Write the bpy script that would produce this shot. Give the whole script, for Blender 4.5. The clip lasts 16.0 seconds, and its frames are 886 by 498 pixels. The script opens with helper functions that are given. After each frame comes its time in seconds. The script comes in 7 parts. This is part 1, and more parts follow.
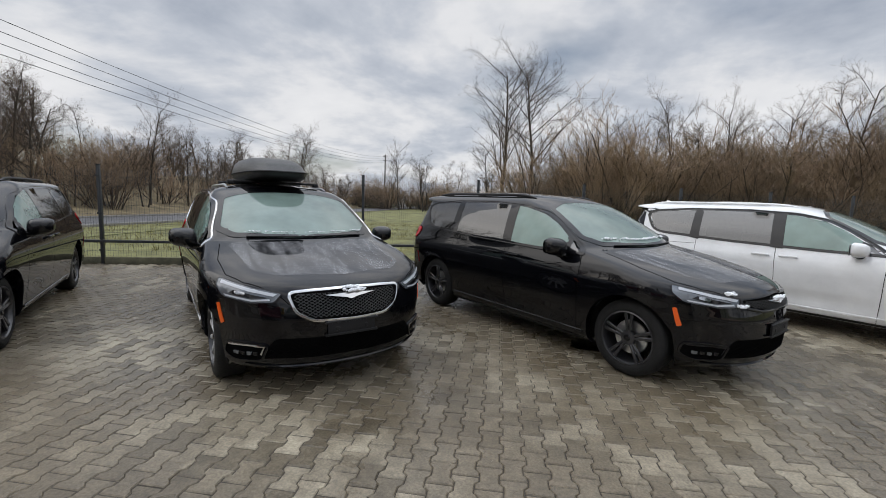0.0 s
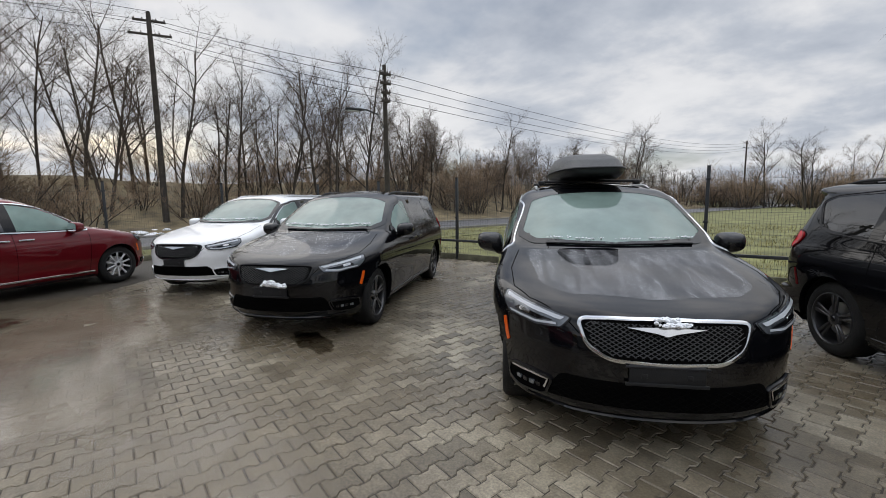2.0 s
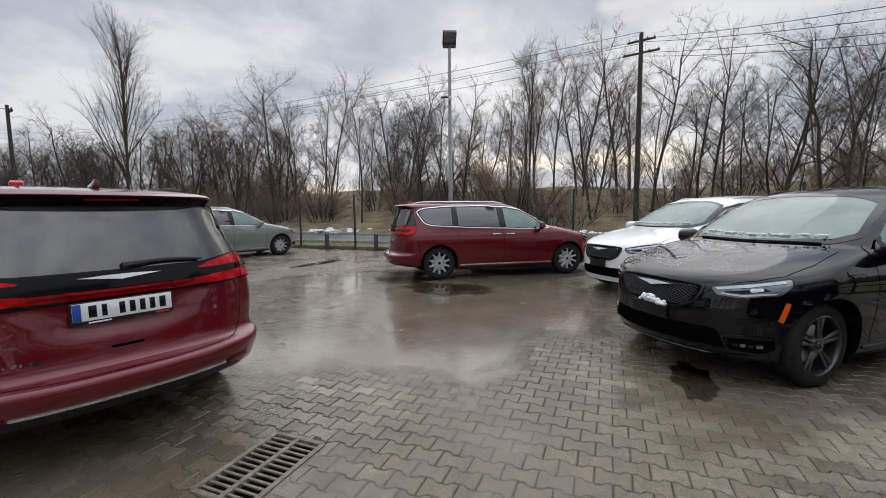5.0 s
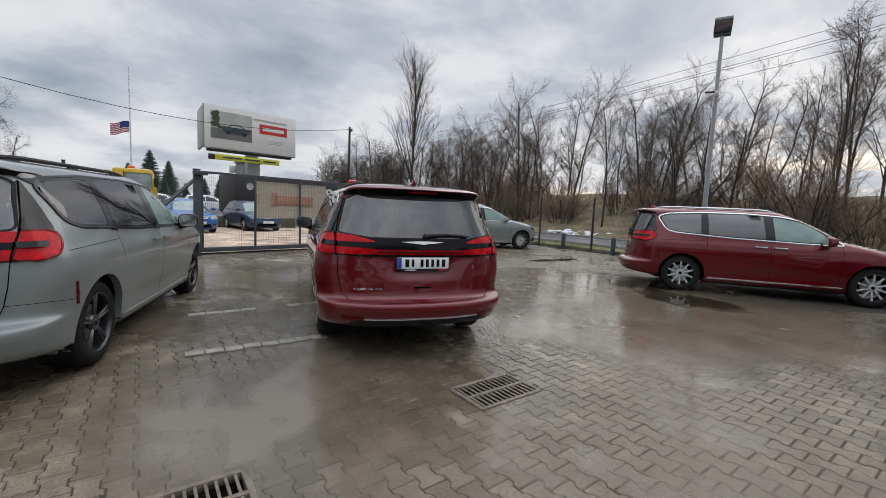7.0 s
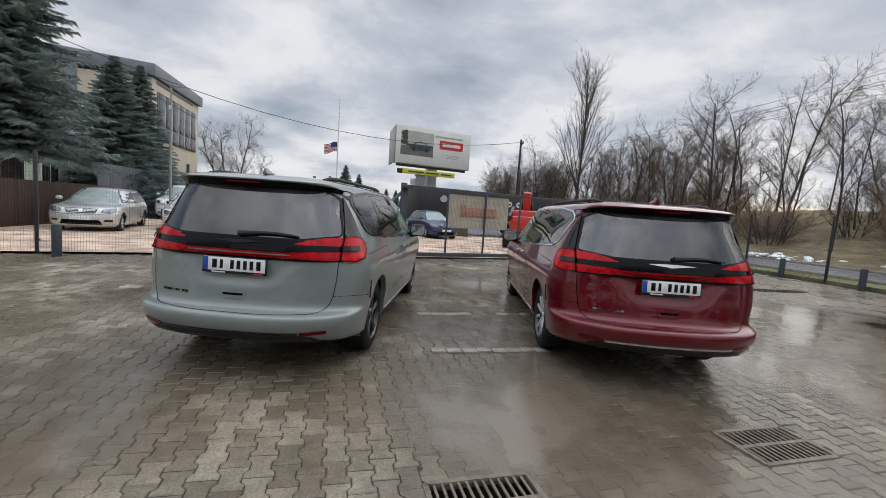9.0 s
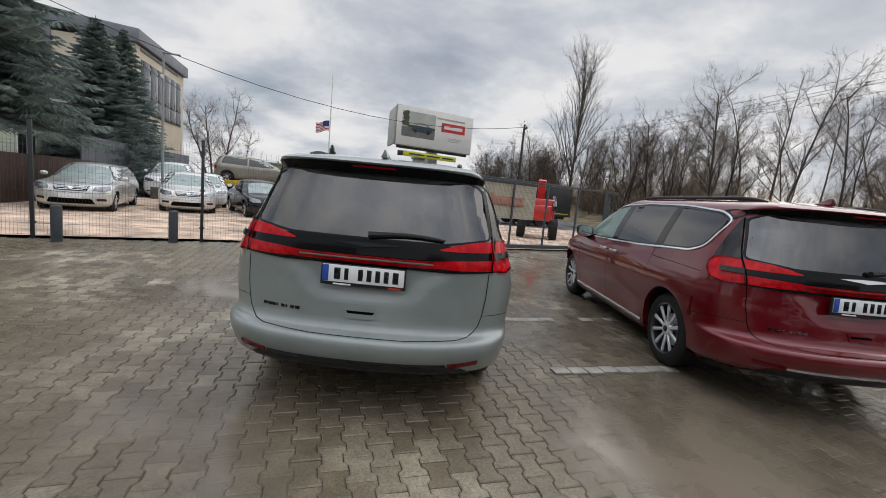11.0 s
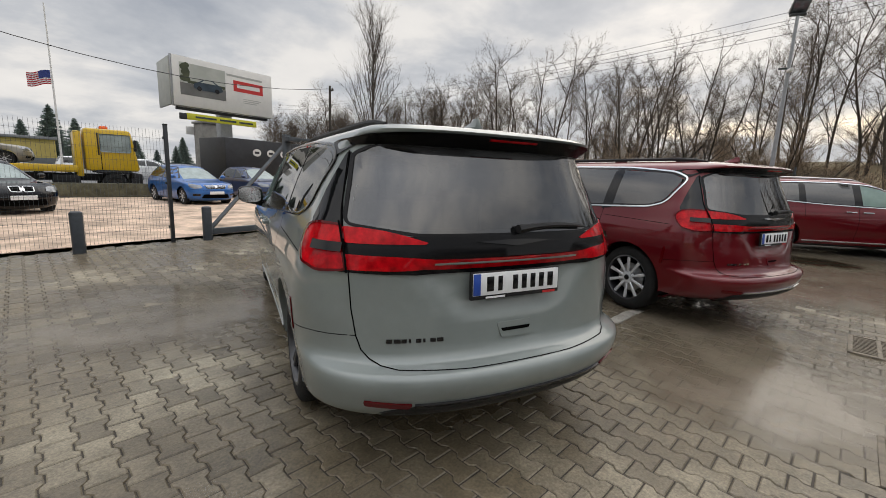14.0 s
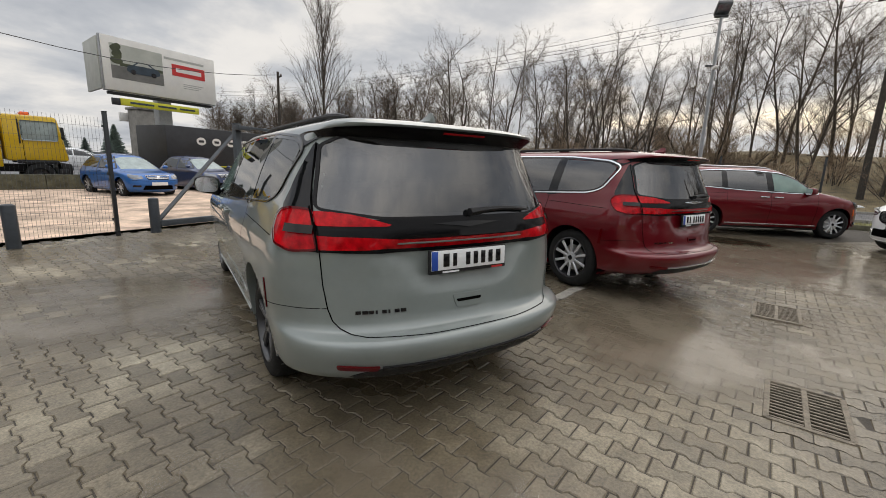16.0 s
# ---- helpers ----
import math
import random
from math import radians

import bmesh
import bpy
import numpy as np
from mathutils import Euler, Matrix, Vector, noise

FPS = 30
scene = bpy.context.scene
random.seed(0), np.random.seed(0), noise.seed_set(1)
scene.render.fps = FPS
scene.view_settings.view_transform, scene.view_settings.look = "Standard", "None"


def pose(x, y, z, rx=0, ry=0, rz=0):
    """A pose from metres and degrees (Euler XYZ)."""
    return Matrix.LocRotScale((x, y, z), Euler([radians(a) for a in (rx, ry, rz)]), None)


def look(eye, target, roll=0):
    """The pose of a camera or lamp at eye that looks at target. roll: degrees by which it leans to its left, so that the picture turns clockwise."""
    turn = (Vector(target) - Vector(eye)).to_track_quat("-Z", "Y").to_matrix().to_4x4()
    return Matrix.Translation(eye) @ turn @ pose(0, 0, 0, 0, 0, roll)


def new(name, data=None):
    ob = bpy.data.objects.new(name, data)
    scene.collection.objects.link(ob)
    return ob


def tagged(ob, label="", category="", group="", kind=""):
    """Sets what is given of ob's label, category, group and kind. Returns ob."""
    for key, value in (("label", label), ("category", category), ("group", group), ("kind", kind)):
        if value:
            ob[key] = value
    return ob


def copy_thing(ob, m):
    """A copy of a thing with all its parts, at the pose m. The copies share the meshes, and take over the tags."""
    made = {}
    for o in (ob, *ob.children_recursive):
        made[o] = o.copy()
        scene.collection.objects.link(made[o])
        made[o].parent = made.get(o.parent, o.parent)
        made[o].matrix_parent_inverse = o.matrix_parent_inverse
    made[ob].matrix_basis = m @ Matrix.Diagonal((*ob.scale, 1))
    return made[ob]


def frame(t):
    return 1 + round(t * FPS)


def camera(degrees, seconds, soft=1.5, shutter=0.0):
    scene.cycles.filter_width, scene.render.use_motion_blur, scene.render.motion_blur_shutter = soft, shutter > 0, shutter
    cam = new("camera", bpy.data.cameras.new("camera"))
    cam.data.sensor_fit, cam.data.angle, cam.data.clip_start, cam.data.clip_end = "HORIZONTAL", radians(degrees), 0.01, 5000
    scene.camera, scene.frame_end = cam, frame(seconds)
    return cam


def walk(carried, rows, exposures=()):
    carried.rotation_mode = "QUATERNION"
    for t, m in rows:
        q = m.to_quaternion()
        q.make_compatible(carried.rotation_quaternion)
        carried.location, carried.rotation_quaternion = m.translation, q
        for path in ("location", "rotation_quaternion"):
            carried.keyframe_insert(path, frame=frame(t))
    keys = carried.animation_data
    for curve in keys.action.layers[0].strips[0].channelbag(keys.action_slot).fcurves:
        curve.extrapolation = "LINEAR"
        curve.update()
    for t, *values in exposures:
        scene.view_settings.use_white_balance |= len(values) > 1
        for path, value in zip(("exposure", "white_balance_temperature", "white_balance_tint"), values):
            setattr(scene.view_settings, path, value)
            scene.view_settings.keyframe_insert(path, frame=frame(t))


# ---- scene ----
cam = camera(93.74, 16.0, 0.9)
PATH = [
    (0, (0.267, 0.133, 1.576), (0.004, 2.103, 1.351), 1.89),
    (0.5, (0.302, 0.322, 1.569), (-0.381, 2.188, 1.337), 1.26),
    (1, (0.292, 0.509, 1.551), (-0.734, 2.209, 1.309), 0.42),
    (1.5, (0.185, 0.752, 1.556), (-1.128, 2.241, 1.315), -0.26),
    (2, (0.095, 0.913, 1.556), (-1.460, 2.148, 1.323), -0.65),
    (2.5, (0.018, 1.136, 1.561), (-1.734, 2.074, 1.343), -0.95),
    (3, (-0.057, 1.307, 1.529), (-1.956, 1.900, 1.328), -1.28),
    (3.5, (-0.241, 1.493, 1.541), (-2.222, 1.695, 1.353), -1.46),
    (4, (-0.336, 1.597, 1.547), (-2.321, 1.441, 1.357), -1.13),
    (4.2, (-0.348, 1.675, 1.544), (-2.317, 1.382, 1.354), -1.29),
    (6.3, (0.100, 2.170, 1.459), (-1.384, 0.845, 1.258), 1.42),
    (6.5, (0.153, 2.273, 1.476), (-1.246, 0.858, 1.271), 1.41),
    (7, (0.299, 2.328, 1.454), (-0.877, 0.721, 1.263), 2.43),
    (7.5, (0.516, 2.372, 1.466), (-0.428, 0.618, 1.283), 2.92),
    (8, (0.698, 2.404, 1.473), (-0.037, 0.553, 1.293), 3.31),
    (8.5, (0.867, 2.269, 1.462), (0.272, 0.368, 1.285), 3.67),
    (9, (1.064, 2.040, 1.472), (0.545, 0.117, 1.291), 4.00),
    (9.5, (1.324, 1.793, 1.461), (0.829, -0.136, 1.275), 4.37),
    (9.7, (1.442, 1.691, 1.476), (0.946, -0.237, 1.283), 4.67),
    (11.8, (2.541, 0.586, 1.423), (1.793, -1.247, 1.144), 5.47),
    (12, (2.644, 0.502, 1.406), (1.849, -1.311, 1.123), 5.42),
    (12.5, (2.908, 0.236, 1.428), (1.964, -1.500, 1.122), 4.64),
    (13, (3.239, -0.029, 1.431), (2.126, -1.658, 1.109), 3.84),
    (13.5, (3.417, -0.292, 1.413), (2.137, -1.792, 1.078), 2.83),
    (14, (3.514, -0.466, 1.428), (2.104, -1.842, 1.080), 2.26),
    (14.5, (3.703, -0.485, 1.449), (2.216, -1.774, 1.090), 2.12),
    (15, (3.780, -0.439, 1.452), (2.261, -1.686, 1.083), 2.11),
    (15.5, (3.771, -0.375, 1.450), (2.238, -1.606, 1.081), 2.20),
    (16, (3.723, -0.296, 1.427), (2.180, -1.508, 1.038), 2.11),
]
walk(cam, [(t, look(eye, target, roll)) for t, eye, target, roll in PATH], [(0, 0.22, 6500, 10), (4.2, 0.2, 6450, 10), (6.5, 0.16, 6400, 10), (9.5, 0.24, 6450, 10), (12.0, 0.22, 6750, 10), (16.0, 0.26, 7000, 10)])

# ---- world and light ----
world = bpy.data.worlds.new("world")
scene.world = world
world.use_nodes = True


def build_world():
    nt = world.node_tree
    nt.nodes.clear()
    out = nt.nodes.new("ShaderNodeOutputWorld")
    bg = nt.nodes.new("ShaderNodeBackground")
    sky = nt.nodes.new("ShaderNodeTexSky")
    sky.sky_type = "NISHITA"
    sky.sun_disc = False
    sky.sun_elevation = radians(SUN_EL)
    sky.sun_rotation = radians(90 - SUN_AZ)
    sky.air_density, sky.dust_density = 1.0, 2.0
    tc = nt.nodes.new("ShaderNodeTexCoord")
    # clouds: a noise over the dome, flattened towards the horizon
    sep = nt.nodes.new("ShaderNodeSeparateXYZ")
    nt.links.new(tc.outputs["Generated"], sep.inputs[0])
    up = nt.nodes.new("ShaderNodeMath")
    up.operation = "ADD"
    up.inputs[1].default_value = 0.22
    nt.links.new(sep.outputs[2], up.inputs[0])
    mx = nt.nodes.new("ShaderNodeMath")
    mx.operation = "MAXIMUM"
    mx.inputs[1].default_value = 0.08
    nt.links.new(up.outputs[0], mx.inputs[0])
    flat = []
    for k in (0, 1):
        d = nt.nodes.new("ShaderNodeMath")
        d.operation = "DIVIDE"
        nt.links.new(sep.outputs[k], d.inputs[0])
        nt.links.new(mx.outputs[0], d.inputs[1])
        flat.append(d)
    comb = nt.nodes.new("ShaderNodeCombineXYZ")
    nt.links.new(flat[0].outputs[0], comb.inputs[0])
    nt.links.new(flat[1].outputs[0], comb.inputs[1])
    n1 = nt.nodes.new("ShaderNodeTexNoise")
    n1.inputs["Scale"].default_value = 1.15
    n1.inputs["Detail"].default_value = 7
    n1.inputs["Roughness"].default_value = 0.56
    n1.inputs["Distortion"].default_value = 0.15
    nt.links.new(comb.outputs[0], n1.inputs["Vector"])
    ramp = nt.nodes.new("ShaderNodeValToRGB")
    r = ramp.color_ramp
    r.elements[0].position, r.elements[0].color = 0.30, (0.24, 0.27, 0.325, 1)
    r.elements[1].position, r.elements[1].color = 0.74, (0.62, 0.62, 0.625, 1)
    e = r.elements.new(0.45)
    e.color = (0.37, 0.395, 0.44, 1)
    e = r.elements.new(0.56)
    e.color = (0.54, 0.545, 0.56, 1)
    nt.links.new(n1.outputs["Fac"], ramp.inputs[0])
    # brighter clouds round the veiled sun
    dot = nt.nodes.new("ShaderNodeVectorMath")
    dot.operation = "DOT_PRODUCT"
    el, az = radians(SUN_EL), radians(SUN_AZ)
    dot.inputs[1].default_value = (math.cos(el) * math.cos(az), math.cos(el) * math.sin(az), math.sin(el))
    nt.links.new(tc.outputs["Generated"], dot.inputs[0])
    glow = nt.nodes.new("ShaderNodeMapRange")
    glow.inputs["From Min"].default_value, glow.inputs["From Max"].default_value = 0.95, 1.0
    glow.inputs["To Min"].default_value, glow.inputs["To Max"].default_value = 0.88, 0.94
    glow.interpolation_type = "SMOOTHSTEP"
    nt.links.new(dot.outputs["Value"], glow.inputs[0])
    mul = nt.nodes.new("ShaderNodeVectorMath")
    mul.operation = "SCALE"
    nt.links.new(ramp.outputs[0], mul.inputs[0])
    nt.links.new(glow.outputs[0], mul.inputs["Scale"])
    # a thin share of clear sky shows through the gaps
    skys = nt.nodes.new("ShaderNodeVectorMath")
    skys.operation = "SCALE"
    skys.inputs["Scale"].default_value = 0.055
    nt.links.new(sky.outputs[0], skys.inputs[0])
    mix = nt.nodes.new("ShaderNodeMix")
    mix.data_type = "RGBA"
    n2 = nt.nodes.new("ShaderNodeTexNoise")
    n2.inputs["Scale"].default_value = 0.8
    n2.inputs["Detail"].default_value = 5
    nt.links.new(comb.outputs[0], n2.inputs["Vector"])
    gap = nt.nodes.new("ShaderNodeMapRange")
    gap.inputs["From Min"].default_value, gap.inputs["From Max"].default_value = 0.53, 0.66
    gap.inputs["To Min"].default_value, gap.inputs["To Max"].default_value = 0.03, 0.75
    nt.links.new(n2.outputs["Fac"], gap.inputs[0])
    nt.links.new(gap.outputs[0], mix.inputs["Factor"])
    nt.links.new(mul.outputs[0], mix.inputs["A"])
    nt.links.new(skys.outputs[0], mix.inputs["B"])
    nt.links.new(mix.outputs["Result"], bg.inputs[0])
    # an overcast dome is brightest overhead
    dome = nt.nodes.new("ShaderNodeMapRange")
    dome.inputs["From Min"].default_value, dome.inputs["From Max"].default_value = 0.46, 0.95
    dome.inputs["To Min"].default_value, dome.inputs["To Max"].default_value = 1.0, 3.3
    nt.links.new(sep.outputs[2], dome.inputs[0])
    shade = nt.nodes.new("ShaderNodeMath")
    shade.operation = "MULTIPLY"
    shade.inputs[1].default_value = SKY
    nt.links.new(dome.outputs[0], shade.inputs[0])
    nt.links.new(shade.outputs[0], bg.inputs[1])
    nt.links.new(bg.outputs[0], out.inputs[0])


SUN_AZ, SUN_EL, SKY = 197.0, 26.0, 1.41
build_world()
sun_data = bpy.data.lights.new("sun", "SUN")
sun_data.energy, sun_data.angle, sun_data.color = 0.6, radians(60), (1.0, 0.95, 0.88)
sun = new("sun", sun_data)
sun.matrix_world = look((math.cos(radians(SUN_EL)) * math.cos(radians(SUN_AZ)) * 50, math.cos(radians(SUN_EL)) * math.sin(radians(SUN_AZ)) * 50, math.sin(radians(SUN_EL)) * 50), (0, 0, 0))

# ---- materials ----


def mat(name, color=(0.5, 0.5, 0.5), rough=0.5, metal=0.0, vary=0.0, scale=4.0, bump=0.0, bscale=40.0, coat=0.0, spec=0.5, rand=0.0, rvary=0.0):
    """A node material: two scales of noise vary its colour and roughness, and a fine one its relief."""
    m = bpy.data.materials.new(name)
    m.use_nodes = True
    nt = m.node_tree
    b = nt.nodes["Principled BSDF"]
    b.inputs["Base Color"].default_value = (*color, 1)
    b.inputs["Roughness"].default_value = rough
    b.inputs["Metallic"].default_value = metal
    b.inputs["Coat Weight"].default_value = coat
    b.inputs["Coat Roughness"].default_value = 0.03
    b.inputs["Specular IOR Level"].default_value = spec
    tc = nt.nodes.new("ShaderNodeTexCoord")
    if vary or rand or rvary:
        n1 = nt.nodes.new("ShaderNodeTexNoise")
        n1.inputs["Scale"].default_value = scale
        n1.inputs["Detail"].default_value = 8
        n1.inputs["Roughness"].default_value = 0.65
        nt.links.new(tc.outputs["Object"], n1.inputs["Vector"])
        mr = nt.nodes.new("ShaderNodeMapRange")
        mr.inputs["From Min"].default_value, mr.inputs["From Max"].default_value = 0.3, 0.7
        mr.inputs["To Min"].default_value, mr.inputs["To Max"].default_value = 1 - vary, 1 + vary
        nt.links.new(n1.outputs["Fac"], mr.inputs[0])
        last = mr.outputs[0]
        if rand:
            oi = nt.nodes.new("ShaderNodeObjectInfo")
            m2 = nt.nodes.new("ShaderNodeMapRange")
            m2.inputs["To Min"].default_value, m2.inputs["To Max"].default_value = 1 - rand, 1 + rand
            nt.links.new(oi.outputs["Random"], m2.inputs[0])
            mm = nt.nodes.new("ShaderNodeMath")
            mm.operation = "MULTIPLY"
            nt.links.new(last, mm.inputs[0])
            nt.links.new(m2.outputs[0], mm.inputs[1])
            last = mm.outputs[0]
        sc = nt.nodes.new("ShaderNodeVectorMath")
        sc.operation = "SCALE"
        sc.inputs[0].default_value = color
        nt.links.new(last, sc.inputs["Scale"])
        nt.links.new(sc.outputs[0], b.inputs["Base Color"])
        if rvary:
            m3 = nt.nodes.new("ShaderNodeMapRange")
            m3.inputs["From Min"].default_value, m3.inputs["From Max"].default_value = 0.3, 0.7
            m3.inputs["To Min"].default_value, m3.inputs["To Max"].default_value = rough - rvary, rough + rvary
            nt.links.new(n1.outputs["Fac"], m3.inputs[0])
            nt.links.new(m3.outputs[0], b.inputs["Roughness"])
    if bump:
        n3 = nt.nodes.new("ShaderNodeTexNoise")
        n3.inputs["Scale"].default_value = bscale
        n3.inputs["Detail"].default_value = 6
        nt.links.new(tc.outputs["Object"], n3.inputs["Vector"])
        bp = nt.nodes.new("ShaderNodeBump")
        bp.inputs["Strength"].default_value = bump
        bp.inputs["Distance"].default_value = 0.02
        nt.links.new(n3.outputs["Fac"], bp.inputs["Height"])
        nt.links.new(bp.outputs[0], b.inputs["Normal"])
    return m


def paint(name, color, flake=0.5):
    """Car paint: a slightly metallic base under a clear coat, with a thin film of road dirt and drops."""
    m = mat(name, color, 0.34, flake, vary=0.10, scale=2.0, coat=1.0, rvary=0.06, spec=0.0 if max(color) < 0.01 else 0.2)
    nt = m.node_tree
    b = nt.nodes["Principled BSDF"]
    tc = nt.nodes.new("ShaderNodeTexCoord")
    n = nt.nodes.new("ShaderNodeTexNoise")
    n.inputs["Scale"].default_value = 5
    n.inputs["Detail"].default_value = 9
    nt.links.new(tc.outputs["Object"], n.inputs["Vector"])
    r = nt.nodes.new("ShaderNodeMapRange")
    r.inputs["From Min"].default_value, r.inputs["From Max"].default_value = 0.45, 0.75
    r.inputs["To Min"].default_value, r.inputs["To Max"].default_value = 0.008, 0.04
    nt.links.new(n.outputs["Fac"], r.inputs[0])
    nt.links.new(r.outputs[0], b.inputs["Coat Roughness"])
    return m


def glass(name, tint, film=0.0, film_color=(0.6, 0.65, 0.62), rough=0.02, ior=1.62):
    """A tinted pane: see-through in its tint, mirror-like at a slant, with a share of pale matt film: frost, or sky
    reflection put into its colour.
    """
    m = bpy.data.materials.new(name)
    m.use_nodes = True
    nt = m.node_tree
    nt.nodes.clear()
    out = nt.nodes.new("ShaderNodeOutputMaterial")
    tr = nt.nodes.new("ShaderNodeBsdfTransparent")
    tr.inputs[0].default_value = (*tint, 1)
    gl = nt.nodes.new("ShaderNodeBsdfGlossy")
    gl.inputs["Roughness"].default_value = rough
    fr = nt.nodes.new("ShaderNodeFresnel")
    fr.inputs[0].default_value = ior
    mx = nt.nodes.new("ShaderNodeMixShader")
    nt.links.new(fr.outputs[0], mx.inputs[0])
    base = tr
    if film:
        df = nt.nodes.new("ShaderNodeBsdfDiffuse")
        df.inputs[0].default_value = (*film_color, 1)
        tc = nt.nodes.new("ShaderNodeTexCoord")
        n = nt.nodes.new("ShaderNodeTexNoise")
        n.inputs["Scale"].default_value = 3
        n.inputs["Detail"].default_value = 8
        nt.links.new(tc.outputs["Object"], n.inputs["Vector"])
        r = nt.nodes.new("ShaderNodeMapRange")
        r.inputs["From Min"].default_value, r.inputs["From Max"].default_value = 0.3, 0.7
        r.inputs["To Min"].default_value, r.inputs["To Max"].default_value = film * 0.8, min(1, film * 1.2)
        nt.links.new(n.outputs["Fac"], r.inputs[0])
        m0 = nt.nodes.new("ShaderNodeMixShader")
        nt.links.new(r.outputs[0], m0.inputs[0])
        nt.links.new(tr.outputs[0], m0.inputs[1])
        nt.links.new(df.outputs[0], m0.inputs[2])
        base = m0
    nt.links.new(base.outputs[0], mx.inputs[1])
    nt.links.new(gl.outputs[0], mx.inputs[2])
    nt.links.new(mx.outputs[0], out.inputs[0])
    return m


M = {}
M["black_paint"] = paint("black_paint", (0.0028, 0.003, 0.0042), 0.0)
M["white_paint"] = paint("white_paint", (0.78, 0.79, 0.80), 0.0)
M["red_paint"] = paint("red_paint", (0.125, 0.0030, 0.0075), 0.22)
M["green_grey_paint"] = paint("green_grey_paint", (0.205, 0.23, 0.22), 0.10)
# film colour in both stands in for some mirrored sky, besides the teal tint
M["privacy_glass"] = glass("privacy_glass", (0.05, 0.055, 0.06), 0.06, (0.08, 0.09, 0.095), ior=2.35, rough=0.01)
M["side_glass"] = glass("side_glass", (0.42, 0.52, 0.48), 0.45, (0.34, 0.52, 0.46), ior=1.8, rough=0.01)
M["windscreen_glass"] = glass("windscreen_glass", (0.35, 0.48, 0.43), 0.56, (0.30, 0.41, 0.37), 0.04, ior=1.7)
M["frit"] = mat("frit", (0.006, 0.006, 0.007), 0.03, spec=0.45)
M["grille_black"] = mat("grille_black", (0.006, 0.006, 0.007), 0.35)
M["black_plastic"] = mat("black_plastic", (0.018, 0.018, 0.019), 0.5, vary=0.2, bump=0.15, bscale=200, spec=0.25)
M["gloss_black"] = mat("gloss_black", (0.006, 0.006, 0.007), 0.10, spec=0.45)
M["satin_black"] = mat("satin_black", (0.005, 0.005, 0.006), 0.25, spec=0.22)
M["seam"] = mat("seam", (0.003, 0.003, 0.003), 0.8, spec=0.02)
M["chrome"] = mat("chrome", (0.75, 0.76, 0.78), 0.10, 1.0)
M["rail_metal"] = mat("rail_metal", (0.55, 0.56, 0.58), 0.3, 1.0)
M["tyre"] = mat("tyre", (0.014, 0.014, 0.014), 0.7, vary=0.3, scale=12, bump=0.4, bscale=90, spec=0.25)
M["rim_silver"] = mat("rim_silver", (0.62, 0.63, 0.65), 0.3, 0.35, vary=0.08)
M["rim_grey"] = mat("rim_grey", (0.10, 0.10, 0.105), 0.28, 0.6, vary=0.1)
M["rim_black"] = mat("rim_black", (0.03, 0.03, 0.033), 0.3, 0.3, coat=0.5)
M["red_lens"] = mat("red_lens", (0.48, 0.004, 0.009), 0.12, coat=0.35, vary=0.55, scale=14, spec=0.1)
M["red_lens_dark"] = mat("red_lens_dark", (0.10, 0.001, 0.003), 0.1, coat=0.4, spec=0.1)
M["clear_lens"] = mat("clear_lens", (0.17, 0.185, 0.205), 0.12, 0.55, coat=1.0, vary=0.35, scale=14)
M["lamp_white"] = mat("lamp_white", (0.55, 0.58, 0.62), 0.2, coat=1.0)
M["amber_lens"] = mat("amber_lens", (0.85, 0.12, 0.01), 0.2, coat=1.0)
M["plate_white"] = mat("plate_white", (0.75, 0.76, 0.76), 0.35, vary=0.05, scale=20)
M["plate_blue"] = mat("plate_blue", (0.02, 0.07, 0.35), 0.35)
M["cabin"] = mat("cabin", (0.03, 0.03, 0.032), 0.8, vary=0.3, spec=0.15)
M["snow"] = mat("snow", (0.85, 0.87, 0.9), 0.6, vary=0.06, scale=30, bump=0.6, bscale=60)
M["shut_glass"] = mat("shut_glass", (0.02, 0.024, 0.026), 0.04, coat=0.5)
M["frosted_glass"] = mat("frosted_glass", (0.30, 0.36, 0.35), 0.25, vary=0.25, scale=3)
M["dark_steel"] = mat("dark_steel", (0.025, 0.028, 0.032), 0.45, vary=0.2, scale=8)
M["gate_grey"] = mat("gate_grey", (0.06, 0.07, 0.08), 0.45, vary=0.2, scale=6)
M["bollard_grey"] = mat("bollard_grey", (0.035, 0.042, 0.05), 0.4, vary=0.25, scale=10)
M["galvanised"] = mat("galvanised", (0.33, 0.34, 0.35), 0.5, 0.4, vary=0.15, scale=9)
# near-black lining puts the pit's shade into its colour
M["pit_mud"] = mat("pit_mud", (0.02, 0.016, 0.012), 0.6, vary=0.4, scale=6)
M["cast_iron"] = mat("cast_iron", (0.20, 0.17, 0.13), 0.6, 0.3, vary=0.45, scale=14, bump=0.5, bscale=80)
M["joint_sand"] = mat("joint_sand", (0.045, 0.037, 0.027), 0.7, vary=0.4, scale=9, bump=0.5, bscale=120)
M["grass"] = mat("grass", (0.160, 0.160, 0.062), 0.95, vary=0.6, scale=0.8, bump=0.8, bscale=9)
M["asphalt"] = mat("asphalt", (0.10, 0.10, 0.105), 0.45, vary=0.25, scale=1.5, bump=0.3, bscale=60, rvary=0.15)
M["gravel"] = mat("gravel", (0.52, 0.39, 0.295), 0.9, vary=0.75, scale=1.1, bump=1.0, bscale=14)
M["concrete"] = mat("concrete", (0.24, 0.23, 0.21), 0.8, vary=0.25, scale=3, bump=0.3, bscale=40)
M["mossy_concrete"] = mat("mossy_concrete", (0.10, 0.095, 0.06), 0.85, vary=0.5, scale=4, bump=0.4, bscale=40)
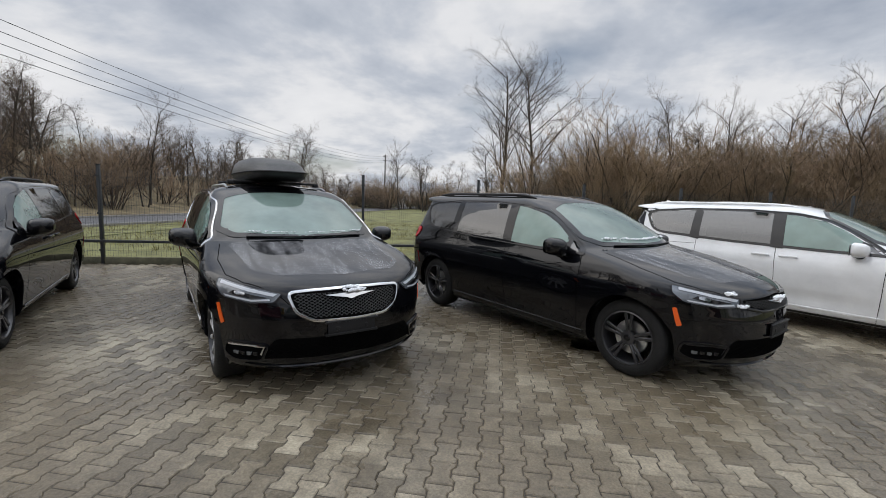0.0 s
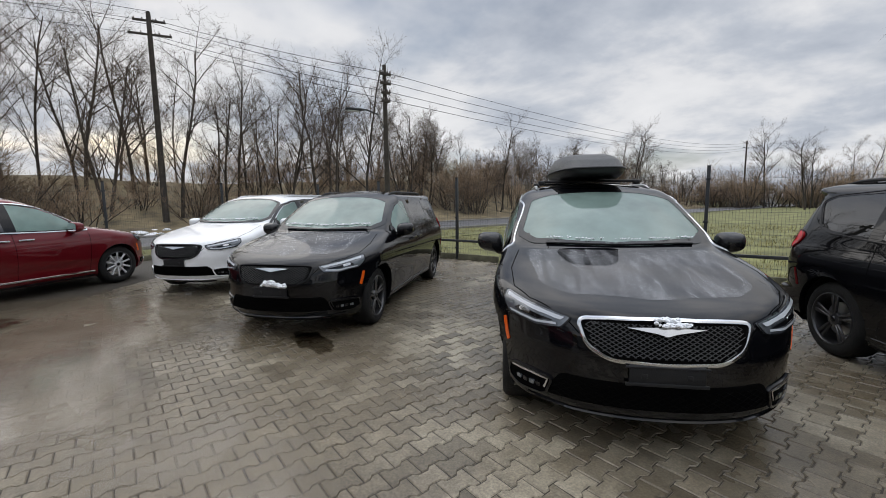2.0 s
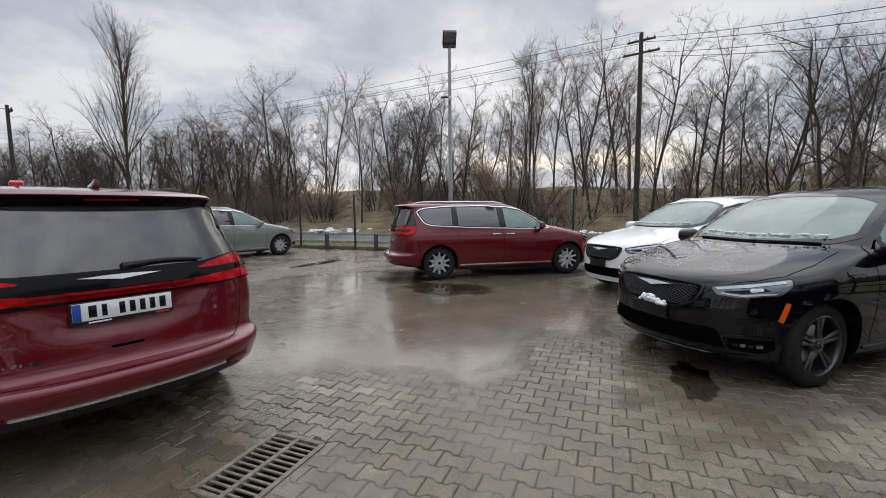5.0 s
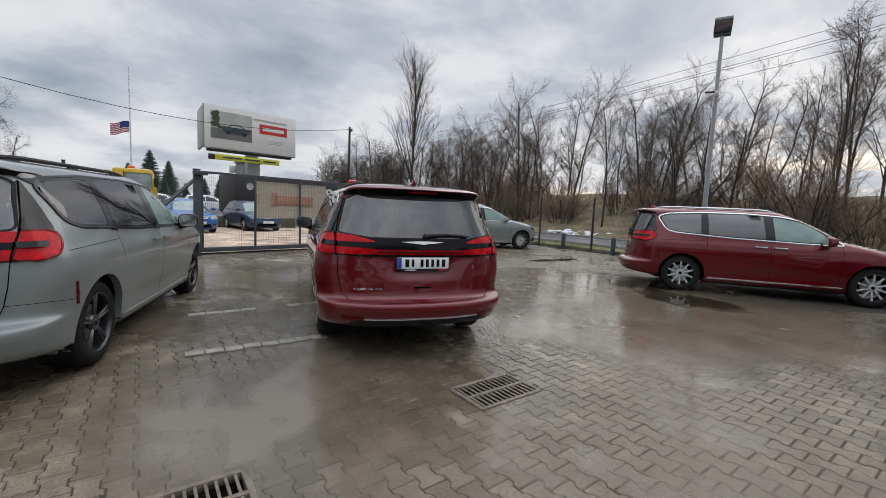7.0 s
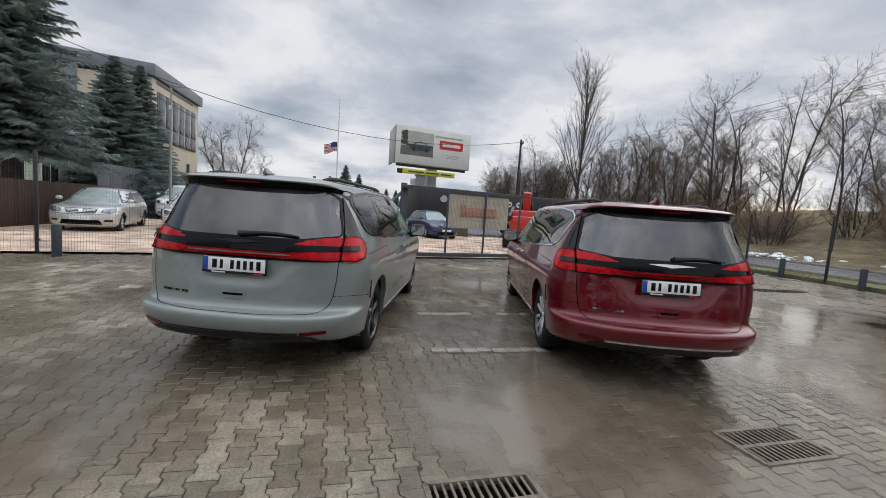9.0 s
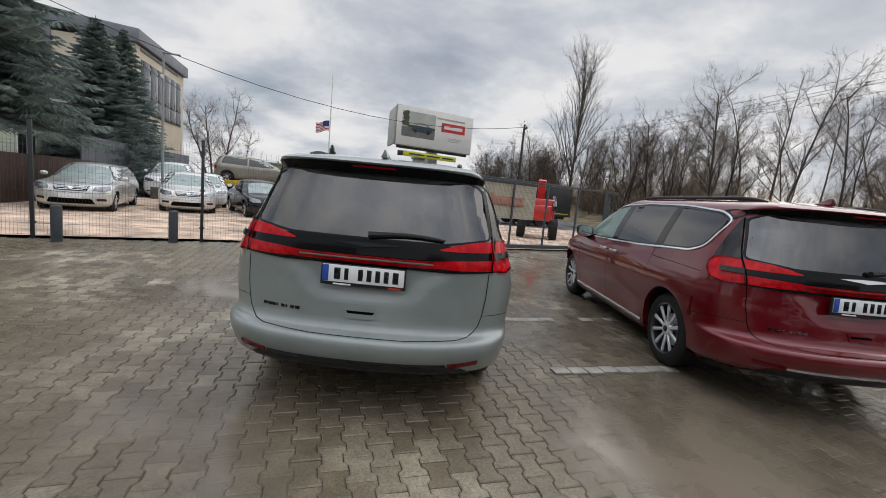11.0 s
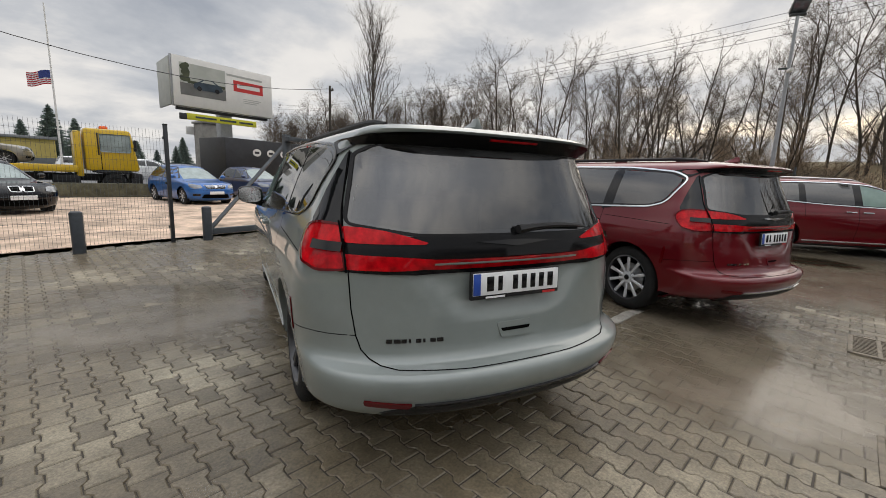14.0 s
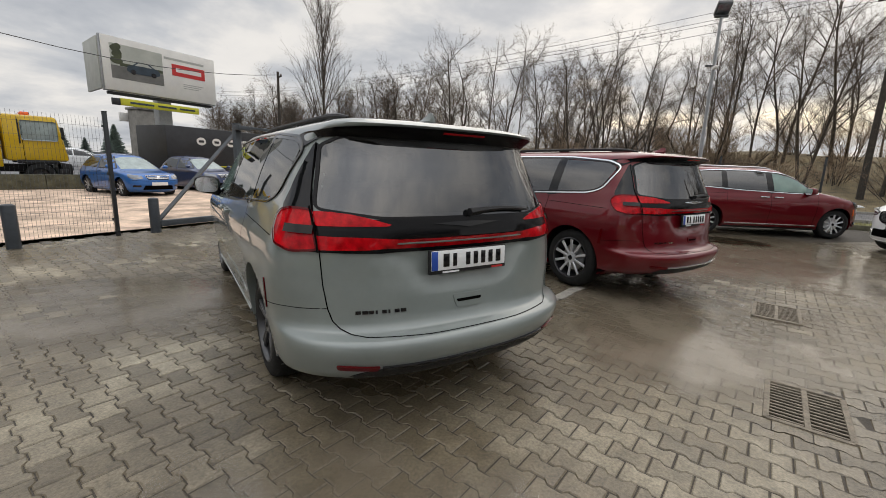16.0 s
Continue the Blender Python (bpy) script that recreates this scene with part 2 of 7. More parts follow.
M["dry_grass"] = mat("dry_grass", (0.255, 0.228, 0.095), 0.9, vary=0.5, scale=0.6, rand=0.3)
M["scrub_soil"] = mat("scrub_soil", (0.18, 0.142, 0.08), 0.95, vary=0.6, scale=0.9, bump=1.0, bscale=5)
M["bark"] = mat("bark", (0.055, 0.044, 0.034), 0.9, vary=0.4, scale=5, bump=0.6, bscale=20, rand=0.35)
M["twig"] = mat("twig", (0.095, 0.070, 0.052), 0.9, vary=0.3, scale=2, rand=0.35)
M["twig_brown"] = mat("twig_brown", (0.25, 0.178, 0.115), 0.9, vary=0.3, scale=2, rand=0.4)
M["dead_leaf"] = mat("dead_leaf", (0.16, 0.12, 0.05), 0.9, vary=0.3)
M["needles"] = mat("needles", (0.165, 0.215, 0.195), 0.8, vary=0.5, scale=1.5)
M["pole_wood"] = mat("pole_wood", (0.05, 0.042, 0.034), 0.85, vary=0.4, scale=5, bump=0.4, bscale=30)
M["insulator"] = mat("insulator", (0.12, 0.10, 0.09), 0.3)
M["cable"] = mat("cable", (0.02, 0.02, 0.022), 0.6)
M["banner_cloth"] = mat("banner_cloth", (0.55, 0.49, 0.38), 0.8, vary=0.15, scale=3)
M["banner_red"] = mat("banner_red", (0.52, 0.27, 0.20), 0.8, vary=0.25, scale=6)
M["white_board"] = mat("white_board", (0.72, 0.71, 0.68), 0.5, vary=0.06, scale=2)
M["billboard_back"] = mat("billboard_back", (0.42, 0.43, 0.40), 0.6, vary=0.1, scale=2)
M["picture_sky"] = mat("picture_sky", (0.42, 0.44, 0.40), 0.5, vary=0.2, scale=0.5)
M["picture_road"] = mat("picture_road", (0.16, 0.16, 0.15), 0.5, vary=0.3, scale=0.8)
M["picture_tree"] = mat("picture_tree", (0.05, 0.06, 0.03), 0.6, vary=0.5, scale=2)
M["picture_car"] = mat("picture_car", (0.03, 0.05, 0.07), 0.4, vary=0.3, scale=2)
M["sign_red"] = mat("sign_red", (0.55, 0.03, 0.03), 0.45, vary=0.05)
M["sign_yellow"] = mat("sign_yellow", (0.60, 0.58, 0.04), 0.5, vary=0.08)
M["trailer_black"] = mat("trailer_black", (0.022, 0.023, 0.026), 0.5, vary=0.3, scale=2)
M["machine_red"] = mat("machine_red", (0.5, 0.02, 0.015), 0.35, coat=0.5, vary=0.1)
M["brown_plank"] = mat("brown_plank", (0.055, 0.028, 0.018), 0.7, vary=0.3, scale=5, rand=0.25, bump=0.3, bscale=30)
M["hoarding_grey"] = mat("hoarding_grey", (0.10, 0.11, 0.125), 0.6, vary=0.12, scale=2, rand=0.06)
M["cream_render"] = mat("cream_render", (0.55, 0.48, 0.37), 0.85, vary=0.08, scale=1, bump=0.1)
M["pale_green_render"] = mat("pale_green_render", (0.52, 0.58, 0.47), 0.85, vary=0.08, scale=1)
M["yellow_render"] = mat("yellow_render", (0.45, 0.36, 0.12), 0.85, vary=0.1, scale=1)
M["roof_grey"] = mat("roof_grey", (0.20, 0.21, 0.23), 0.6, vary=0.15, scale=1)
M["frame_grey"] = mat("frame_grey", (0.12, 0.13, 0.14), 0.5)
M["truck_yellow"] = mat("truck_yellow", (0.62, 0.40, 0.008), 0.35, coat=0.6, vary=0.08)
M["flag_red"] = mat("flag_red", (0.45, 0.03, 0.04), 0.8)
M["flag_white"] = mat("flag_white", (0.7, 0.7, 0.7), 0.8)
M["flag_blue"] = mat("flag_blue", (0.03, 0.05, 0.2), 0.8)
M["roof_box_plastic"] = mat("roof_box_plastic", (0.016, 0.016, 0.0155), 0.36, vary=0.12, scale=6, bump=0.15, bscale=180)
M["silver_paint"] = paint("silver_paint", (0.60, 0.61, 0.59), 0.5)
M["pearl_paint"] = paint("pearl_paint", (0.70, 0.69, 0.66), 0.3)
M["champagne_paint"] = paint("champagne_paint", (0.30, 0.28, 0.23), 0.4)
M["blue_paint"] = paint("blue_paint", (0.02, 0.12, 0.38), 0.3)
M["navy_paint"] = paint("navy_paint", (0.03, 0.05, 0.12), 0.3)
M["pale_block"] = mat("pale_block", (0.29, 0.27, 0.235), 0.7, vary=0.35, scale=7, bump=0.2)


def water_mat():
    m = glass("water", (0.80, 0.77, 0.72), 0.0, rough=0.015)
    return m


M["water"] = water_mat()


def frost_sheen_mat():
    """A grey skin of half-melted frost, opened into streaks where water ran off; it also paints sky sheen on bonnets.
    """
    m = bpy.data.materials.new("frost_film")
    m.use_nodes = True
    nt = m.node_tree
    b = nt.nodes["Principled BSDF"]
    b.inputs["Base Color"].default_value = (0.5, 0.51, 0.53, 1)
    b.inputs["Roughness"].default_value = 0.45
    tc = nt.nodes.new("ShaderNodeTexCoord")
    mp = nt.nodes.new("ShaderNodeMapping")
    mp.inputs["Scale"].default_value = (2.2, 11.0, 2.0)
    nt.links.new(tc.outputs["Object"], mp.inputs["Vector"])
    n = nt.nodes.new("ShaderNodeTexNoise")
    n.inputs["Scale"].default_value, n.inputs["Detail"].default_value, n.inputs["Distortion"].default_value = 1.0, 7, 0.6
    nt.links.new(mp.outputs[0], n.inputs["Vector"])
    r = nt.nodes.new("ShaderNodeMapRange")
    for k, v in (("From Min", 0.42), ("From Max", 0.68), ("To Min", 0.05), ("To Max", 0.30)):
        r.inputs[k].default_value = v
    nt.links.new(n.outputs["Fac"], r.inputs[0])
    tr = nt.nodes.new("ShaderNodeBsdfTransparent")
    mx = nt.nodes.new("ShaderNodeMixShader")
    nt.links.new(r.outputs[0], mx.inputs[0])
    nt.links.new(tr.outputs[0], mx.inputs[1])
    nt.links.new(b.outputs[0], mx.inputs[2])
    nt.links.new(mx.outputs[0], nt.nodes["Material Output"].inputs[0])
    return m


M["frost_film"] = frost_sheen_mat()


def paver_mat(name, single):
    """Concrete blocks: a tone of their own each, mud film and wet patches over many of them."""
    m = bpy.data.materials.new(name)
    m.use_nodes = True
    nt = m.node_tree
    b = nt.nodes["Principled BSDF"]
    geo = nt.nodes.new("ShaderNodeNewGeometry")

    def noise_at(scale, detail=6, rough=0.6):
        n = nt.nodes.new("ShaderNodeTexNoise")
        n.inputs["Scale"].default_value, n.inputs["Detail"].default_value, n.inputs["Roughness"].default_value = scale, detail, rough
        nt.links.new(geo.outputs["Position"], n.inputs["Vector"])
        return n.outputs["Fac"]

    def ranged(src, a, c, lo, hi):
        r = nt.nodes.new("ShaderNodeMapRange")
        for k, v in (("From Min", a), ("From Max", c), ("To Min", lo), ("To Max", hi)):
            r.inputs[k].default_value = v
        nt.links.new(src, r.inputs[0])
        return r.outputs[0]

    def mix(fac, a, c):
        x = nt.nodes.new("ShaderNodeMix")
        x.data_type = "RGBA"
        nt.links.new(fac, x.inputs["Factor"])
        for k, v in (("A", a), ("B", c)):
            if isinstance(v, tuple):
                x.inputs[k].default_value = (*v, 1)
            else:
                nt.links.new(v, x.inputs[k])
        return x.outputs["Result"]

    def math2(op, a, c):
        x = nt.nodes.new("ShaderNodeMath")
        x.operation = op
        for i, v in enumerate((a, c)):
            if isinstance(v, float):
                x.inputs[i].default_value = v
            else:
                nt.links.new(v, x.inputs[i])
        return x.outputs[0]

    if single:
        own = nt.nodes.new("ShaderNodeObjectInfo").outputs["Random"]
    else:
        own = geo.outputs["Random Per Island"]
    tone = mix(ranged(own, 0, 1, 0, 1), PAVE_DARK, PAVE_LIGHT)
    # dry, paler spots where the film has worn off
    bias = None
    for (cx, cy), r0, r1 in (((1.6, 3.4), 0.6, 1.7), ((0.5, 4.9), 0.3, 1.3), ((2.3, 2.9), 0.3, 1.3), ((-2.1, 2.8), 0.3, 1.1), ((-1.0, 2.3), 0.2, 1.1), ((-3.3, 3.7), 0.4, 1.4), ((-2.8, 1.5), 0.2, 1.0), ((1.3, -0.7), 0.3, 1.0), ((0.45, -1.7), 0.3, 0.9), ((3.3, -3.7), 0.2, 0.9), ((4.6, -6.6), 0.7, 2.2)):
        d = nt.nodes.new("ShaderNodeVectorMath")
        d.operation = "DISTANCE"
        d.inputs[1].default_value = (cx, cy, 0)
        nt.links.new(geo.outputs["Position"], d.inputs[0])
        g = ranged(d.outputs["Value"], r0, r1, 0.11, -0.03)
        bias = g if bias is None else math2("MAXIMUM", bias, g)
    dry = math2("MULTIPLY", ranged(math2("ADD", noise_at(0.75, 5), bias), 0.46, 0.60, 0.0, 1.0), ranged(own, 0.3, 0.8, 0.2, 1.0))
    tone = mix(dry, tone, PAVE_DRY)
    # brown mud film in broad patches
    mud = ranged(noise_at(0.32, 5), 0.42, 0.58, 0.0, 0.8)
    tone = mix(mud, tone, PAVE_MUD)
    grain = math2("MULTIPLY", ranged(noise_at(70, 5), 0.3, 0.7, 0.65, 1.35), ranged(noise_at(9, 6, 0.7), 0.3, 0.7, 0.72, 1.28))
    sc = nt.nodes.new("ShaderNodeVectorMath")
    sc.operation = "SCALE"
    nt.links.new(tone, sc.inputs[0])
    nt.links.new(grain, sc.inputs["Scale"])
    nt.links.new(sc.outputs[0], b.inputs["Base Color"])
    wet = ranged(noise_at(0.42, 5), 0.38, 0.62, WET_ROUGH, DRY_ROUGH)
    nt.links.new(math2("ADD", wet, math2("MULTIPLY", dry, 0.25)), b.inputs["Roughness"])
    b.inputs["Specular IOR Level"].default_value = 0.5
    bp = nt.nodes.new("ShaderNodeBump")
    bp.inputs["Strength"].default_value = 0.25
    bp.inputs["Distance"].default_value = 0.01
    nt.links.new(noise_at(55, 6), bp.inputs["Height"])
    nt.links.new(bp.outputs[0], b.inputs["Normal"])
    return m


PAVE_DARK, PAVE_LIGHT, PAVE_DRY, PAVE_MUD = (0.080, 0.066, 0.045), (0.168, 0.141, 0.100), (0.36, 0.32, 0.24), (0.135, 0.108, 0.070)
WET_ROUGH, DRY_ROUGH = 0.16, 0.42


def silt_mat():
    """Wet silt that fills the joints: opaque in broad patches, open elsewhere."""
    m = bpy.data.materials.new("silt")
    m.use_nodes = True
    nt = m.node_tree
    b = nt.nodes["Principled BSDF"]
    out = nt.nodes["Material Output"]
    geo = nt.nodes.new("ShaderNodeNewGeometry")

    def node(kind, **inputs):
        n = nt.nodes.new(kind)
        for k, v in inputs.items():
            n.inputs[k.replace("_", " ")].default_value = v
        return n

    def noise_at(scale, detail):
        n = node("ShaderNodeTexNoise", Scale=scale, Detail=detail, Roughness=0.6)
        nt.links.new(geo.outputs["Position"], n.inputs["Vector"])
        return n.outputs["Fac"]

    def ranged(src, a, c, lo, hi):
        r = node("ShaderNodeMapRange", From_Min=a, From_Max=c, To_Min=lo, To_Max=hi)
        nt.links.new(src, r.inputs[0])
        return r.outputs[0]

    def math2(op, a, c):
        x = nt.nodes.new("ShaderNodeMath")
        x.operation = op
        for i, v in enumerate((a, c)):
            if isinstance(v, float):
                x.inputs[i].default_value = v
            else:
                nt.links.new(v, x.inputs[i])
        return x.outputs[0]

    bias = None
    for (cx, cy), r0, r1, top in (((-6.6, -1.6), 2.9, 4.5, 0.34), ((-2.7, -1.2), 0.6, 1.8, 0.24), ((-3.4, 1.3), 1.2, 2.8, 0.15), ((-1.0, -1.0), 0.9, 2.2, 0.26), ((-0.6, -3.4), 0.8, 2.2, 0.26), ((-1.6, -6.0), 1.5, 3.5, 0.26), ((3.3, -1.3), 0.5, 1.6, 0.20), ((2.6, -5.4), 0.8, 2.2, 0.24), ((-5.6, 1.3), 0.3, 1.2, 0.18), ((-0.2, 3.4), 0.2, 1.0, 0.12), ((0.2, 1.2), 0.4, 1.6, 0.10), ((-0.5, 0.4), 0.3, 0.9, 0.2)):
        d = nt.nodes.new("ShaderNodeVectorMath")
        d.operation = "DISTANCE"
        d.inputs[1].default_value = (cx, cy, 0)
        nt.links.new(geo.outputs["Position"], d.inputs[0])
        g = ranged(d.outputs["Value"], r0, r1, top, 0.0)
        bias = g if bias is None else math2("MAXIMUM", bias, g)
    field = math2("ADD", math2("ADD", math2("MULTIPLY", noise_at(0.55, 3), 0.8), math2("MULTIPLY", noise_at(4.5, 5), 0.25)), bias)
    mask = ranged(field, 0.67, 0.84, 0.0, 0.80)
    tone = node("ShaderNodeMix")
    tone.data_type = "RGBA"
    tone.inputs["A"].default_value, tone.inputs["B"].default_value = (*SILT_A, 1), (*SILT_B, 1)
    nt.links.new(ranged(noise_at(0.6, 7), 0.38, 0.56, 0, 1), tone.inputs["Factor"])
    nt.links.new(tone.outputs["Result"], b.inputs["Base Color"])
    nt.links.new(ranged(noise_at(0.7, 6), 0.35, 0.65, 0.05, 0.20), b.inputs["Roughness"])
    b.inputs["Specular IOR Level"].default_value = 1.0
    bp = node("ShaderNodeBump", Strength=0.09, Distance=0.01)
    nt.links.new(noise_at(18, 6), bp.inputs["Height"])
    nt.links.new(bp.outputs[0], b.inputs["Normal"])
    tr = nt.nodes.new("ShaderNodeBsdfTransparent")
    mx = nt.nodes.new("ShaderNodeMixShader")
    nt.links.new(mask, mx.inputs[0])
    nt.links.new(tr.outputs[0], mx.inputs[1])
    nt.links.new(b.outputs[0], mx.inputs[2])
    nt.links.new(mx.outputs[0], out.inputs[0])
    return m


SILT_A, SILT_B = (0.125, 0.102, 0.072), (0.205, 0.170, 0.124)
M["silt"] = silt_mat()
M["paver"] = paver_mat("paver", False)
M["paver_single"] = paver_mat("paver_single", True)


# ---- mesh helpers ----
def link_mesh(name, bm, material, smooth=True, angle=40):
    me = bpy.data.meshes.new(name)
    bm.normal_update()
    if smooth:
        for f in bm.faces:
            f.smooth = True
        lim = radians(angle)
        for e in bm.edges:
            if len(e.link_faces) == 2 and e.calc_face_angle(0) > lim:
                e.smooth = False
    bm.to_mesh(me)
    bm.free()
    for k in material if isinstance(material, (list, tuple)) else [material]:
        me.materials.append(M[k] if isinstance(k, str) else k)
    return me


def part(name, bm, material, parent, label="", m=None, smooth=True, angle=40):
    ob = new(name, link_mesh(name, bm, material, smooth, angle))
    ob.parent = parent
    if m is not None:
        ob.matrix_basis = m
    if label:
        ob["label"] = label
    return ob


def base(name, m, label, category, group="", kind=""):
    ob = new(name)
    ob.empty_display_size = 0.2
    ob.matrix_basis = m
    return tagged(ob, label, category, group, kind)


def thing(name, bm, material, m, label, category, group="", kind="", smooth=True, angle=40):
    ob = new(name, link_mesh(name, bm, material, smooth, angle))
    ob.matrix_basis = m
    return tagged(ob, label, category, group, kind)


def add_box(bm, c, s, bevel=0.0, m=None, seg=2):
    """A box of size s at c, with rounded edges, added to bm."""
    t = bmesh.new()
    bmesh.ops.create_cube(t, size=1)
    bmesh.ops.scale(t, vec=s, verts=t.verts)
    if bevel:
        bmesh.ops.bevel(t, geom=t.edges[:], offset=bevel, segments=seg, profile=0.5, affect="EDGES")
    mm = Matrix.Translation(c) if m is None else m @ Matrix.Translation(c)
    bmesh.ops.transform(t, matrix=mm, verts=t.verts)
    join(bm, t)
    return bm


def join(bm, t):
    new_verts = [bm.verts.new(v.co) for v in t.verts]
    t.verts.index_update()
    for f in t.faces:
        bm.faces.new([new_verts[v.index] for v in f.verts])
    t.free()


def box(c, s, bevel=0.0, m=None):
    return add_box(bmesh.new(), c, s, bevel, m)


def tube(bm, pts, radii, n=8, cap=True):
    """A tube of varying radius along points."""
    rings = []
    pts = [Vector(p) for p in pts]
    if not isinstance(radii, (list, tuple)):
        radii = [radii] * len(pts)
    for i, p in enumerate(pts):
        d = (pts[min(i + 1, len(pts) - 1)] - pts[max(i - 1, 0)]).normalized()
        a = d.cross(Vector((0, 0, 1)) if abs(d.z) < 0.9 else Vector((1, 0, 0))).normalized()
        b = d.cross(a)
        rings.append([bm.verts.new(p + (a * math.cos(2 * math.pi * k / n) + b * math.sin(2 * math.pi * k / n)) * radii[i]) for k in range(n)])
    for r0, r1 in zip(rings, rings[1:]):
        for k in range(n):
            bm.faces.new((r0[k], r0[(k + 1) % n], r1[(k + 1) % n], r1[k]))
    if cap:
        bm.faces.new(rings[0][::-1])
        bm.faces.new(rings[-1])
    return bm


def lathe(bm, prof, n=32, m=None, axis="Y"):
    """Turns (radius, along) points about an axis."""
    rings = []
    for r, a in prof:
        ring = []
        for k in range(n):
            t = 2 * math.pi * k / n
            p = Vector((r * math.cos(t), a, r * math.sin(t))) if axis == "Y" else Vector((r * math.cos(t), r * math.sin(t), a))
            ring.append(bm.verts.new(m @ p if m else p))
        rings.append(ring)
    for r0, r1 in zip(rings, rings[1:]):
        for k in range(n):
            bm.faces.new((r0[k], r0[(k + 1) % n], r1[(k + 1) % n], r1[k]))
    return bm


def interp(tab, v):
    if v <= tab[0][0]:
        return tab[0][1]
    for (a, p), (b, q) in zip(tab, tab[1:]):
        if v <= b:
            t = (v - a) / (b - a)
            return p + (q - p) * t
    return tab[-1][1]


# ---- minivan ----
# x forward, y to the car's left, z up; the origin lies on the ground in the middle of the wheelbase
WB, TYRE = 3.089, 0.362
FRONT_X = [(0.19, 2.20), (0.22, 2.30), (0.26, 2.37), (0.34, 2.41), (0.5, 2.43), (0.65, 2.43), (0.76, 2.41), (0.85, 2.37), (0.90, 2.32), (0.94, 2.23), (0.98, 2.09), (1.02, 1.92), (1.06, 1.74), (1.10, 1.53), (1.13, 1.36), (1.15, 1.24), (1.18, 1.18), (1.3, 0.98), (1.4, 0.80), (1.5, 0.60), (1.58, 0.42), (1.64, 0.25), (1.675, 0.12), (1.70, -0.02), (1.72, -0.2), (1.735, -0.42), (1.742, -0.7)]
REAR_X = [(0.19, -2.0), (0.26, -2.2), (0.30, -2.48), (0.325, -2.59), (0.36, -2.615), (0.43, -2.625), (0.455, -2.645), (0.50, -2.655), (0.535, -2.650), (0.56, -2.632), (0.59, -2.552), (0.66, -2.535), (0.75, -2.522), (0.84, -2.508), (0.95, -2.50), (1.05, -2.50), (1.15, -2.475), (1.3, -2.42), (1.45, -2.36), (1.575, -2.31), (1.60, -2.42), (1.63, -2.455), (1.65, -2.42), (1.675, -2.22), (1.70, -1.95), (1.72, -1.6), (1.735, -1.3), (1.742, -1.05)]
WIDTH = [(0.19, 0.82), (0.22, 0.90), (0.28, 0.945), (0.40, 0.965), (0.55, 0.985), (0.70, 1.0), (0.80, 1.008), (0.88, 1.004), (0.95, 0.992), (1.0, 0.976), (1.04, 0.962), (1.08, 0.950), (1.2, 0.918), (1.35, 0.865), (1.5, 0.800), (1.58, 0.758), (1.63, 0.715), (1.66, 0.65), (1.685, 0.55), (1.705, 0.44), (1.72, 0.33), (1.735, 0.19), (1.742, 0.09)]
FRONT_R = [(0.19, 0.75), (0.5, 0.92), (0.75, 0.92), (0.88, 0.84), (0.95, 0.72), (1.05, 0.55), (1.15, 0.50), (1.2, 0.42), (1.5, 0.34), (1.66, 0.3), (1.742, 0.2)]
FRONT_P = [(0.19, 2.3), (0.75, 2.25), (0.95, 2.3), (1.15, 2.4), (1.25, 2.6), (1.742, 2.4)]
REAR_R = [(0.19, 0.55), (0.6, 0.60), (0.8, 0.55), (1.1, 0.50), (1.5, 0.42), (1.63, 0.32), (1.742, 0.2)]
REAR_P = [(0.19, 2.4), (0.7, 2.5), (1.1, 2.5), (1.742, 2.4)]
LEVELS = [0.19, 0.205, 0.22, 0.24, 0.27, 0.31, 0.35, 0.39, 0.43, 0.47, 0.51, 0.535, 0.55, 0.56, 0.568, 0.577, 0.59, 0.62, 0.645, 0.67, 0.70, 0.735, 0.77, 0.80, 0.83, 0.86, 0.885, 0.905, 0.925, 0.945, 0.965, 0.985, 1.005, 1.025, 1.045, 1.065, 1.085, 1.105, 1.125, 1.14, 1.155, 1.18, 1.215, 1.25, 1.29, 1.33, 1.37, 1.41, 1.45, 1.49, 1.53, 1.56, 1.578, 1.60, 1.615, 1.63, 1.645, 1.66, 1.675, 1.69, 1.705, 1.72, 1.73, 1.738, 1.742]


def smooth_tab(tab, v):
    """A soft reading of a table: the mean over a small window."""
    return (interp(tab, v) * 2 + interp(tab, v - 0.012) + interp(tab, v + 0.012)) / 4


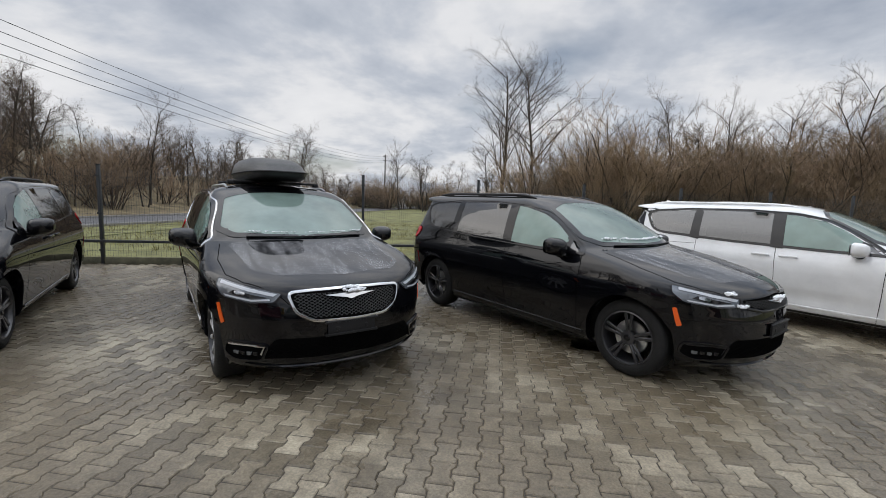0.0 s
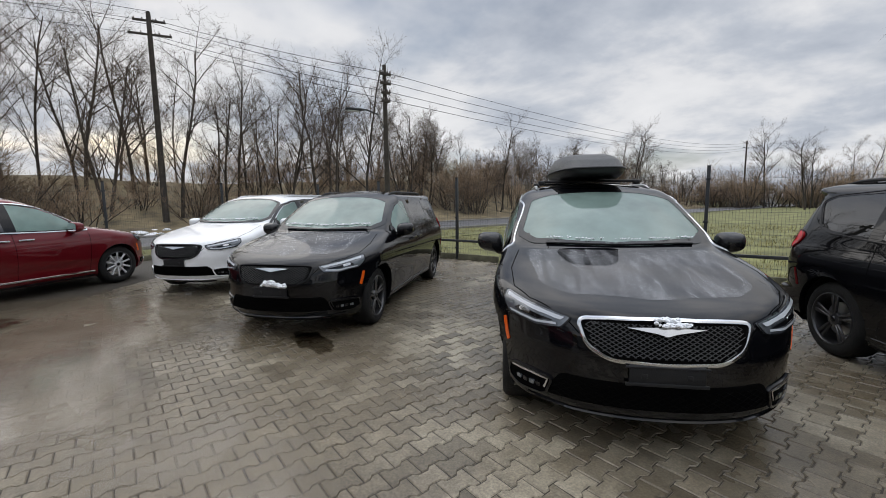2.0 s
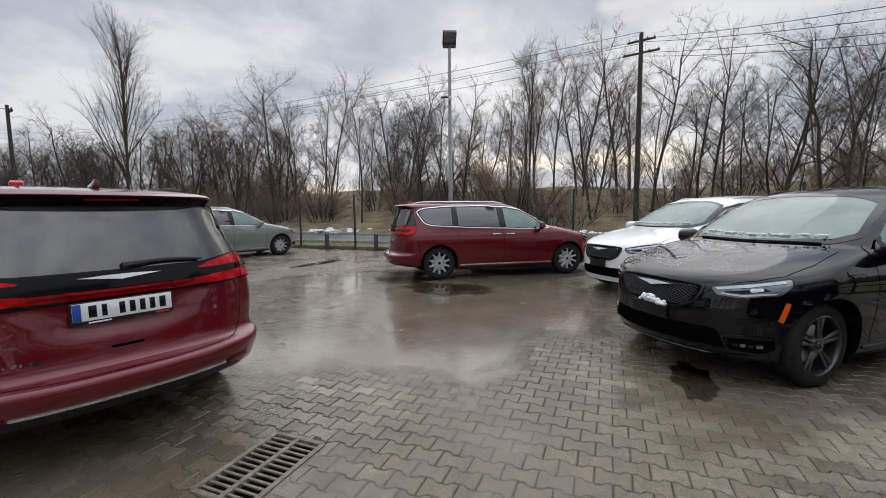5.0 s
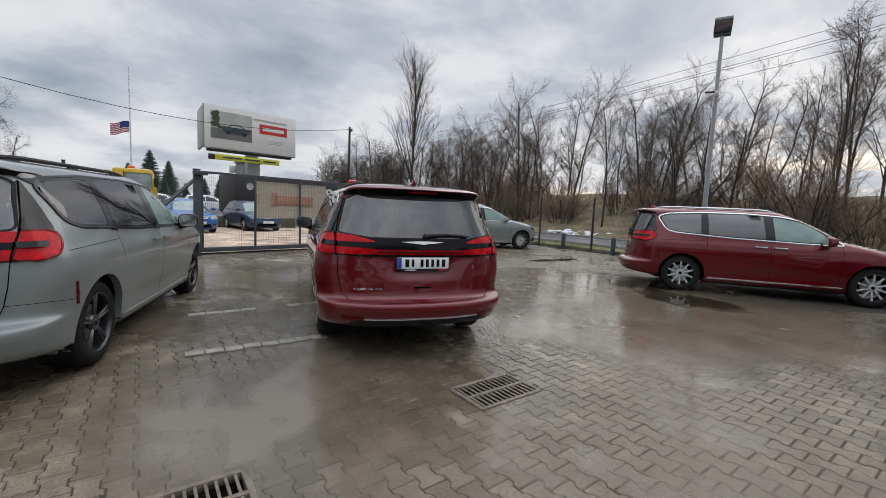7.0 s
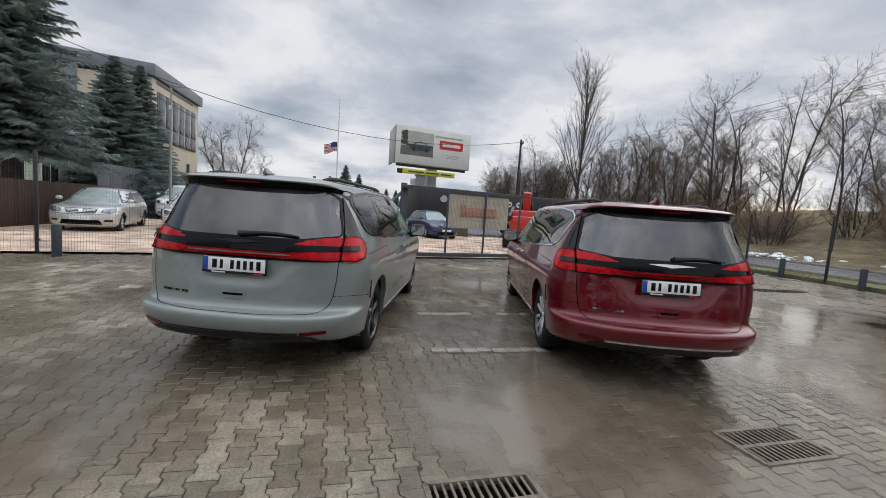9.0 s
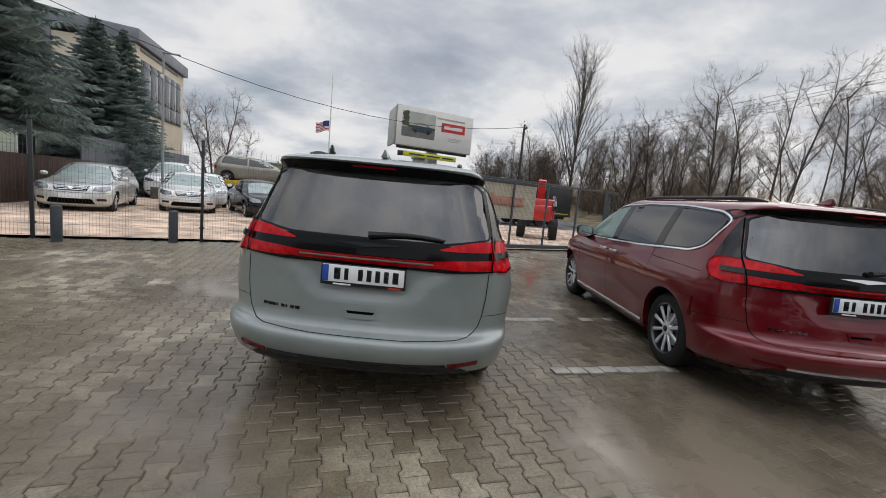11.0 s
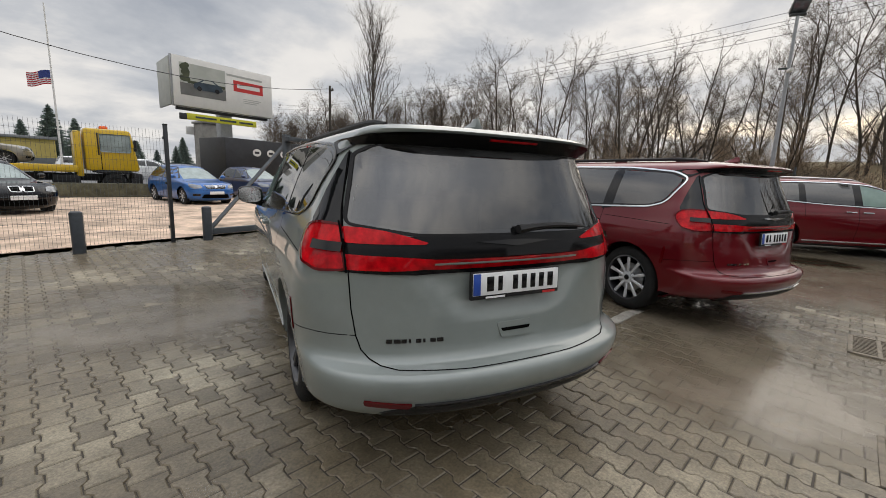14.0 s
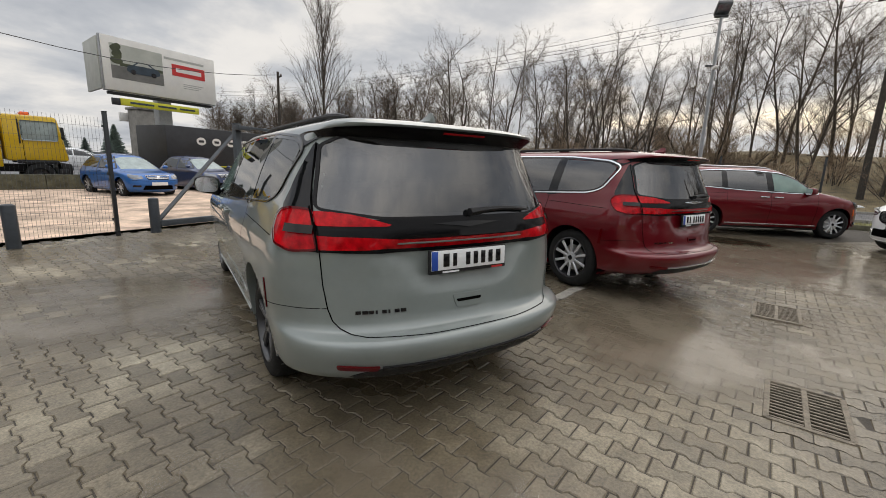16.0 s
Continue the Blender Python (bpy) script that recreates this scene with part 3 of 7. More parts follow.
def car_ring(z, nf=22, ns=64, nr=20):
    """Half of the outline at height z, from the nose's middle to the tail's middle (y >= 0)."""
    xf, xr, w = smooth_tab(FRONT_X, z), smooth_tab(REAR_X, z), smooth_tab(WIDTH, z)
    rf, pf, rr, pr = interp(FRONT_R, z), interp(FRONT_P, z), interp(REAR_R, z), interp(REAR_P, z)
    pts = []
    for i in range(nf):
        t = math.pi / 2 * i / nf
        pts.append((xf - rf + rf * math.cos(t) ** (2 / pf), w * math.sin(t) ** (2 / pf)))
    for i in range(ns + 1):
        pts.append((xf - rf + (xr + rr - xf + rf) * i / ns, w))
    for i in range(1, nr + 1):
        t = math.pi / 2 * (1 - i / nr)
        pts.append((xr + rr - rr * math.cos(t) ** (2 / pr), w * math.sin(t) ** (2 / pr)))
    # the sides are drawn in a little at the doors, towards both ends of the glasshouse, and along a lower swage
    out = []
    for x, y in pts:
        k = 1.0
        if 0.2 < z < 0.75:
            k -= 0.022 * math.exp(-((z - 0.43) / 0.10) ** 2) * math.exp(-(x / 1.0) ** 4)
        k -= 0.02 * max(0, (x - 1.2) / 1.0) ** 2 if z < 1.1 else 0
        if z > 1.02:
            s = min(1, (z - 1.02) / 0.25)
            k -= s * (0.055 * max(0, (-x - 1.0) / 1.5) ** 1.6 + 0.03 * max(0, (x + 0.3) / 1.0) ** 2)
        out.append((x, y * k))
    return out


def gate_hollow(x, y, z):
    """The tailgate is pressed in round the number plate."""
    if x > -2.3 or not 0.74 < z < 1.02:
        return 0.0
    half = 0.30 + 0.22 * max(0.0, min(1.0, (z - 0.78) / 0.18))
    side = max(0.0, min(1.0, (half - abs(y)) / 0.10))
    low = max(0.0, min(1.0, (z - 0.765) / 0.04))
    return 0.028 * side * side * (3 - 2 * side) * low


def bumper_ledge(x, y, z):
    """The rear bumper stands a little proud of the tailgate, with a rounded shoulder."""
    if x > -2.0 or not 0.33 < z < 0.575:
        return 0.0
    back = min(1.0, (-2.0 - x) / 0.2)
    up = min(1.0, (0.575 - z) / 0.028)
    low = min(1.0, (z - 0.33) / 0.09)
    return -0.026 * back * up * up * (3 - 2 * up) * low


def car_shell():
    bm = bmesh.new()
    rings = []
    for z in LEVELS:
        half = car_ring(z)
        full = half + [(x, -y) for x, y in half[-2:0:-1]]
        rings.append([bm.verts.new((x + gate_hollow(x, y, z) + bumper_ledge(x, y, z), y, z)) for x, y in full])
    n = len(rings[0])
    for a, b in zip(rings, rings[1:]):
        for k in range(n):
            bm.faces.new((a[k], a[(k + 1) % n], b[(k + 1) % n], b[k]))
    bm.faces.new(rings[-1])
    bm.normal_update()
    return bm


from mathutils.bvhtree import BVHTree
from mathutils.geometry import delaunay_2d_cdt

SHELL = car_shell()
SHELL_BVH = BVHTree.FromBMesh(SHELL)
NOW = {"bvh": SHELL_BVH}
# frames for laying a flat outline on the shell: u axis, v axis, the way of the throw
VIEWS = {
    "left": (Vector((1, 0, 0)), Vector((0, 0, 1)), Vector((0, -1, 0))),
    "front": (Vector((0, 1, 0)), Vector((0, 0, 1)), Vector((-1, 0, 0))),
    "rear": (Vector((0, 1, 0)), Vector((0, 0, 1)), Vector((1, 0, 0))),
    "top": (Vector((1, 0, 0)), Vector((0, 1, 0)), Vector((0, 0, -1))),
}


def throw(view, u, v):
    a, b, d = VIEWS[view]
    hit, normal, _, _ = NOW["bvh"].ray_cast(a * u + b * v - d * 6, d)
    return (hit, normal) if hit else (None, None)


def inside(poly, u, v):
    c = False
    for (x0, y0), (x1, y1) in zip(poly, poly[1:] + poly[:1]):
        if (y0 > v) != (y1 > v) and u < (x1 - x0) * (v - y0) / (y1 - y0) + x0:
            c = not c
    return c


def rounded(poly, r=0.03, n=4):
    """The outline with its corners rounded off."""
    out = []
    k = len(poly)
    for i, p in enumerate(poly):
        p, a, b = Vector(p), Vector(poly[i - 1]), Vector(poly[(i + 1) % k])
        ra = min(r, (a - p).length * 0.45)
        rb = min(r, (b - p).length * 0.45)
        s, e = p + (a - p).normalized() * ra, p + (b - p).normalized() * rb
        for j in range(n + 1):
            t = j / n
            out.append(tuple(s * (1 - t) ** 2 + p * 2 * t * (1 - t) + e * t * t))
    return out


def shrink(poly, d):
    """The outline moved inwards by d."""
    k = len(poly)
    area = sum(a[0] * b[1] - b[0] * a[1] for a, b in zip(poly, poly[1:] + poly[:1]))
    sg = 1 if area > 0 else -1
    out = []
    for i in range(k):
        p, a, b = Vector(poly[i]), Vector(poly[i - 1]), Vector(poly[(i + 1) % k])
        e1, e2 = (p - a), (b - p)
        if e1.length < 1e-6:
            e1 = e2
        if e2.length < 1e-6:
            e2 = e1
        t = (e1.normalized() + e2.normalized()).normalized()
        nrm = Vector((-t.y, t.x)) * sg
        out.append(tuple(p + nrm * d))
    return out


def resample(poly, step):
    out = []
    for (x0, y0), (x1, y1) in zip(poly, poly[1:] + poly[:1]):
        n = max(1, int(math.hypot(x1 - x0, y1 - y0) / step))
        for i in range(n):
            out.append((x0 + (x1 - x0) * i / n, y0 + (y1 - y0) * i / n))
    return out


def patch(view, poly, off=0.003, step=0.05, thick=0.0, hole=None, mirror=False):
    """A sheet of the outline poly laid on the shell, off in front of it, with a rim of depth thick; hole: an inner outline left open."""
    edge = resample(poly, step)
    pts = list(edge)
    edges = [(i, (i + 1) % len(edge)) for i in range(len(edge))]
    h = []
    if hole:
        h = resample(hole, step)
        k = len(pts)
        edges += [(k + i, k + (i + 1) % len(h)) for i in range(len(h))]
        pts += h
    us, vs = [p[0] for p in poly], [p[1] for p in poly]
    inner = shrink(poly, step * 0.35)
    u = min(us) + step / 2
    while u < max(us):
        v = min(vs) + step / 2
        while v < max(vs):
            if inside(inner, u, v) and not (hole and inside(hole, u, v)):
                pts.append((u, v))
            v += step
        u += step
    vert, _, tris, *_ = delaunay_2d_cdt([Vector(p) for p in pts], edges, [], 0, 1e-5)
    bm = bmesh.new()
    a, b, d = VIEWS[view]
    made = []
    deep = None
    for p in vert:
        hit, normal = throw(view, p[0], p[1])
        if hit is None:
            near = NOW["bvh"].find_nearest(a * p[0] + b * p[1] - d * 2.4)
            hit, normal = near[0], near[1]
        if normal.dot(d) > 0:
            normal = -normal
        made.append(bm.verts.new(hit + normal * off))
    for t in tris:
        cu, cv = sum(vert[i][0] for i in t) / 3, sum(vert[i][1] for i in t) / 3
        if inside(poly, cu, cv) and not (hole and inside(hole, cu, cv)):
            try:
                bm.faces.new([made[i] for i in t])
            except ValueError:
                pass
    bm.normal_update()
    for f in list(bm.faces):
        if f.normal.dot(d) > 0:
            f.normal_flip()
    if thick:
        rim = [e for e in bm.edges if len(e.link_faces) == 1]
        r = bmesh.ops.extrude_edge_only(bm, edges=rim)
        bm.normal_update()
        for g in r["geom"]:
            if isinstance(g, bmesh.types.BMVert):
                near = NOW["bvh"].find_nearest(g.co)
                nn = near[1] if near[1].dot(d) < 0 else -near[1]
                g.co -= nn * thick
        bmesh.ops.recalc_face_normals(bm, faces=bm.faces[:])
    for v in [v for v in bm.verts if not v.link_faces]:
        bm.verts.remove(v)
    if mirror:
        flip(bm)
    return bm


def flip(bm):
    for v in bm.verts:
        v.co.y = -v.co.y
    bmesh.ops.reverse_faces(bm, faces=bm.faces[:])
    return bm


def cached(fn):
    """Keeps what a builder made, and hands out copies."""
    store = {}

    def get(*a, **k):
        key = (id(NOW["bvh"]), repr(a), repr(sorted(k.items())))
        if key not in store:
            store[key] = fn(*a, **k)
        return store[key].copy()

    return get


patch = cached(patch)


def ribbon(view, pts, width, off=0.003, closed=False, mirror=False, step=0.04, rise=0.0):
    """A strip along a line laid on the shell; rise gives it a rounded back."""
    line = resample(pts, step)
    if not closed:
        (x0, y0), k = pts[-1], None
        last = [i for i, p in enumerate(line) if abs(p[0] - x0) < 1e-9 and abs(p[1] - y0) < 1e-9]
        line = line[: last[0] + 1]
    a, b, d = VIEWS[view]
    hits = []
    for u, v in line:
        hit, normal = throw(view, u, v)
        if hit is None:
            continue
        if normal.dot(d) > 0:
            normal = -normal
        hits.append((hit, normal))
    bm = bmesh.new()
    rows = []
    n = len(hits)
    for i, (p, nn) in enumerate(hits):
        q = hits[(i + 1) % n][0] if closed or i < n - 1 else p
        o = hits[i - 1][0] if closed or i > 0 else p
        side = (q - o).cross(nn).normalized() * width / 2
        p = p + nn * off
        if rise:
            rows.append([bm.verts.new(p - side - nn * off * 1.5), bm.verts.new(p - side * 0.8 + nn * rise * 0.8), bm.verts.new(p + nn * rise), bm.verts.new(p + side * 0.8 + nn * rise * 0.8), bm.verts.new(p + side - nn * off * 1.5)])
        else:
            rows.append([bm.verts.new(p - side), bm.verts.new(p + side)])
    pairs = list(zip(rows, rows[1:])) + ([(rows[-1], rows[0])] if closed else [])
    for r0, r1 in pairs:
        for k in range(len(r0) - 1):
            bm.faces.new((r0[k], r1[k], r1[k + 1], r0[k + 1]))
    bm.normal_update()
    s = sum((f.normal.dot(d) for f in bm.faces))
    if s > 0:
        bmesh.ops.reverse_faces(bm, faces=bm.faces[:])
    if mirror:
        flip(bm)
    return bm


ribbon = cached(ribbon)

# outlines on the side (x, z)
DLO = rounded([(1.06, 1.085), (0.93, 1.195), (0.62, 1.40), (0.42, 1.505), (0.1, 1.575), (-0.5, 1.61), (-1.3, 1.605), (-1.86, 1.565), (-2.03, 1.50), (-1.87, 1.24), (-1.70, 1.185), (-0.7, 1.125), (0.4, 1.09)], 0.07)
QUARTER = rounded([(-1.19, 1.155), (-1.21, 1.575), (-1.82, 1.545), (-1.975, 1.49), (-1.845, 1.265), (-1.69, 1.210)], 0.05)
MIDDLE = rounded([(-1.13, 1.15), (-1.15, 1.578), (-0.5, 1.585), (-0.17, 1.572), (-0.12, 1.112)], 0.035)
FRONTW = rounded([(-0.03, 1.09), (-0.075, 1.56), (0.1, 1.545), (0.38, 1.48), (0.60, 1.375), (0.80, 1.235), (0.80, 1.09)], 0.035)
VENT = rounded([(0.84, 1.10), (0.84, 1.21), (0.98, 1.10)], 0.02)
WINDSCREEN = rounded([(1.225, 0.0), (1.19, 0.35), (1.09, 0.68), (0.90, 0.815), (0.36, 0.70), (0.27, 0.4), (0.25, 0.0), (0.27, -0.4), (0.36, -0.70), (0.90, -0.815), (1.09, -0.68), (1.19, -0.35)], 0.06)
REAR_GLASS = rounded([(-0.64, 1.565), (0.64, 1.565), (0.722, 1.52), (0.797, 1.215), (0.78, 1.186), (0.5, 1.148), (-0.5, 1.148), (-0.78, 1.186), (-0.797, 1.215), (-0.722, 1.52)], 0.03)


def cut_hole(bm, test):
    """Removes the faces whose middle passes the test."""
    bmesh.ops.delete(bm, geom=[f for f in bm.faces if test(f.calc_center_median(), f.normal)], context="FACES")


def body_mesh():
    bm = SHELL.copy()
    dl = shrink(DLO, 0.035)
    ws = shrink(WINDSCREEN, 0.05)
    rg = shrink(REAR_GLASS, 0.02)
    cut_hole(bm, lambda c, n: abs(c.y) > 0.5 and abs(n.y) > 0.45 and inside(dl, c.x, c.z))
    cut_hole(bm, lambda c, n: n.z > 0.2 and n.x > 0.15 and c.z > 1.12 and inside(ws, c.x, c.y))
    cut_hole(bm, lambda c, n: n.x < -0.3 and inside(rg, c.y, c.z))
    for ax in (WB / 2, -WB / 2):
        R = 0.415
        cut_hole(bm, lambda c, n: abs(c.y) > 0.55 and c.z < 0.9 and math.hypot(c.x - ax, c.z - TYRE) < R)
        for v in bm.verts:
            if v.is_boundary and abs(v.co.y) > 0.5 and v.co.z < 0.9 and v.co.z > 0.2:
                dx, dz = v.co.x - ax, v.co.z - TYRE
                r = math.hypot(dx, dz)
                if r < R + 0.09:
                    v.co.x, v.co.z = ax + dx / r * R, TYRE + dz / r * R
    # turn the rims of the arches inwards
    rim = [e for e in bm.edges if e.is_boundary and all(abs(v.co.y) > 0.5 and v.co.z < 0.9 and min(abs(math.hypot(v.co.x - ax, v.co.z - TYRE) - 0.415) for ax in (WB / 2, -WB / 2)) < 0.01 for v in e.verts)]
    r = bmesh.ops.extrude_edge_only(bm, edges=rim)
    for g in r["geom"]:
        if isinstance(g, bmesh.types.BMVert):
            g.co.y -= 0.06 * (1 if g.co.y > 0 else -1)
    return bm


def rim_bm(n, w, twin=False, dish=0.035, R=0.245):
    """The spokes and the lip of a wheel, lying about the y axis with the face towards +y."""
    bm = bmesh.new()
    for k in range(n):
        for s in ((-1, 1) if twin else (0,)):
            t = bmesh.new()
            bmesh.ops.create_cube(t, size=1)
            for v in t.verts:
                top = v.co.z > 0
                v.co.x *= w * (1.25 if top else 0.75)
                v.co.y = v.co.y * 0.022 + (0.0 if top else -0.012)
                v.co.z = R * 0.97 if top else 0.055
                v.co.x += s * w * (1.0 if top else 0.35)
            bmesh.ops.bevel(t, geom=t.edges[:], offset=0.006, segments=1, affect="EDGES")
            bmesh.ops.transform(t, matrix=Matrix.Rotation(2 * math.pi * k / n, 4, "Y"), verts=t.verts)
            join(bm, t)
    lathe(bm, [(0.03, 0.004), (0.065, 0.0), (0.075, -0.02), (0.06, -0.05)], 20)
    return bm


rim_bm = cached(rim_bm)
body_mesh = cached(body_mesh)


def wheel(parent, x, side, spoke_mat, n=10, w=0.022, twin=False, barrel="rim_black"):
    y = (0.925 if x > 0 else 0.95) * side
    m = pose(x, y, TYRE) @ (Matrix.Identity(4) if side > 0 else pose(0, 0, 0, 0, 0, 180))
    bm = bmesh.new()
    prof = [(0.235, -0.20), (0.30, -0.235), (0.345, -0.235), (0.358, -0.22), (TYRE, -0.18), (TYRE, -0.075), (0.36, -0.045), (0.348, -0.022), (0.315, -0.006), (0.275, -0.004), (0.252, -0.014), (0.240, -0.03)]
    lathe(bm, prof, 40)
    # tread grooves
    ty = part("wheel", bmesh.new(), "tyre", parent, m=m)
    part("tyre", bm, "tyre", ty)
    bm = bmesh.new()
    lathe(bm, [(0.258, -0.008), (0.246, -0.004), (0.238, -0.016), (0.232, -0.05), (0.226, -0.19)], 40)
    part("rim_barrel", bm, barrel, ty)
    bm = rim_bm(n, w, twin)
    bmesh.ops.translate(bm, vec=(0, -0.028, 0), verts=bm.verts)
    part("rim", bm, spoke_mat, ty)
    bm = bmesh.new()
    lathe(bm, [(0.0, 0.006), (0.026, 0.004), (0.032, -0.004)], 16)
    bmesh.ops.translate(bm, vec=(0, -0.02, 0), verts=bm.verts)
    part("hub_cap", bm, "gloss_black", ty)
    bm = bmesh.new()
    lathe(bm, [(0.02, 0), (0.16, 0), (0.165, -0.012)], 24)
    bmesh.ops.translate(bm, vec=(0, -0.09, 0), verts=bm.verts)
    part("brake_disc", bm, "rail_metal", ty)


def mirror_part(parent, side, cover):
    bm = bmesh.new()
    bmesh.ops.create_uvsphere(bm, u_segments=18, v_segments=12, radius=1)
    for v in bm.verts:
        x, y, z = v.co
        y, z = (math.copysign(abs(q) ** 0.62, q) for q in (y, z))
        v.co = Vector((0.74 + (0.14 if x > 0 else 0.035) * x, side * (1.065 + 0.122 * y), 1.150 + 0.094 * z * (1 - 0.10 * y) + 0.012 * y))
    if side < 0:
        bmesh.ops.reverse_faces(bm, faces=bm.faces[:])
    mr = part("wing_mirror", bm, cover, parent)
    bm = bmesh.new()
    tube(bm, [(0.80, side * 0.93, 1.06), (0.77, side * 0.98, 1.06), (0.75, side * 1.03, 1.08)], [0.035, 0.03, 0.028], 8)
    part("mirror_arm", bm, "gloss_black", mr)
    bm = bmesh.new()
    bmesh.ops.create_circle(bm, cap_ends=True, segments=24, radius=1)
    for v in bm.verts:
        p, q = (math.copysign(abs(c) ** 0.62, c) for c in (v.co.x, v.co.y))
        v.co = Vector((0.702, side * (1.072 + 0.106 * p), 1.150 + 0.078 * q))
    part("mirror_glass", bm, "chrome", mr)


def seam(parent, view, pts, mirror=None, w=0.0065, name="panel_gap", m="seam"):
    for s in (False, True) if mirror is None else (mirror,):
        part(name, ribbon(view, pts, w, 0.0015, mirror=s), m, parent)


def minivan(name, m, paint_key, label, trim="chrome", rails="rail_metal", handles=None, wheels=("rim_silver", 10, 0.032, False), mirrors=None, face="new", rear_badge="chrome", sunroof=False, frost=False, nose_chrome=None):
    """The minivan and all its parts. face: 'new' or 'old' nose. frost: film of frost and painted sky sheen on the
    bonnet.
    """
    car = base(name, m, label, "minivan", "minivans on the lot")
    P = paint_key
    handles = handles or P
    body = part("body", body_mesh(), P, car, angle=50)
    # cabin
    bm = bmesh.new()
    add_box(bm, (-0.3, 0, 0.38), (3.8, 1.5, 0.1), 0.02)
    add_box(bm, (1.05, 0, 0.88), (0.45, 1.5, 0.42), 0.1)
    part("cabin_floor", bm, "cabin", car)
    for x in (0.35, -0.75, -1.65):
        for y in (-0.4, 0.4):
            bm = bmesh.new()
            add_box(bm, (x, y, 0.62), (0.5, 0.52, 0.22), 0.07)
            add_box(bm, (x - 0.30, y, 0.98), (0.16, 0.50, 0.66), 0.07, None)
            add_box(bm, (x - 0.33, y, 1.40), (0.10, 0.26, 0.17), 0.04)
            part("seat", bm, "cabin", car)
    # wheel wells
    for ax in (WB / 2, -WB / 2):
        for s in (1, -1):
            bm = bmesh.new()
            lathe(bm, [(0.43, 0.0), (0.43, -0.40), (0.0, -0.40)], 24, pose(ax, s * (0.86 if ax > 0 else 0.91), TYRE) @ (Matrix.Identity(4) if s > 0 else pose(0, 0, 0, 0, 0, 180)))
            bmesh.ops.delete(bm, geom=[v for v in bm.verts if v.co.z < 0.2], context="VERTS")
            part("wheel_well", bm, "black_plastic", car)
            wheel(car, ax, s, *wheels)
    bm = bmesh.new()
    add_box(bm, (0, 0, 0.25), (3.9, 1.3, 0.1), 0.03)
    add_box(bm, (0.02, 0, 0.245), (2.2, 1.78, 0.04), 0.01)
    add_box(bm, (1.95, 0, 0.26), (0.4, 1.1, 0.04), 0.01)
    add_box(bm, (-2.08, 0, 0.345), (0.6, 1.15, 0.04), 0.01)
    part("underbody", bm, "black_plastic", car)
    # glass
    for s in (False, True):
        for nm, poly, mt in (("quarter_window", QUARTER, "privacy_glass"), ("sliding_door_window", MIDDLE, "privacy_glass"), ("front_door_window", FRONTW, "side_glass"), ("vent_window", VENT, "privacy_glass")):
            part(nm, patch("left", poly, 0.0025, 0.08, mirror=s), mt, car)
        surround = frame_patch(s)
        part("window_surround", surround, "frit", car)
        part("window_trim", ribbon("left", DLO, 0.022, 0.004, True, s, rise=0.006), trim, car)
    part("windscreen", patch("top", WINDSCREEN, 0.002, 0.09), "windscreen_glass", car)
    part("windscreen_border", patch("top", WINDSCREEN, 0.005, 0.06, hole=shrink(WINDSCREEN, 0.055)), "frit", car)
    part("rear_window", patch("rear", REAR_GLASS, 0.004, 0.08), "privacy_glass", car)
    part("rear_window_border", patch("rear", REAR_GLASS, 0.006, 0.06, hole=shrink(REAR_GLASS, 0.014)), "satin_black", car)
    # the dark corner between tailgate glass and side
    for s in (False, True):
        q = rounded([(-2.075, 1.525), (-2.105, 1.525), (-2.15, 1.40), (-2.19, 1.30), (-2.258, 1.178), (-2.055, 1.178), (-2.035, 1.205)], 0.012)
        part("rear_corner_panel", patch("left", q, 0.003, 0.05, mirror=s), "frit", car)
        k = -1 if s else 1
        part("gate_gap", ribbon("rear", [(k * 0.805, 1.18), (k * 0.795, 1.25), (k * 0.765, 1.38), (k * 0.725, 1.53)], 0.009, 0.0065), "seam", car)
    # seams of doors, tailgate, bonnet, flap
    seam(car, "left", [(1.0, 0.24), (1.02, 0.6), (1.03, 1.0), (1.01, 1.08)])
    seam(car, "left", [(-0.06, 0.24), (-0.06, 0.7), (-0.08, 1.08)])
    seam(car, "left", [(-1.13, 1.12), (-1.12, 0.85)])
    seam(car, "left", [(1.0, 0.24), (-0.98, 0.24)])
    seam(car, "left", [(-1.15, 1.05), (-2.0, 1.03)], w=0.005)
    seam(car, "top", [(1.20, 0.80), (1.6, 0.86), (1.9, 0.84), (2.08, 0.74), (2.24, 0.58), (2.33, 0.46)], w=0.006)
    seam(car, "rear", [(0.80, 1.0), (0.792, 0.82), (0.775, 0.70), (0.755, 0.635), (0.725, 0.598), (0.685, 0.577), (0.62, 0.568)])
    seam(car, "rear", [(-0.62, 0.568), (-0.3, 0.562), (0.3, 0.562), (0.62, 0.568)], mirror=False)
    seam(car, "left", [(1.94, 0.78), (2.05, 0.81), (2.15, 0.83)])
    seam(car, "left", [(-1.97, 0.66), (-2.2, 0.69), (-2.38, 0.70)], w=0.004)
    # sill strip
    for s in (False, True):
        part("sill_moulding", ribbon("left", [(1.08, 0.31), (-1.08, 0.31)], 0.03, 0.003, mirror=s, rise=0.006), trim if trim == "chrome" else P, car)
        bm = ribbon("left", [(1.1, 0.225), (-1.1, 0.225)], 0.05, 0.002, mirror=s)
        part("sill_cover", bm, "black_plastic", car)
    # handles
    for s in (1, -1):
        for x in (0.08, -0.24):
            hit, nn = throw("left", x, 0.975)
            bm = bmesh.new()
            add_box(bm, (x, hit.y + 0.028, 0.982), (0.21, 0.022, 0.03), 0.009)
            add_box(bm, (x - 0.085, hit.y + 0.012, 0.982), (0.03, 0.03, 0.026), 0.006)
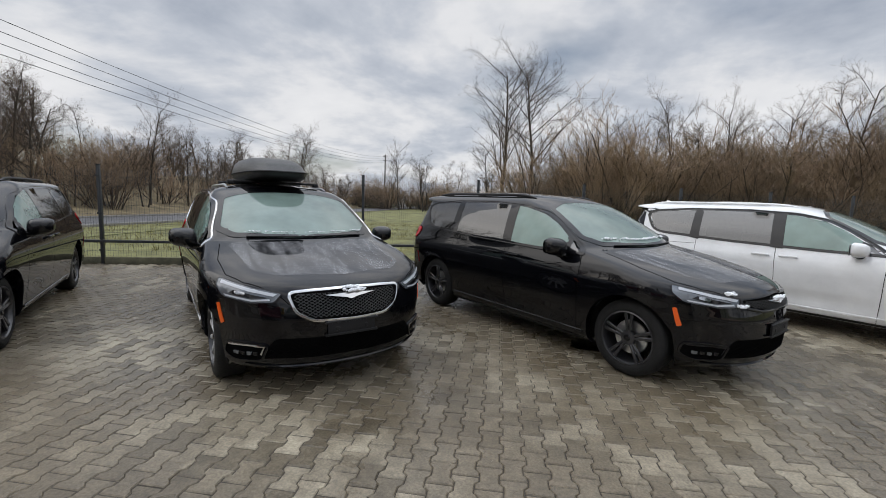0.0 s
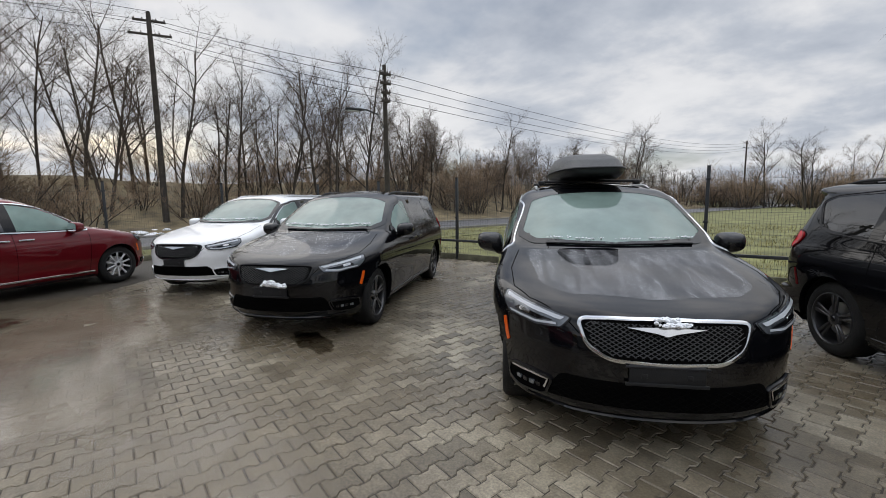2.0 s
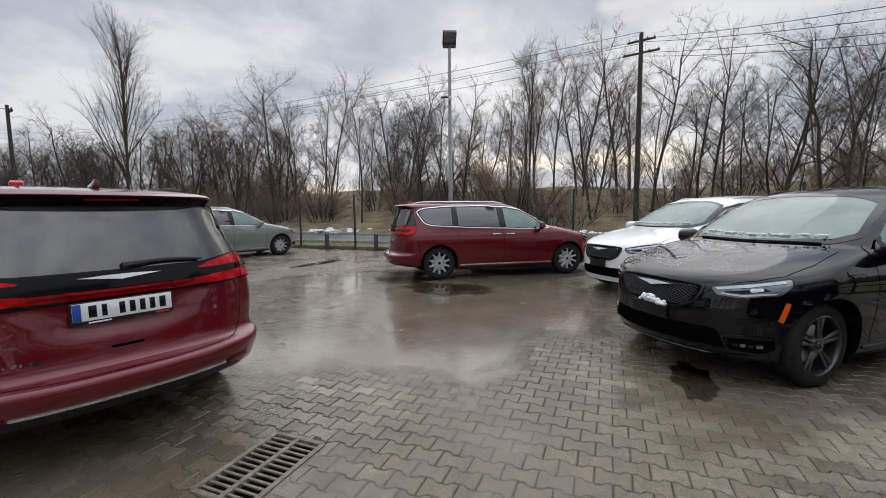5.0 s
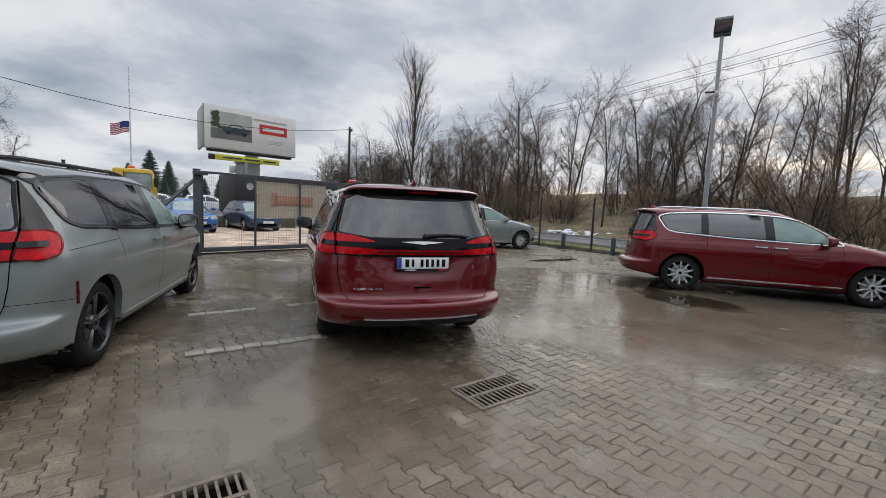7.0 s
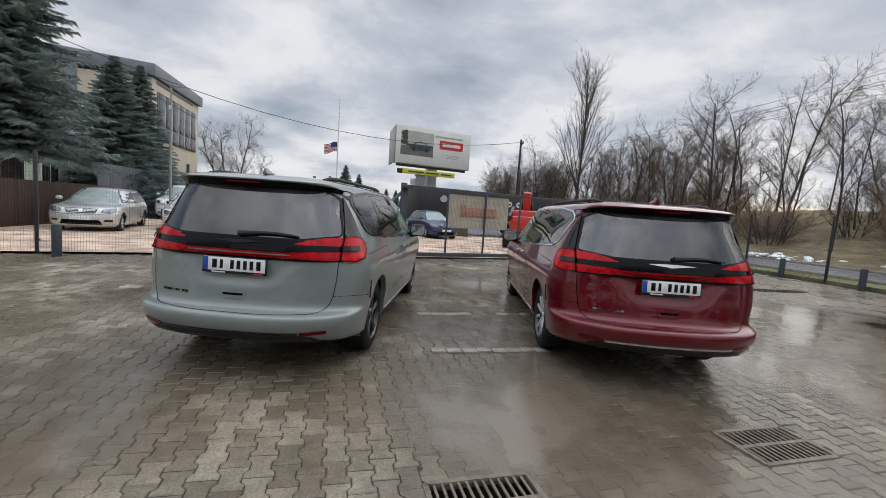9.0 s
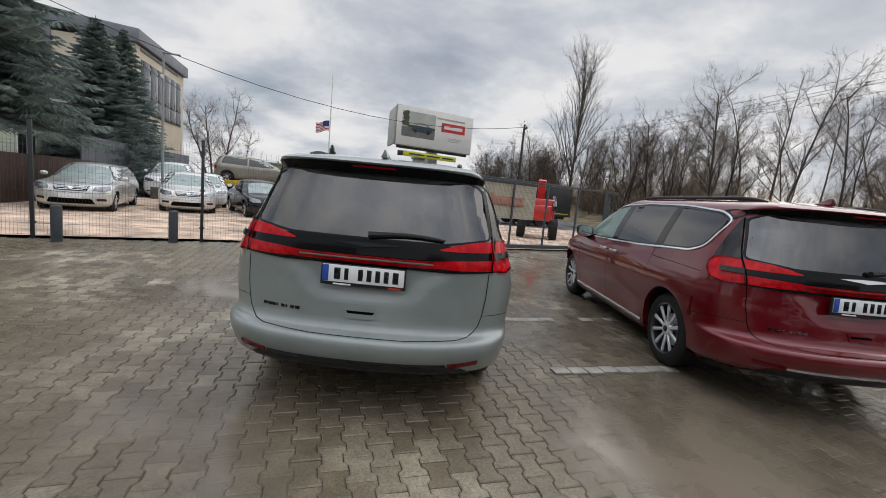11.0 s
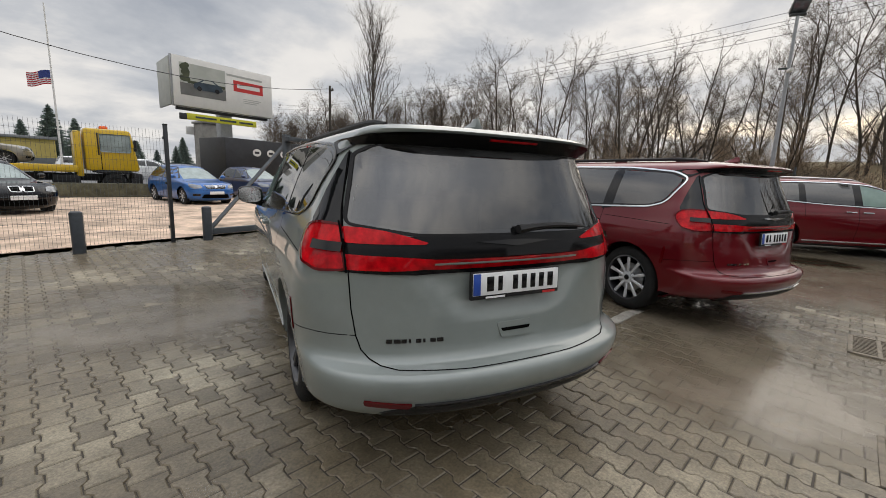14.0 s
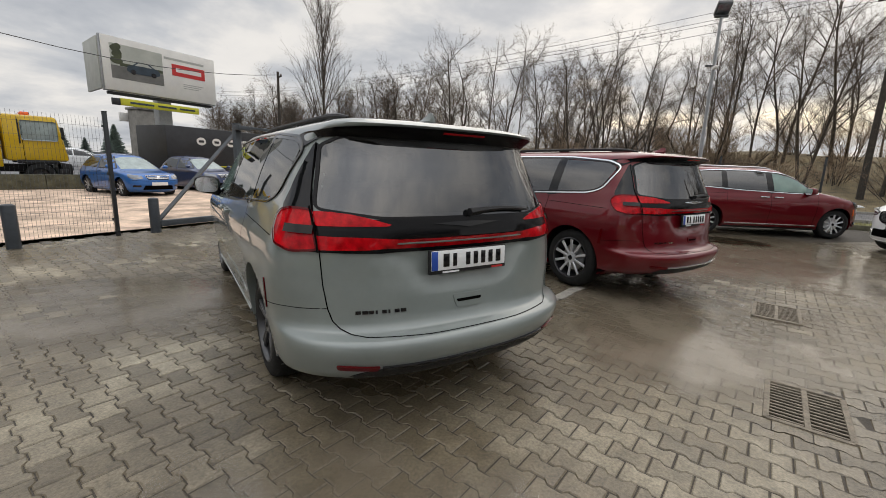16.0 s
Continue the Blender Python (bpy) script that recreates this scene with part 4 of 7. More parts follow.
            add_box(bm, (x + 0.085, hit.y + 0.012, 0.982), (0.03, 0.03, 0.026), 0.006)
            if s < 0:
                flip(bm)
            part("door_handle", bm, handles, car)
        mirror_part(car, s, mirrors or P)
        # roof rail
        bm = bmesh.new()
        pts = []
        for i in range(17):
            t = i / 16
            x = 0.05 - 2.1 * t
            hit, nn = throw("top", x, 0.585 - 0.05 * t)
            lift = 0.020 * min(1, 7 * t, 7 * (1 - t))
            pts.append(hit + Vector((0, 0, 0.002 + lift)))
        if s < 0:
            pts = [Vector((p.x, -p.y, p.z)) for p in pts]
        tube(bm, pts, [0.008] + [0.018] * 15 + [0.008], 8)
        for i in (2, 8, 14):
            add_box(bm, pts[i] - Vector((0, 0, 0.022)), (0.16, 0.024, 0.045), 0.01)
        part("roof_rail", bm, rails, car)
    # aerial fin
    bm = bmesh.new()
    add_box(bm, (0, 0, 0.03), (0.16, 0.05, 0.06), 0.012)
    for v in bm.verts:
        if v.co.z > 0.03:
            v.co.x = v.co.x * 0.35 - 0.045
            v.co.y *= 0.3
    hit, nn = throw("top", -2.0, 0.0)
    bmesh.ops.translate(bm, vec=hit - Vector((0, 0, 0.004)), verts=bm.verts)
    part("aerial", bm, P, car)
    # pale film that also brightens black bonnets in place of mirrored sky
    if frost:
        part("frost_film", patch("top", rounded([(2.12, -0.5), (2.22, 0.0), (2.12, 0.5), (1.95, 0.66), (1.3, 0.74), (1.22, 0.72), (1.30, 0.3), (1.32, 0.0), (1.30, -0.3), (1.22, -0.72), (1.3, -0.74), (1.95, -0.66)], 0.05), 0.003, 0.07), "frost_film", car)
    if sunroof:
        part("sunroof", patch("top", rounded([(0.12, -0.42), (0.16, 0.0), (0.12, 0.42), (-0.42, 0.42), (-0.42, -0.42)], 0.06), 0.003, 0.08), "frit", car)
    car_rear(car, P, rear_badge, trim)
    car_front(car, P, face, nose_chrome or trim)
    return car


def frame_patch(s):
    """The dark band round and between the side panes."""
    bm = bmesh.new()
    join(bm, patch("left", DLO, 0.0042, 0.07, hole=[p for p in shrink(DLO, 0.026)], mirror=s))
    for poly in ([(-1.10, 1.12), (-1.24, 1.14), (-1.24, 1.60), (-1.12, 1.60)], [(0.0, 1.08), (-0.15, 1.09), (-0.19, 1.59), (-0.04, 1.58)], [(0.775, 1.07), (0.845, 1.07), (0.845, 1.22), (0.775, 1.25)]):
        join(bm, patch("left", poly, 0.0048, 0.07, mirror=s))
    return bm


def car_rear(car, P, badge, trim):
    # spoiler underside and stop lamp
    part("spoiler_lip", patch("rear", rounded([(-0.775, 1.50), (-0.74, 1.585), (-0.66, 1.612), (-0.4, 1.622), (0.4, 1.622), (0.66, 1.612), (0.74, 1.585), (0.775, 1.50), (0.71, 1.555), (0.6, 1.568), (-0.6, 1.568), (-0.71, 1.555)], 0.02), 0.008, 0.06), "satin_black", car)
    part("high_stop_lamp", ribbon("rear", [(-0.14, 1.606), (0.14, 1.606)], 0.016, 0.004, rise=0.004), "red_lens", car)
    # tail lamps: a corner lamp each side, a pointed lobe and a band on the gate, a dark slot between
    for s in (False, True):
        c = rounded([(-2.03, 1.130), (-2.06, 1.172), (-2.14, 1.190), (-2.252, 1.186), (-2.30, 1.09), (-2.337, 0.998), (-2.24, 0.985), (-2.13, 1.010), (-2.06, 1.065)], 0.02)
        lamp = part("tail_lamp", patch("left", c, 0.012, 0.03, 0.014, mirror=s), "red_lens", car)
        part("lamp_edge", ribbon("left", c, 0.012, 0.018, True, mirror=s), "red_lens_dark", lamp)
        part("lamp_slot", ribbon("left", [(-2.17, 1.089), (-2.22, 1.089), (-2.26, 1.089), (-2.301, 1.089)], 0.044, 0.030, mirror=s), "gloss_black", lamp)
        u = [(0.80, 1.182), (0.72, 1.180), (0.64, 1.170), (0.56, 1.152), (0.455, 1.122), (0.47, 1.114), (0.80, 1.112)]
        part("gate_lamp_upper", patch("rear", rounded(u if not s else [(-a, b) for a, b in u][::-1], 0.010), 0.010, 0.03, 0.012), "red_lens", car)
    for s in (1, -1):
        part("gate_gap", ribbon("rear", [(s * 0.80, 0.985), (s * 0.805, 1.2)], 0.010, 0.026), "seam", car)
    part("gate_strip", patch("rear", rounded([(-0.88, 1.125), (-0.5, 1.150), (0.5, 1.150), (0.88, 1.125), (0.88, 0.988), (0.5, 0.978), (-0.5, 0.978), (-0.88, 0.988)], 0.02), 0.006, 0.05, 0.008), "satin_black", car)
    b = [(0.875, 1.066), (0.6, 1.060), (0.42, 1.048), (-0.42, 1.048), (-0.6, 1.060), (-0.875, 1.066), (-0.875, 0.998), (-0.6, 0.998), (-0.42, 1.006), (0.42, 1.006), (0.6, 0.998), (0.875, 0.998)]
    part("gate_lamp_band", patch("rear", rounded(b, 0.008), 0.011, 0.05, 0.010), "red_lens", car)
    part("wing_badge", patch("rear", rounded([(-0.22, 1.122), (-0.06, 1.106), (0, 1.098), (0.06, 1.106), (0.22, 1.122), (0.06, 1.130), (-0.06, 1.130)], 0.008), 0.018, 0.03, 0.010), badge, car)
    for k, w in enumerate((0.026, 0.030, 0.024, 0.010, 0.024, 0.010, 0.026, 0.030)):
        y0 = 0.652 - 0.0325 * k
        part("model_badge_bar", patch("rear", [(y0 - w, 0.685), (y0, 0.685), (y0, 0.667), (y0 - w, 0.667)], 0.004, 0.05, 0.003), badge, car)
    # wiper
    bm = bmesh.new()
    pts = []
    for i in range(7):
        hit, nn = throw("rear", -0.01 - 0.48 * i / 6, 1.182 + 0.018 * math.sin(i / 6 * 3) - 0.002 * i / 6)
        pts.append(hit + Vector((-0.028, 0, 0)))
    tube(bm, pts, [0.024, 0.018, 0.015, 0.014, 0.013, 0.012, 0.008], 6)
    part("rear_wiper", bm, "black_plastic", car)
    # plate recess, handle, bumper inserts
    grip = part("gate_handle", patch("rear", rounded([(-0.11, 0.725), (0.11, 0.725), (0.085, 0.648), (-0.085, 0.648)], 0.018), 0.006, 0.03, 0.012), P, car)
    part("gate_handle_slot", patch("rear", rounded([(-0.09, 0.697), (0.09, 0.697), (0.08, 0.680), (-0.08, 0.680)], 0.006), 0.009, 0.03), "seam", grip)
    part("bumper_lower", patch("rear", rounded([(-0.66, 0.385), (-0.55, 0.405), (0.55, 0.405), (0.66, 0.385), (0.76, 0.325), (-0.76, 0.325)], 0.03), 0.006, 0.04, 0.006), "black_plastic", car)
    part("bumper_strip", ribbon("rear", [(-0.56, 0.412), (0.56, 0.412)], 0.020, 0.004, rise=0.008), "chrome" if trim == "chrome" else "gloss_black", car)
    for s in (1, -1):
        part("bumper_reflector", patch("rear", rounded([(s * 0.57, 0.425), (s * 0.77, 0.440), (s * 0.76, 0.412), (s * 0.58, 0.400)], 0.010), 0.010, 0.03, 0.008), "red_lens_dark", car)
    for s in (False, True):
        part("side_reflector", patch("left", rounded([(-1.99, 0.80), (-2.015, 0.80), (-1.985, 0.62), (-1.955, 0.62)], 0.01), 0.006, 0.03, 0.006, mirror=s), "red_lens_dark", car)
        part("side_marker", patch("left", rounded([(1.925, 0.745), (1.955, 0.75), (2.0, 0.60), (1.965, 0.585)], 0.01), 0.006, 0.03, 0.006, mirror=s), "amber_lens", car)


def car_front(car, P, face, trim):
    # wipers
    for y0, y1 in ((0.62, 0.02), (0.05, -0.56)):
        bm = bmesh.new()
        pts = []
        for i in range(8):
            t = i / 7
            y = y0 + (y1 - y0) * t
            hit, nn = throw("top", 1.215 - 0.16 * (y / 0.8) ** 2 - 0.008, y)
            pts.append(hit + nn * 0.010)
        tube(bm, pts, [0.007] * 8, 6)
        part("wiper", bm, "black_plastic", car)
    G = rounded([(-0.47, 0.845), (-0.3, 0.858), (0, 0.862), (0.3, 0.858), (0.47, 0.845), (0.42, 0.70), (0.30, 0.635), (0, 0.625), (-0.30, 0.635), (-0.42, 0.70)], 0.05)
    if face == "old":
        G = rounded([(-0.52, 0.84), (0, 0.865), (0.52, 0.84), (0.50, 0.775), (0.30, 0.735), (-0.30, 0.735), (-0.50, 0.775)], 0.03)
    part("grille", patch("front", G, 0.003, 0.06), "seam", car)
    # mesh of the grille: crossing bars
    bm = bmesh.new()
    inner = shrink(G, 0.012)
    def bars(bm, poly, pitch, slope):
        us = [p[0] for p in poly]
        vs = [p[1] for p in poly]
        u = min(us) - 0.4
        while u < max(us) + 0.4:
            for sg in (1, -1):
                seg = []
                v = min(vs)
                while v <= max(vs):
                    uu = u + sg * (v - min(vs)) / slope
                    if inside(poly, uu, v):
                        hit, nn = throw("front", uu, v)
                        if hit:
                            seg.append(hit + Vector((0.008, 0, 0)))
                    v += 0.02
                if len(seg) > 1:
                    tube(bm, [seg[0], seg[len(seg) // 2], seg[-1]] if len(seg) > 2 else seg, 0.0032, 4, False)
            u += pitch
    bars(bm, inner, 0.040, 0.6)
    part("grille_mesh", bm, "grille_black", car)
    part("grille_surround", ribbon("front", G[len(G) // 3 :] + G[: len(G) // 3], 0.028, 0.004, True, rise=0.012), "chrome" if trim == "chrome" and face == "new" else "gloss_black", car)
    bm = patch("front", rounded([(-0.21, 0.815), (-0.05, 0.79), (0, 0.775), (0.05, 0.79), (0.21, 0.815), (0.05, 0.822), (-0.05, 0.822)], 0.01), 0.024, 0.03, 0.016)
    part("wing_badge", bm, "chrome", car)
    # lower intake
    low = rounded([(-0.56, 0.50), (0.56, 0.50), (0.66, 0.34), (-0.66, 0.34)], 0.04)
    part("lower_intake", patch("front", low, 0.003, 0.06), "seam", car)
    bm = bmesh.new()
    bars(bm, shrink(low, 0.012), 0.06, 0.6)
    part("intake_mesh", bm, "seam", car)
    part("chin_strip", ribbon("front", [(-0.74, 0.29), (-0.5, 0.268), (0.5, 0.268), (0.74, 0.29)], 0.014, 0.004, rise=0.008), P, car)
    part("chin", patch("front", rounded([(-0.62, 0.25), (0.62, 0.25), (0.55, 0.215), (-0.55, 0.215)], 0.01), 0.004, 0.06), "black_plastic", car)
    for s in (1, -1):
        def o(pts):
            q = [(s * a, b) for a, b in pts]
            return q if s > 0 else q[::-1]
        pocket = part("fog_lamp_pocket", patch("front", rounded(o([(0.60, 0.445), (0.72, 0.462), (0.85, 0.455), (0.86, 0.36), (0.80, 0.315), (0.64, 0.325)]), 0.03), 0.004, 0.04), "seam", car)
        part("fog_lamp_rim", ribbon("front", rounded(o([(0.60, 0.445), (0.72, 0.462), (0.85, 0.455), (0.86, 0.36), (0.80, 0.315), (0.64, 0.325)]), 0.03), 0.022, 0.004, True, rise=0.012), P, pocket)
        part("fog_lamp_trim", ribbon("front", o([(0.645, 0.375), (0.625, 0.435), (0.72, 0.446), (0.835, 0.440)]), 0.017, 0.008, rise=0.010), "chrome" if trim == "chrome" else "gloss_black", pocket)
        for i in range(4):
            x0 = 0.665 + 0.038 * i
            part("fog_lamp", patch("front", rounded(o([(x0, 0.392), (x0 + 0.030, 0.394), (x0 + 0.028, 0.366), (x0 + 0.002, 0.364)]), 0.006), 0.014, 0.03, 0.010), "clear_lens" if i % 2 else "frit", pocket)
        hl = o([(0.50, 0.842), (0.70, 0.885), (0.885, 0.935), (0.91, 0.875), (0.87, 0.80), (0.70, 0.765), (0.56, 0.775)])
        head = part("headlamp", patch("front", rounded(hl, 0.02), 0.006, 0.03, 0.008), "clear_lens", car)
        part("lamp_edge", ribbon("front", rounded(hl, 0.02), 0.010, 0.012, True), "frit", head)
        part("lamp_light_bar", patch("front", rounded(o([(0.535, 0.836), (0.71, 0.872), (0.865, 0.915), (0.875, 0.897), (0.72, 0.853), (0.56, 0.820)]), 0.006), 0.016, 0.03), "lamp_white", head)
        part("lamp_light_bar", patch("front", rounded(o([(0.58, 0.790), (0.70, 0.782), (0.85, 0.812), (0.858, 0.826), (0.70, 0.796), (0.585, 0.802)]), 0.004), 0.016, 0.03), "lamp_white", head)
        part("lamp_bezel", patch("front", rounded(o([(0.60, 0.812), (0.72, 0.835), (0.80, 0.858), (0.83, 0.835), (0.70, 0.804), (0.61, 0.806)]), 0.006), 0.015, 0.03), "frit", head)
        part("lamp_projector", patch("front", rounded(o([(0.73, 0.842), (0.79, 0.858), (0.80, 0.834), (0.74, 0.818)]), 0.012), 0.018, 0.02, 0.006), "chrome", head)
    hit, nn = throw("front", 0, 0.555)
    bm = box((hit.x + 0.006, 0, 0.565), (0.018, 0.40, 0.115), 0.006)
    add_box(bm, (hit.x + 0.014, 0, 0.612), (0.014, 0.44, 0.014), 0.004)
    add_box(bm, (hit.x + 0.014, 0, 0.512), (0.014, 0.44, 0.020), 0.004)
    for y in (-0.12, 0.12):
        add_box(bm, (hit.x + 0.015, y, 0.56), (0.010, 0.03, 0.03), 0.004)
    part("plate_holder", bm, "black_plastic", car)


def place(x, y, deg):
    return pose(x, y, 0, 0, 0, deg)




# ---- ordinary cars ----
def small_shell(L, W, H, kind, hood=0.62):
    """Tables for a saloon, hatchback, estate or van of length L; x runs from the tail to the nose about the middle."""
    f, r = L / 2, -L / 2
    belt = 0.63 * H
    hl = L * (0.25 if kind != "van" else 0.14)
    nose = [(0.17, f - 0.22), (0.25, f - 0.06), (0.45, f), (0.6, f - 0.03), (hood * 0.98 * H * 0.82, f - 0.09), (hood * H * 0.9, f - 0.22), (belt - 0.06, f - hl * 0.75), (belt, f - hl), (0.80 * H, f - hl - 0.33 * H), (0.95 * H, f - hl - 0.62 * H), (0.985 * H, f - hl - 0.85 * H), (H, f - hl - 1.1 * H)]
    if kind == "saloon":
        tail = [(0.17, r + 0.22), (0.28, r + 0.04), (0.5, r), (0.58 * H, r + 0.05), (0.64 * H, r + 0.12), (0.665 * H, r + 0.55), (0.80 * H, r + 0.85), (0.95 * H, r + 1.25), (0.985 * H, r + 1.5), (H, r + 1.8)]
    else:
        k = 0.55 if kind == "hatchback" else 0.34
        tail = [(0.17, r + 0.22), (0.28, r + 0.04), (0.5, r), (0.62 * H, r + 0.06), (0.8 * H, r + 0.5 * k), (0.95 * H, r + k), (0.985 * H, r + k + 0.3), (H, r + k + 0.9)]
    w = W / 2
    wid = [(0.17, w * 0.84), (0.22, w * 0.93), (0.35, w * 0.97), (0.55, w), (0.56 * H, w * 0.99), (belt, w * 0.945), (0.8 * H, w * 0.83), (0.93 * H, w * 0.71), (0.97 * H, w * 0.6), (0.99 * H, w * 0.42), (H, w * 0.15)]
    zs = [0.17 + (H - 0.17) * i / 33 for i in range(34)]
    bm = bmesh.new()
    rings = []
    for z in zs:
        xf, xr, ww = interp(nose, z), interp(tail, z), interp(wid, z)
        rf, rr = min(0.6, (xf - xr) * 0.45), min(0.45, (xf - xr) * 0.45)
        half = []
        for i in range(10):
            t = math.pi / 2 * i / 10
            half.append((xf - rf + rf * math.cos(t) ** 0.85, ww * math.sin(t) ** 0.85))
        for i in range(29):
            half.append((xf - rf + (xr + rr - xf + rf) * i / 28, ww))
        for i in range(1, 11):
            t = math.pi / 2 * (1 - i / 10)
            half.append((xr + rr - rr * max(0, math.cos(t)) ** 0.85, ww * max(0, math.sin(t)) ** 0.85))
        full = half + [(x, -y) for x, y in half[-2:0:-1]]
        rings.append([bm.verts.new((x, y, z)) for x, y in full])
    n = len(rings[0])
    for a, b in zip(rings, rings[1:]):
        for k in range(n):
            bm.faces.new((a[k], a[(k + 1) % n], b[(k + 1) % n], b[k]))
    bm.faces.new(rings[-1])
    bm.normal_update()
    return bm, nose, tail, belt, f - hl, hl


def small_car(name, m, L, W, H, kind, paint_key, label, category="car", grille="gloss_black", wheels=("rim_silver", 7, 0.02, False), z0=0.0):
    bm, nose, tail, belt, cowl, hl = small_shell(L, W, H, kind)
    NOW["bvh"] = BVHTree.FromBMesh(bm)
    car = base(name, m @ pose(0, 0, z0), label, category)
    f, r, w = L / 2, -L / 2, W / 2
    R = 0.315
    axles = (f - 0.86, r + 0.82)
    for ax in axles:
        cut_hole(bm, lambda c, n: abs(c.y) > w * 0.55 and c.z < 0.75 and math.hypot(c.x - ax, c.z - R) < R + 0.05)
        for v in bm.verts:
            if v.is_boundary and abs(v.co.y) > w * 0.5 and 0.18 < v.co.z < 0.8:
                dx, dz = v.co.x - ax, v.co.z - R
                d = math.hypot(dx, dz)
                if d < R + 0.15:
                    v.co.x, v.co.z = ax + dx / d * (R + 0.05), R + dz / d * (R + 0.05)
    part("body", bm, paint_key, car, angle=50)
    for ax in axles:
        for s in (1, -1):
            mm = pose(ax, s * (w - 0.03), R) @ (Matrix.Identity(4) if s > 0 else pose(0, 0, 0, 0, 0, 180)) @ Matrix.Scale(R / TYRE, 4)
            wh = part("wheel", lathe(bmesh.new(), [(0.235, -0.20), (0.345, -0.22), (TYRE, -0.18), (TYRE, -0.06), (0.345, -0.02), (0.29, -0.004), (0.245, -0.02)], 28), "tyre", car, m=mm)
            part("rim", rim_bm(wheels[1], wheels[2], wheels[3]), wheels[0], wh)
            part("rim_barrel", lathe(bmesh.new(), [(0.25, -0.01), (0.235, -0.06), (0.1, -0.1), (0.0, -0.1)], 28), "rim_black", wh)
    part("underbody", box((0, 0, 0.28), (L * 0.85, W * 0.62, 0.2), 0.03), "black_plastic", car)
    # windows
    top = 0.93 * H
    back = interp(tail, top) + (0.12 if kind != "saloon" else 0.05)
    fr = interp(nose, top)
    lo = belt + 0.03
    backlo = interp(tail, lo) + (0.30 if kind != "saloon" else 0.28)
    mid = (cowl - 0.25 + backlo) / 2 + 0.1
    mid_t = mid - 0.05
    frontw = rounded([(cowl - 0.28, lo), (fr - 0.12, top), (mid_t + 0.05, top + 0.01), (mid + 0.04, lo)], 0.05)
    rearw = rounded([(mid - 0.06, lo), (mid_t - 0.05, top + 0.01), (back + 0.18, top - 0.01), (backlo + 0.12, lo + 0.04)], 0.06)
    for s in (False, True):
        part("front_window", patch("left", frontw, 0.006, 0.12, mirror=s), "shut_glass", car)
        part("rear_side_window", patch("left", rearw, 0.006, 0.12, mirror=s), "shut_glass", car)
        part("window_surround", ribbon("left", frontw, 0.02, 0.007, True, s), "black_plastic", car)
        part("door_gap", ribbon("left", [(mid - 0.01, lo), (mid, 0.3)], 0.014, 0.004, mirror=s), "seam", car)
        part("door_handle", ribbon("left", [(mid + 0.08, lo - 0.1), (mid + 0.26, lo - 0.1)], 0.03, 0.01, mirror=s, rise=0.01), paint_key, car)
        b2 = bmesh.new()
        bmesh.ops.create_uvsphere(b2, u_segments=10, v_segments=8, radius=1)
        sg = -1 if s else 1
        for v in b2.verts:
            v.co = Vector((cowl - 0.32 + 0.07 * v.co.x, sg * (w + 0.06 + 0.1 * v.co.y), lo + 0.07 + 0.07 * v.co.z))
        part("wing_mirror", b2, paint_key, car)
    ws = rounded([(cowl - 0.03, 0), (cowl - 0.14, w * 0.72), (fr + 0.0, w * 0.60), (fr + 0.04, 0), (fr + 0.0, -w * 0.60), (cowl - 0.14, -w * 0.72)], 0.05)
    part("windscreen", patch("top", ws, 0.006, 0.12), "frosted_glass", car)
    rg = rounded([(-w * 0.62, 0.92 * H), (w * 0.62, 0.92 * H), (w * 0.74, 0.70 * H), (-w * 0.74, 0.70 * H)], 0.05)
    part("rear_window", patch("rear", rg, 0.006, 0.12), "shut_glass", car)
    hz = 0.47 * H
    for s in (1, -1):
        def o(pts):
            q = [(s * a, b) for a, b in pts]
            return q if s > 0 else q[::-1]
        part("headlamp", patch("front", rounded(o([(w * 0.52, hz - 0.05), (w * 0.56, hz + 0.05), (w * 0.90, hz + 0.10), (w * 0.92, hz - 0.01), (w * 0.8, hz - 0.08)]), 0.02), 0.008, 0.05), "clear_lens", car)
        part("tail_lamp", patch("rear", rounded(o([(w * 0.6, hz), (w * 0.6, hz + 0.16), (w * 0.93, hz + 0.16), (w * 0.93, hz)]), 0.02), 0.008, 0.05), "red_lens", car)
        part("fog_lamp", patch("front", rounded(o([(w * 0.62, 0.36), (w * 0.62, 0.43), (w * 0.84, 0.43), (w * 0.84, 0.36)]), 0.02), 0.006, 0.05), "gloss_black", car)
    if grille == "chrome":
        for s in (1, -1):
            kid = [(s * 0.03, hz + 0.08), (s * 0.24, hz + 0.07), (s * 0.22, hz - 0.05), (s * 0.03, hz - 0.06)]
            kid = rounded(kid if s > 0 else kid[::-1], 0.03)
            part("grille", patch("front", kid, 0.006, 0.05), "seam", car)
            part("grille_surround", ribbon("front", kid, 0.022, 0.008, True, rise=0.008), "chrome", car)
    else:
        part("grille", patch("front", rounded([(-w * 0.46, hz + 0.07), (w * 0.46, hz + 0.07), (w * 0.38, hz - 0.08), (-w * 0.38, hz - 0.08)], 0.03), 0.006, 0.06), grille, car)
        for q in (-0.045, 0.0, 0.045):
            part("grille_bar", ribbon("front", [(-w * (0.41 + q), hz + q), (w * (0.41 + q), hz + q)], 0.016, 0.008, rise=0.008), "chrome", car)
    for s in (1, -1):
        part("bonnet_gap", ribbon("top", [(cowl - 0.12, s * w * 0.80), (cowl + hl * 0.5, s * w * 0.76), (f - 0.28, s * w * 0.55)], 0.010, 0.003), "seam", car)
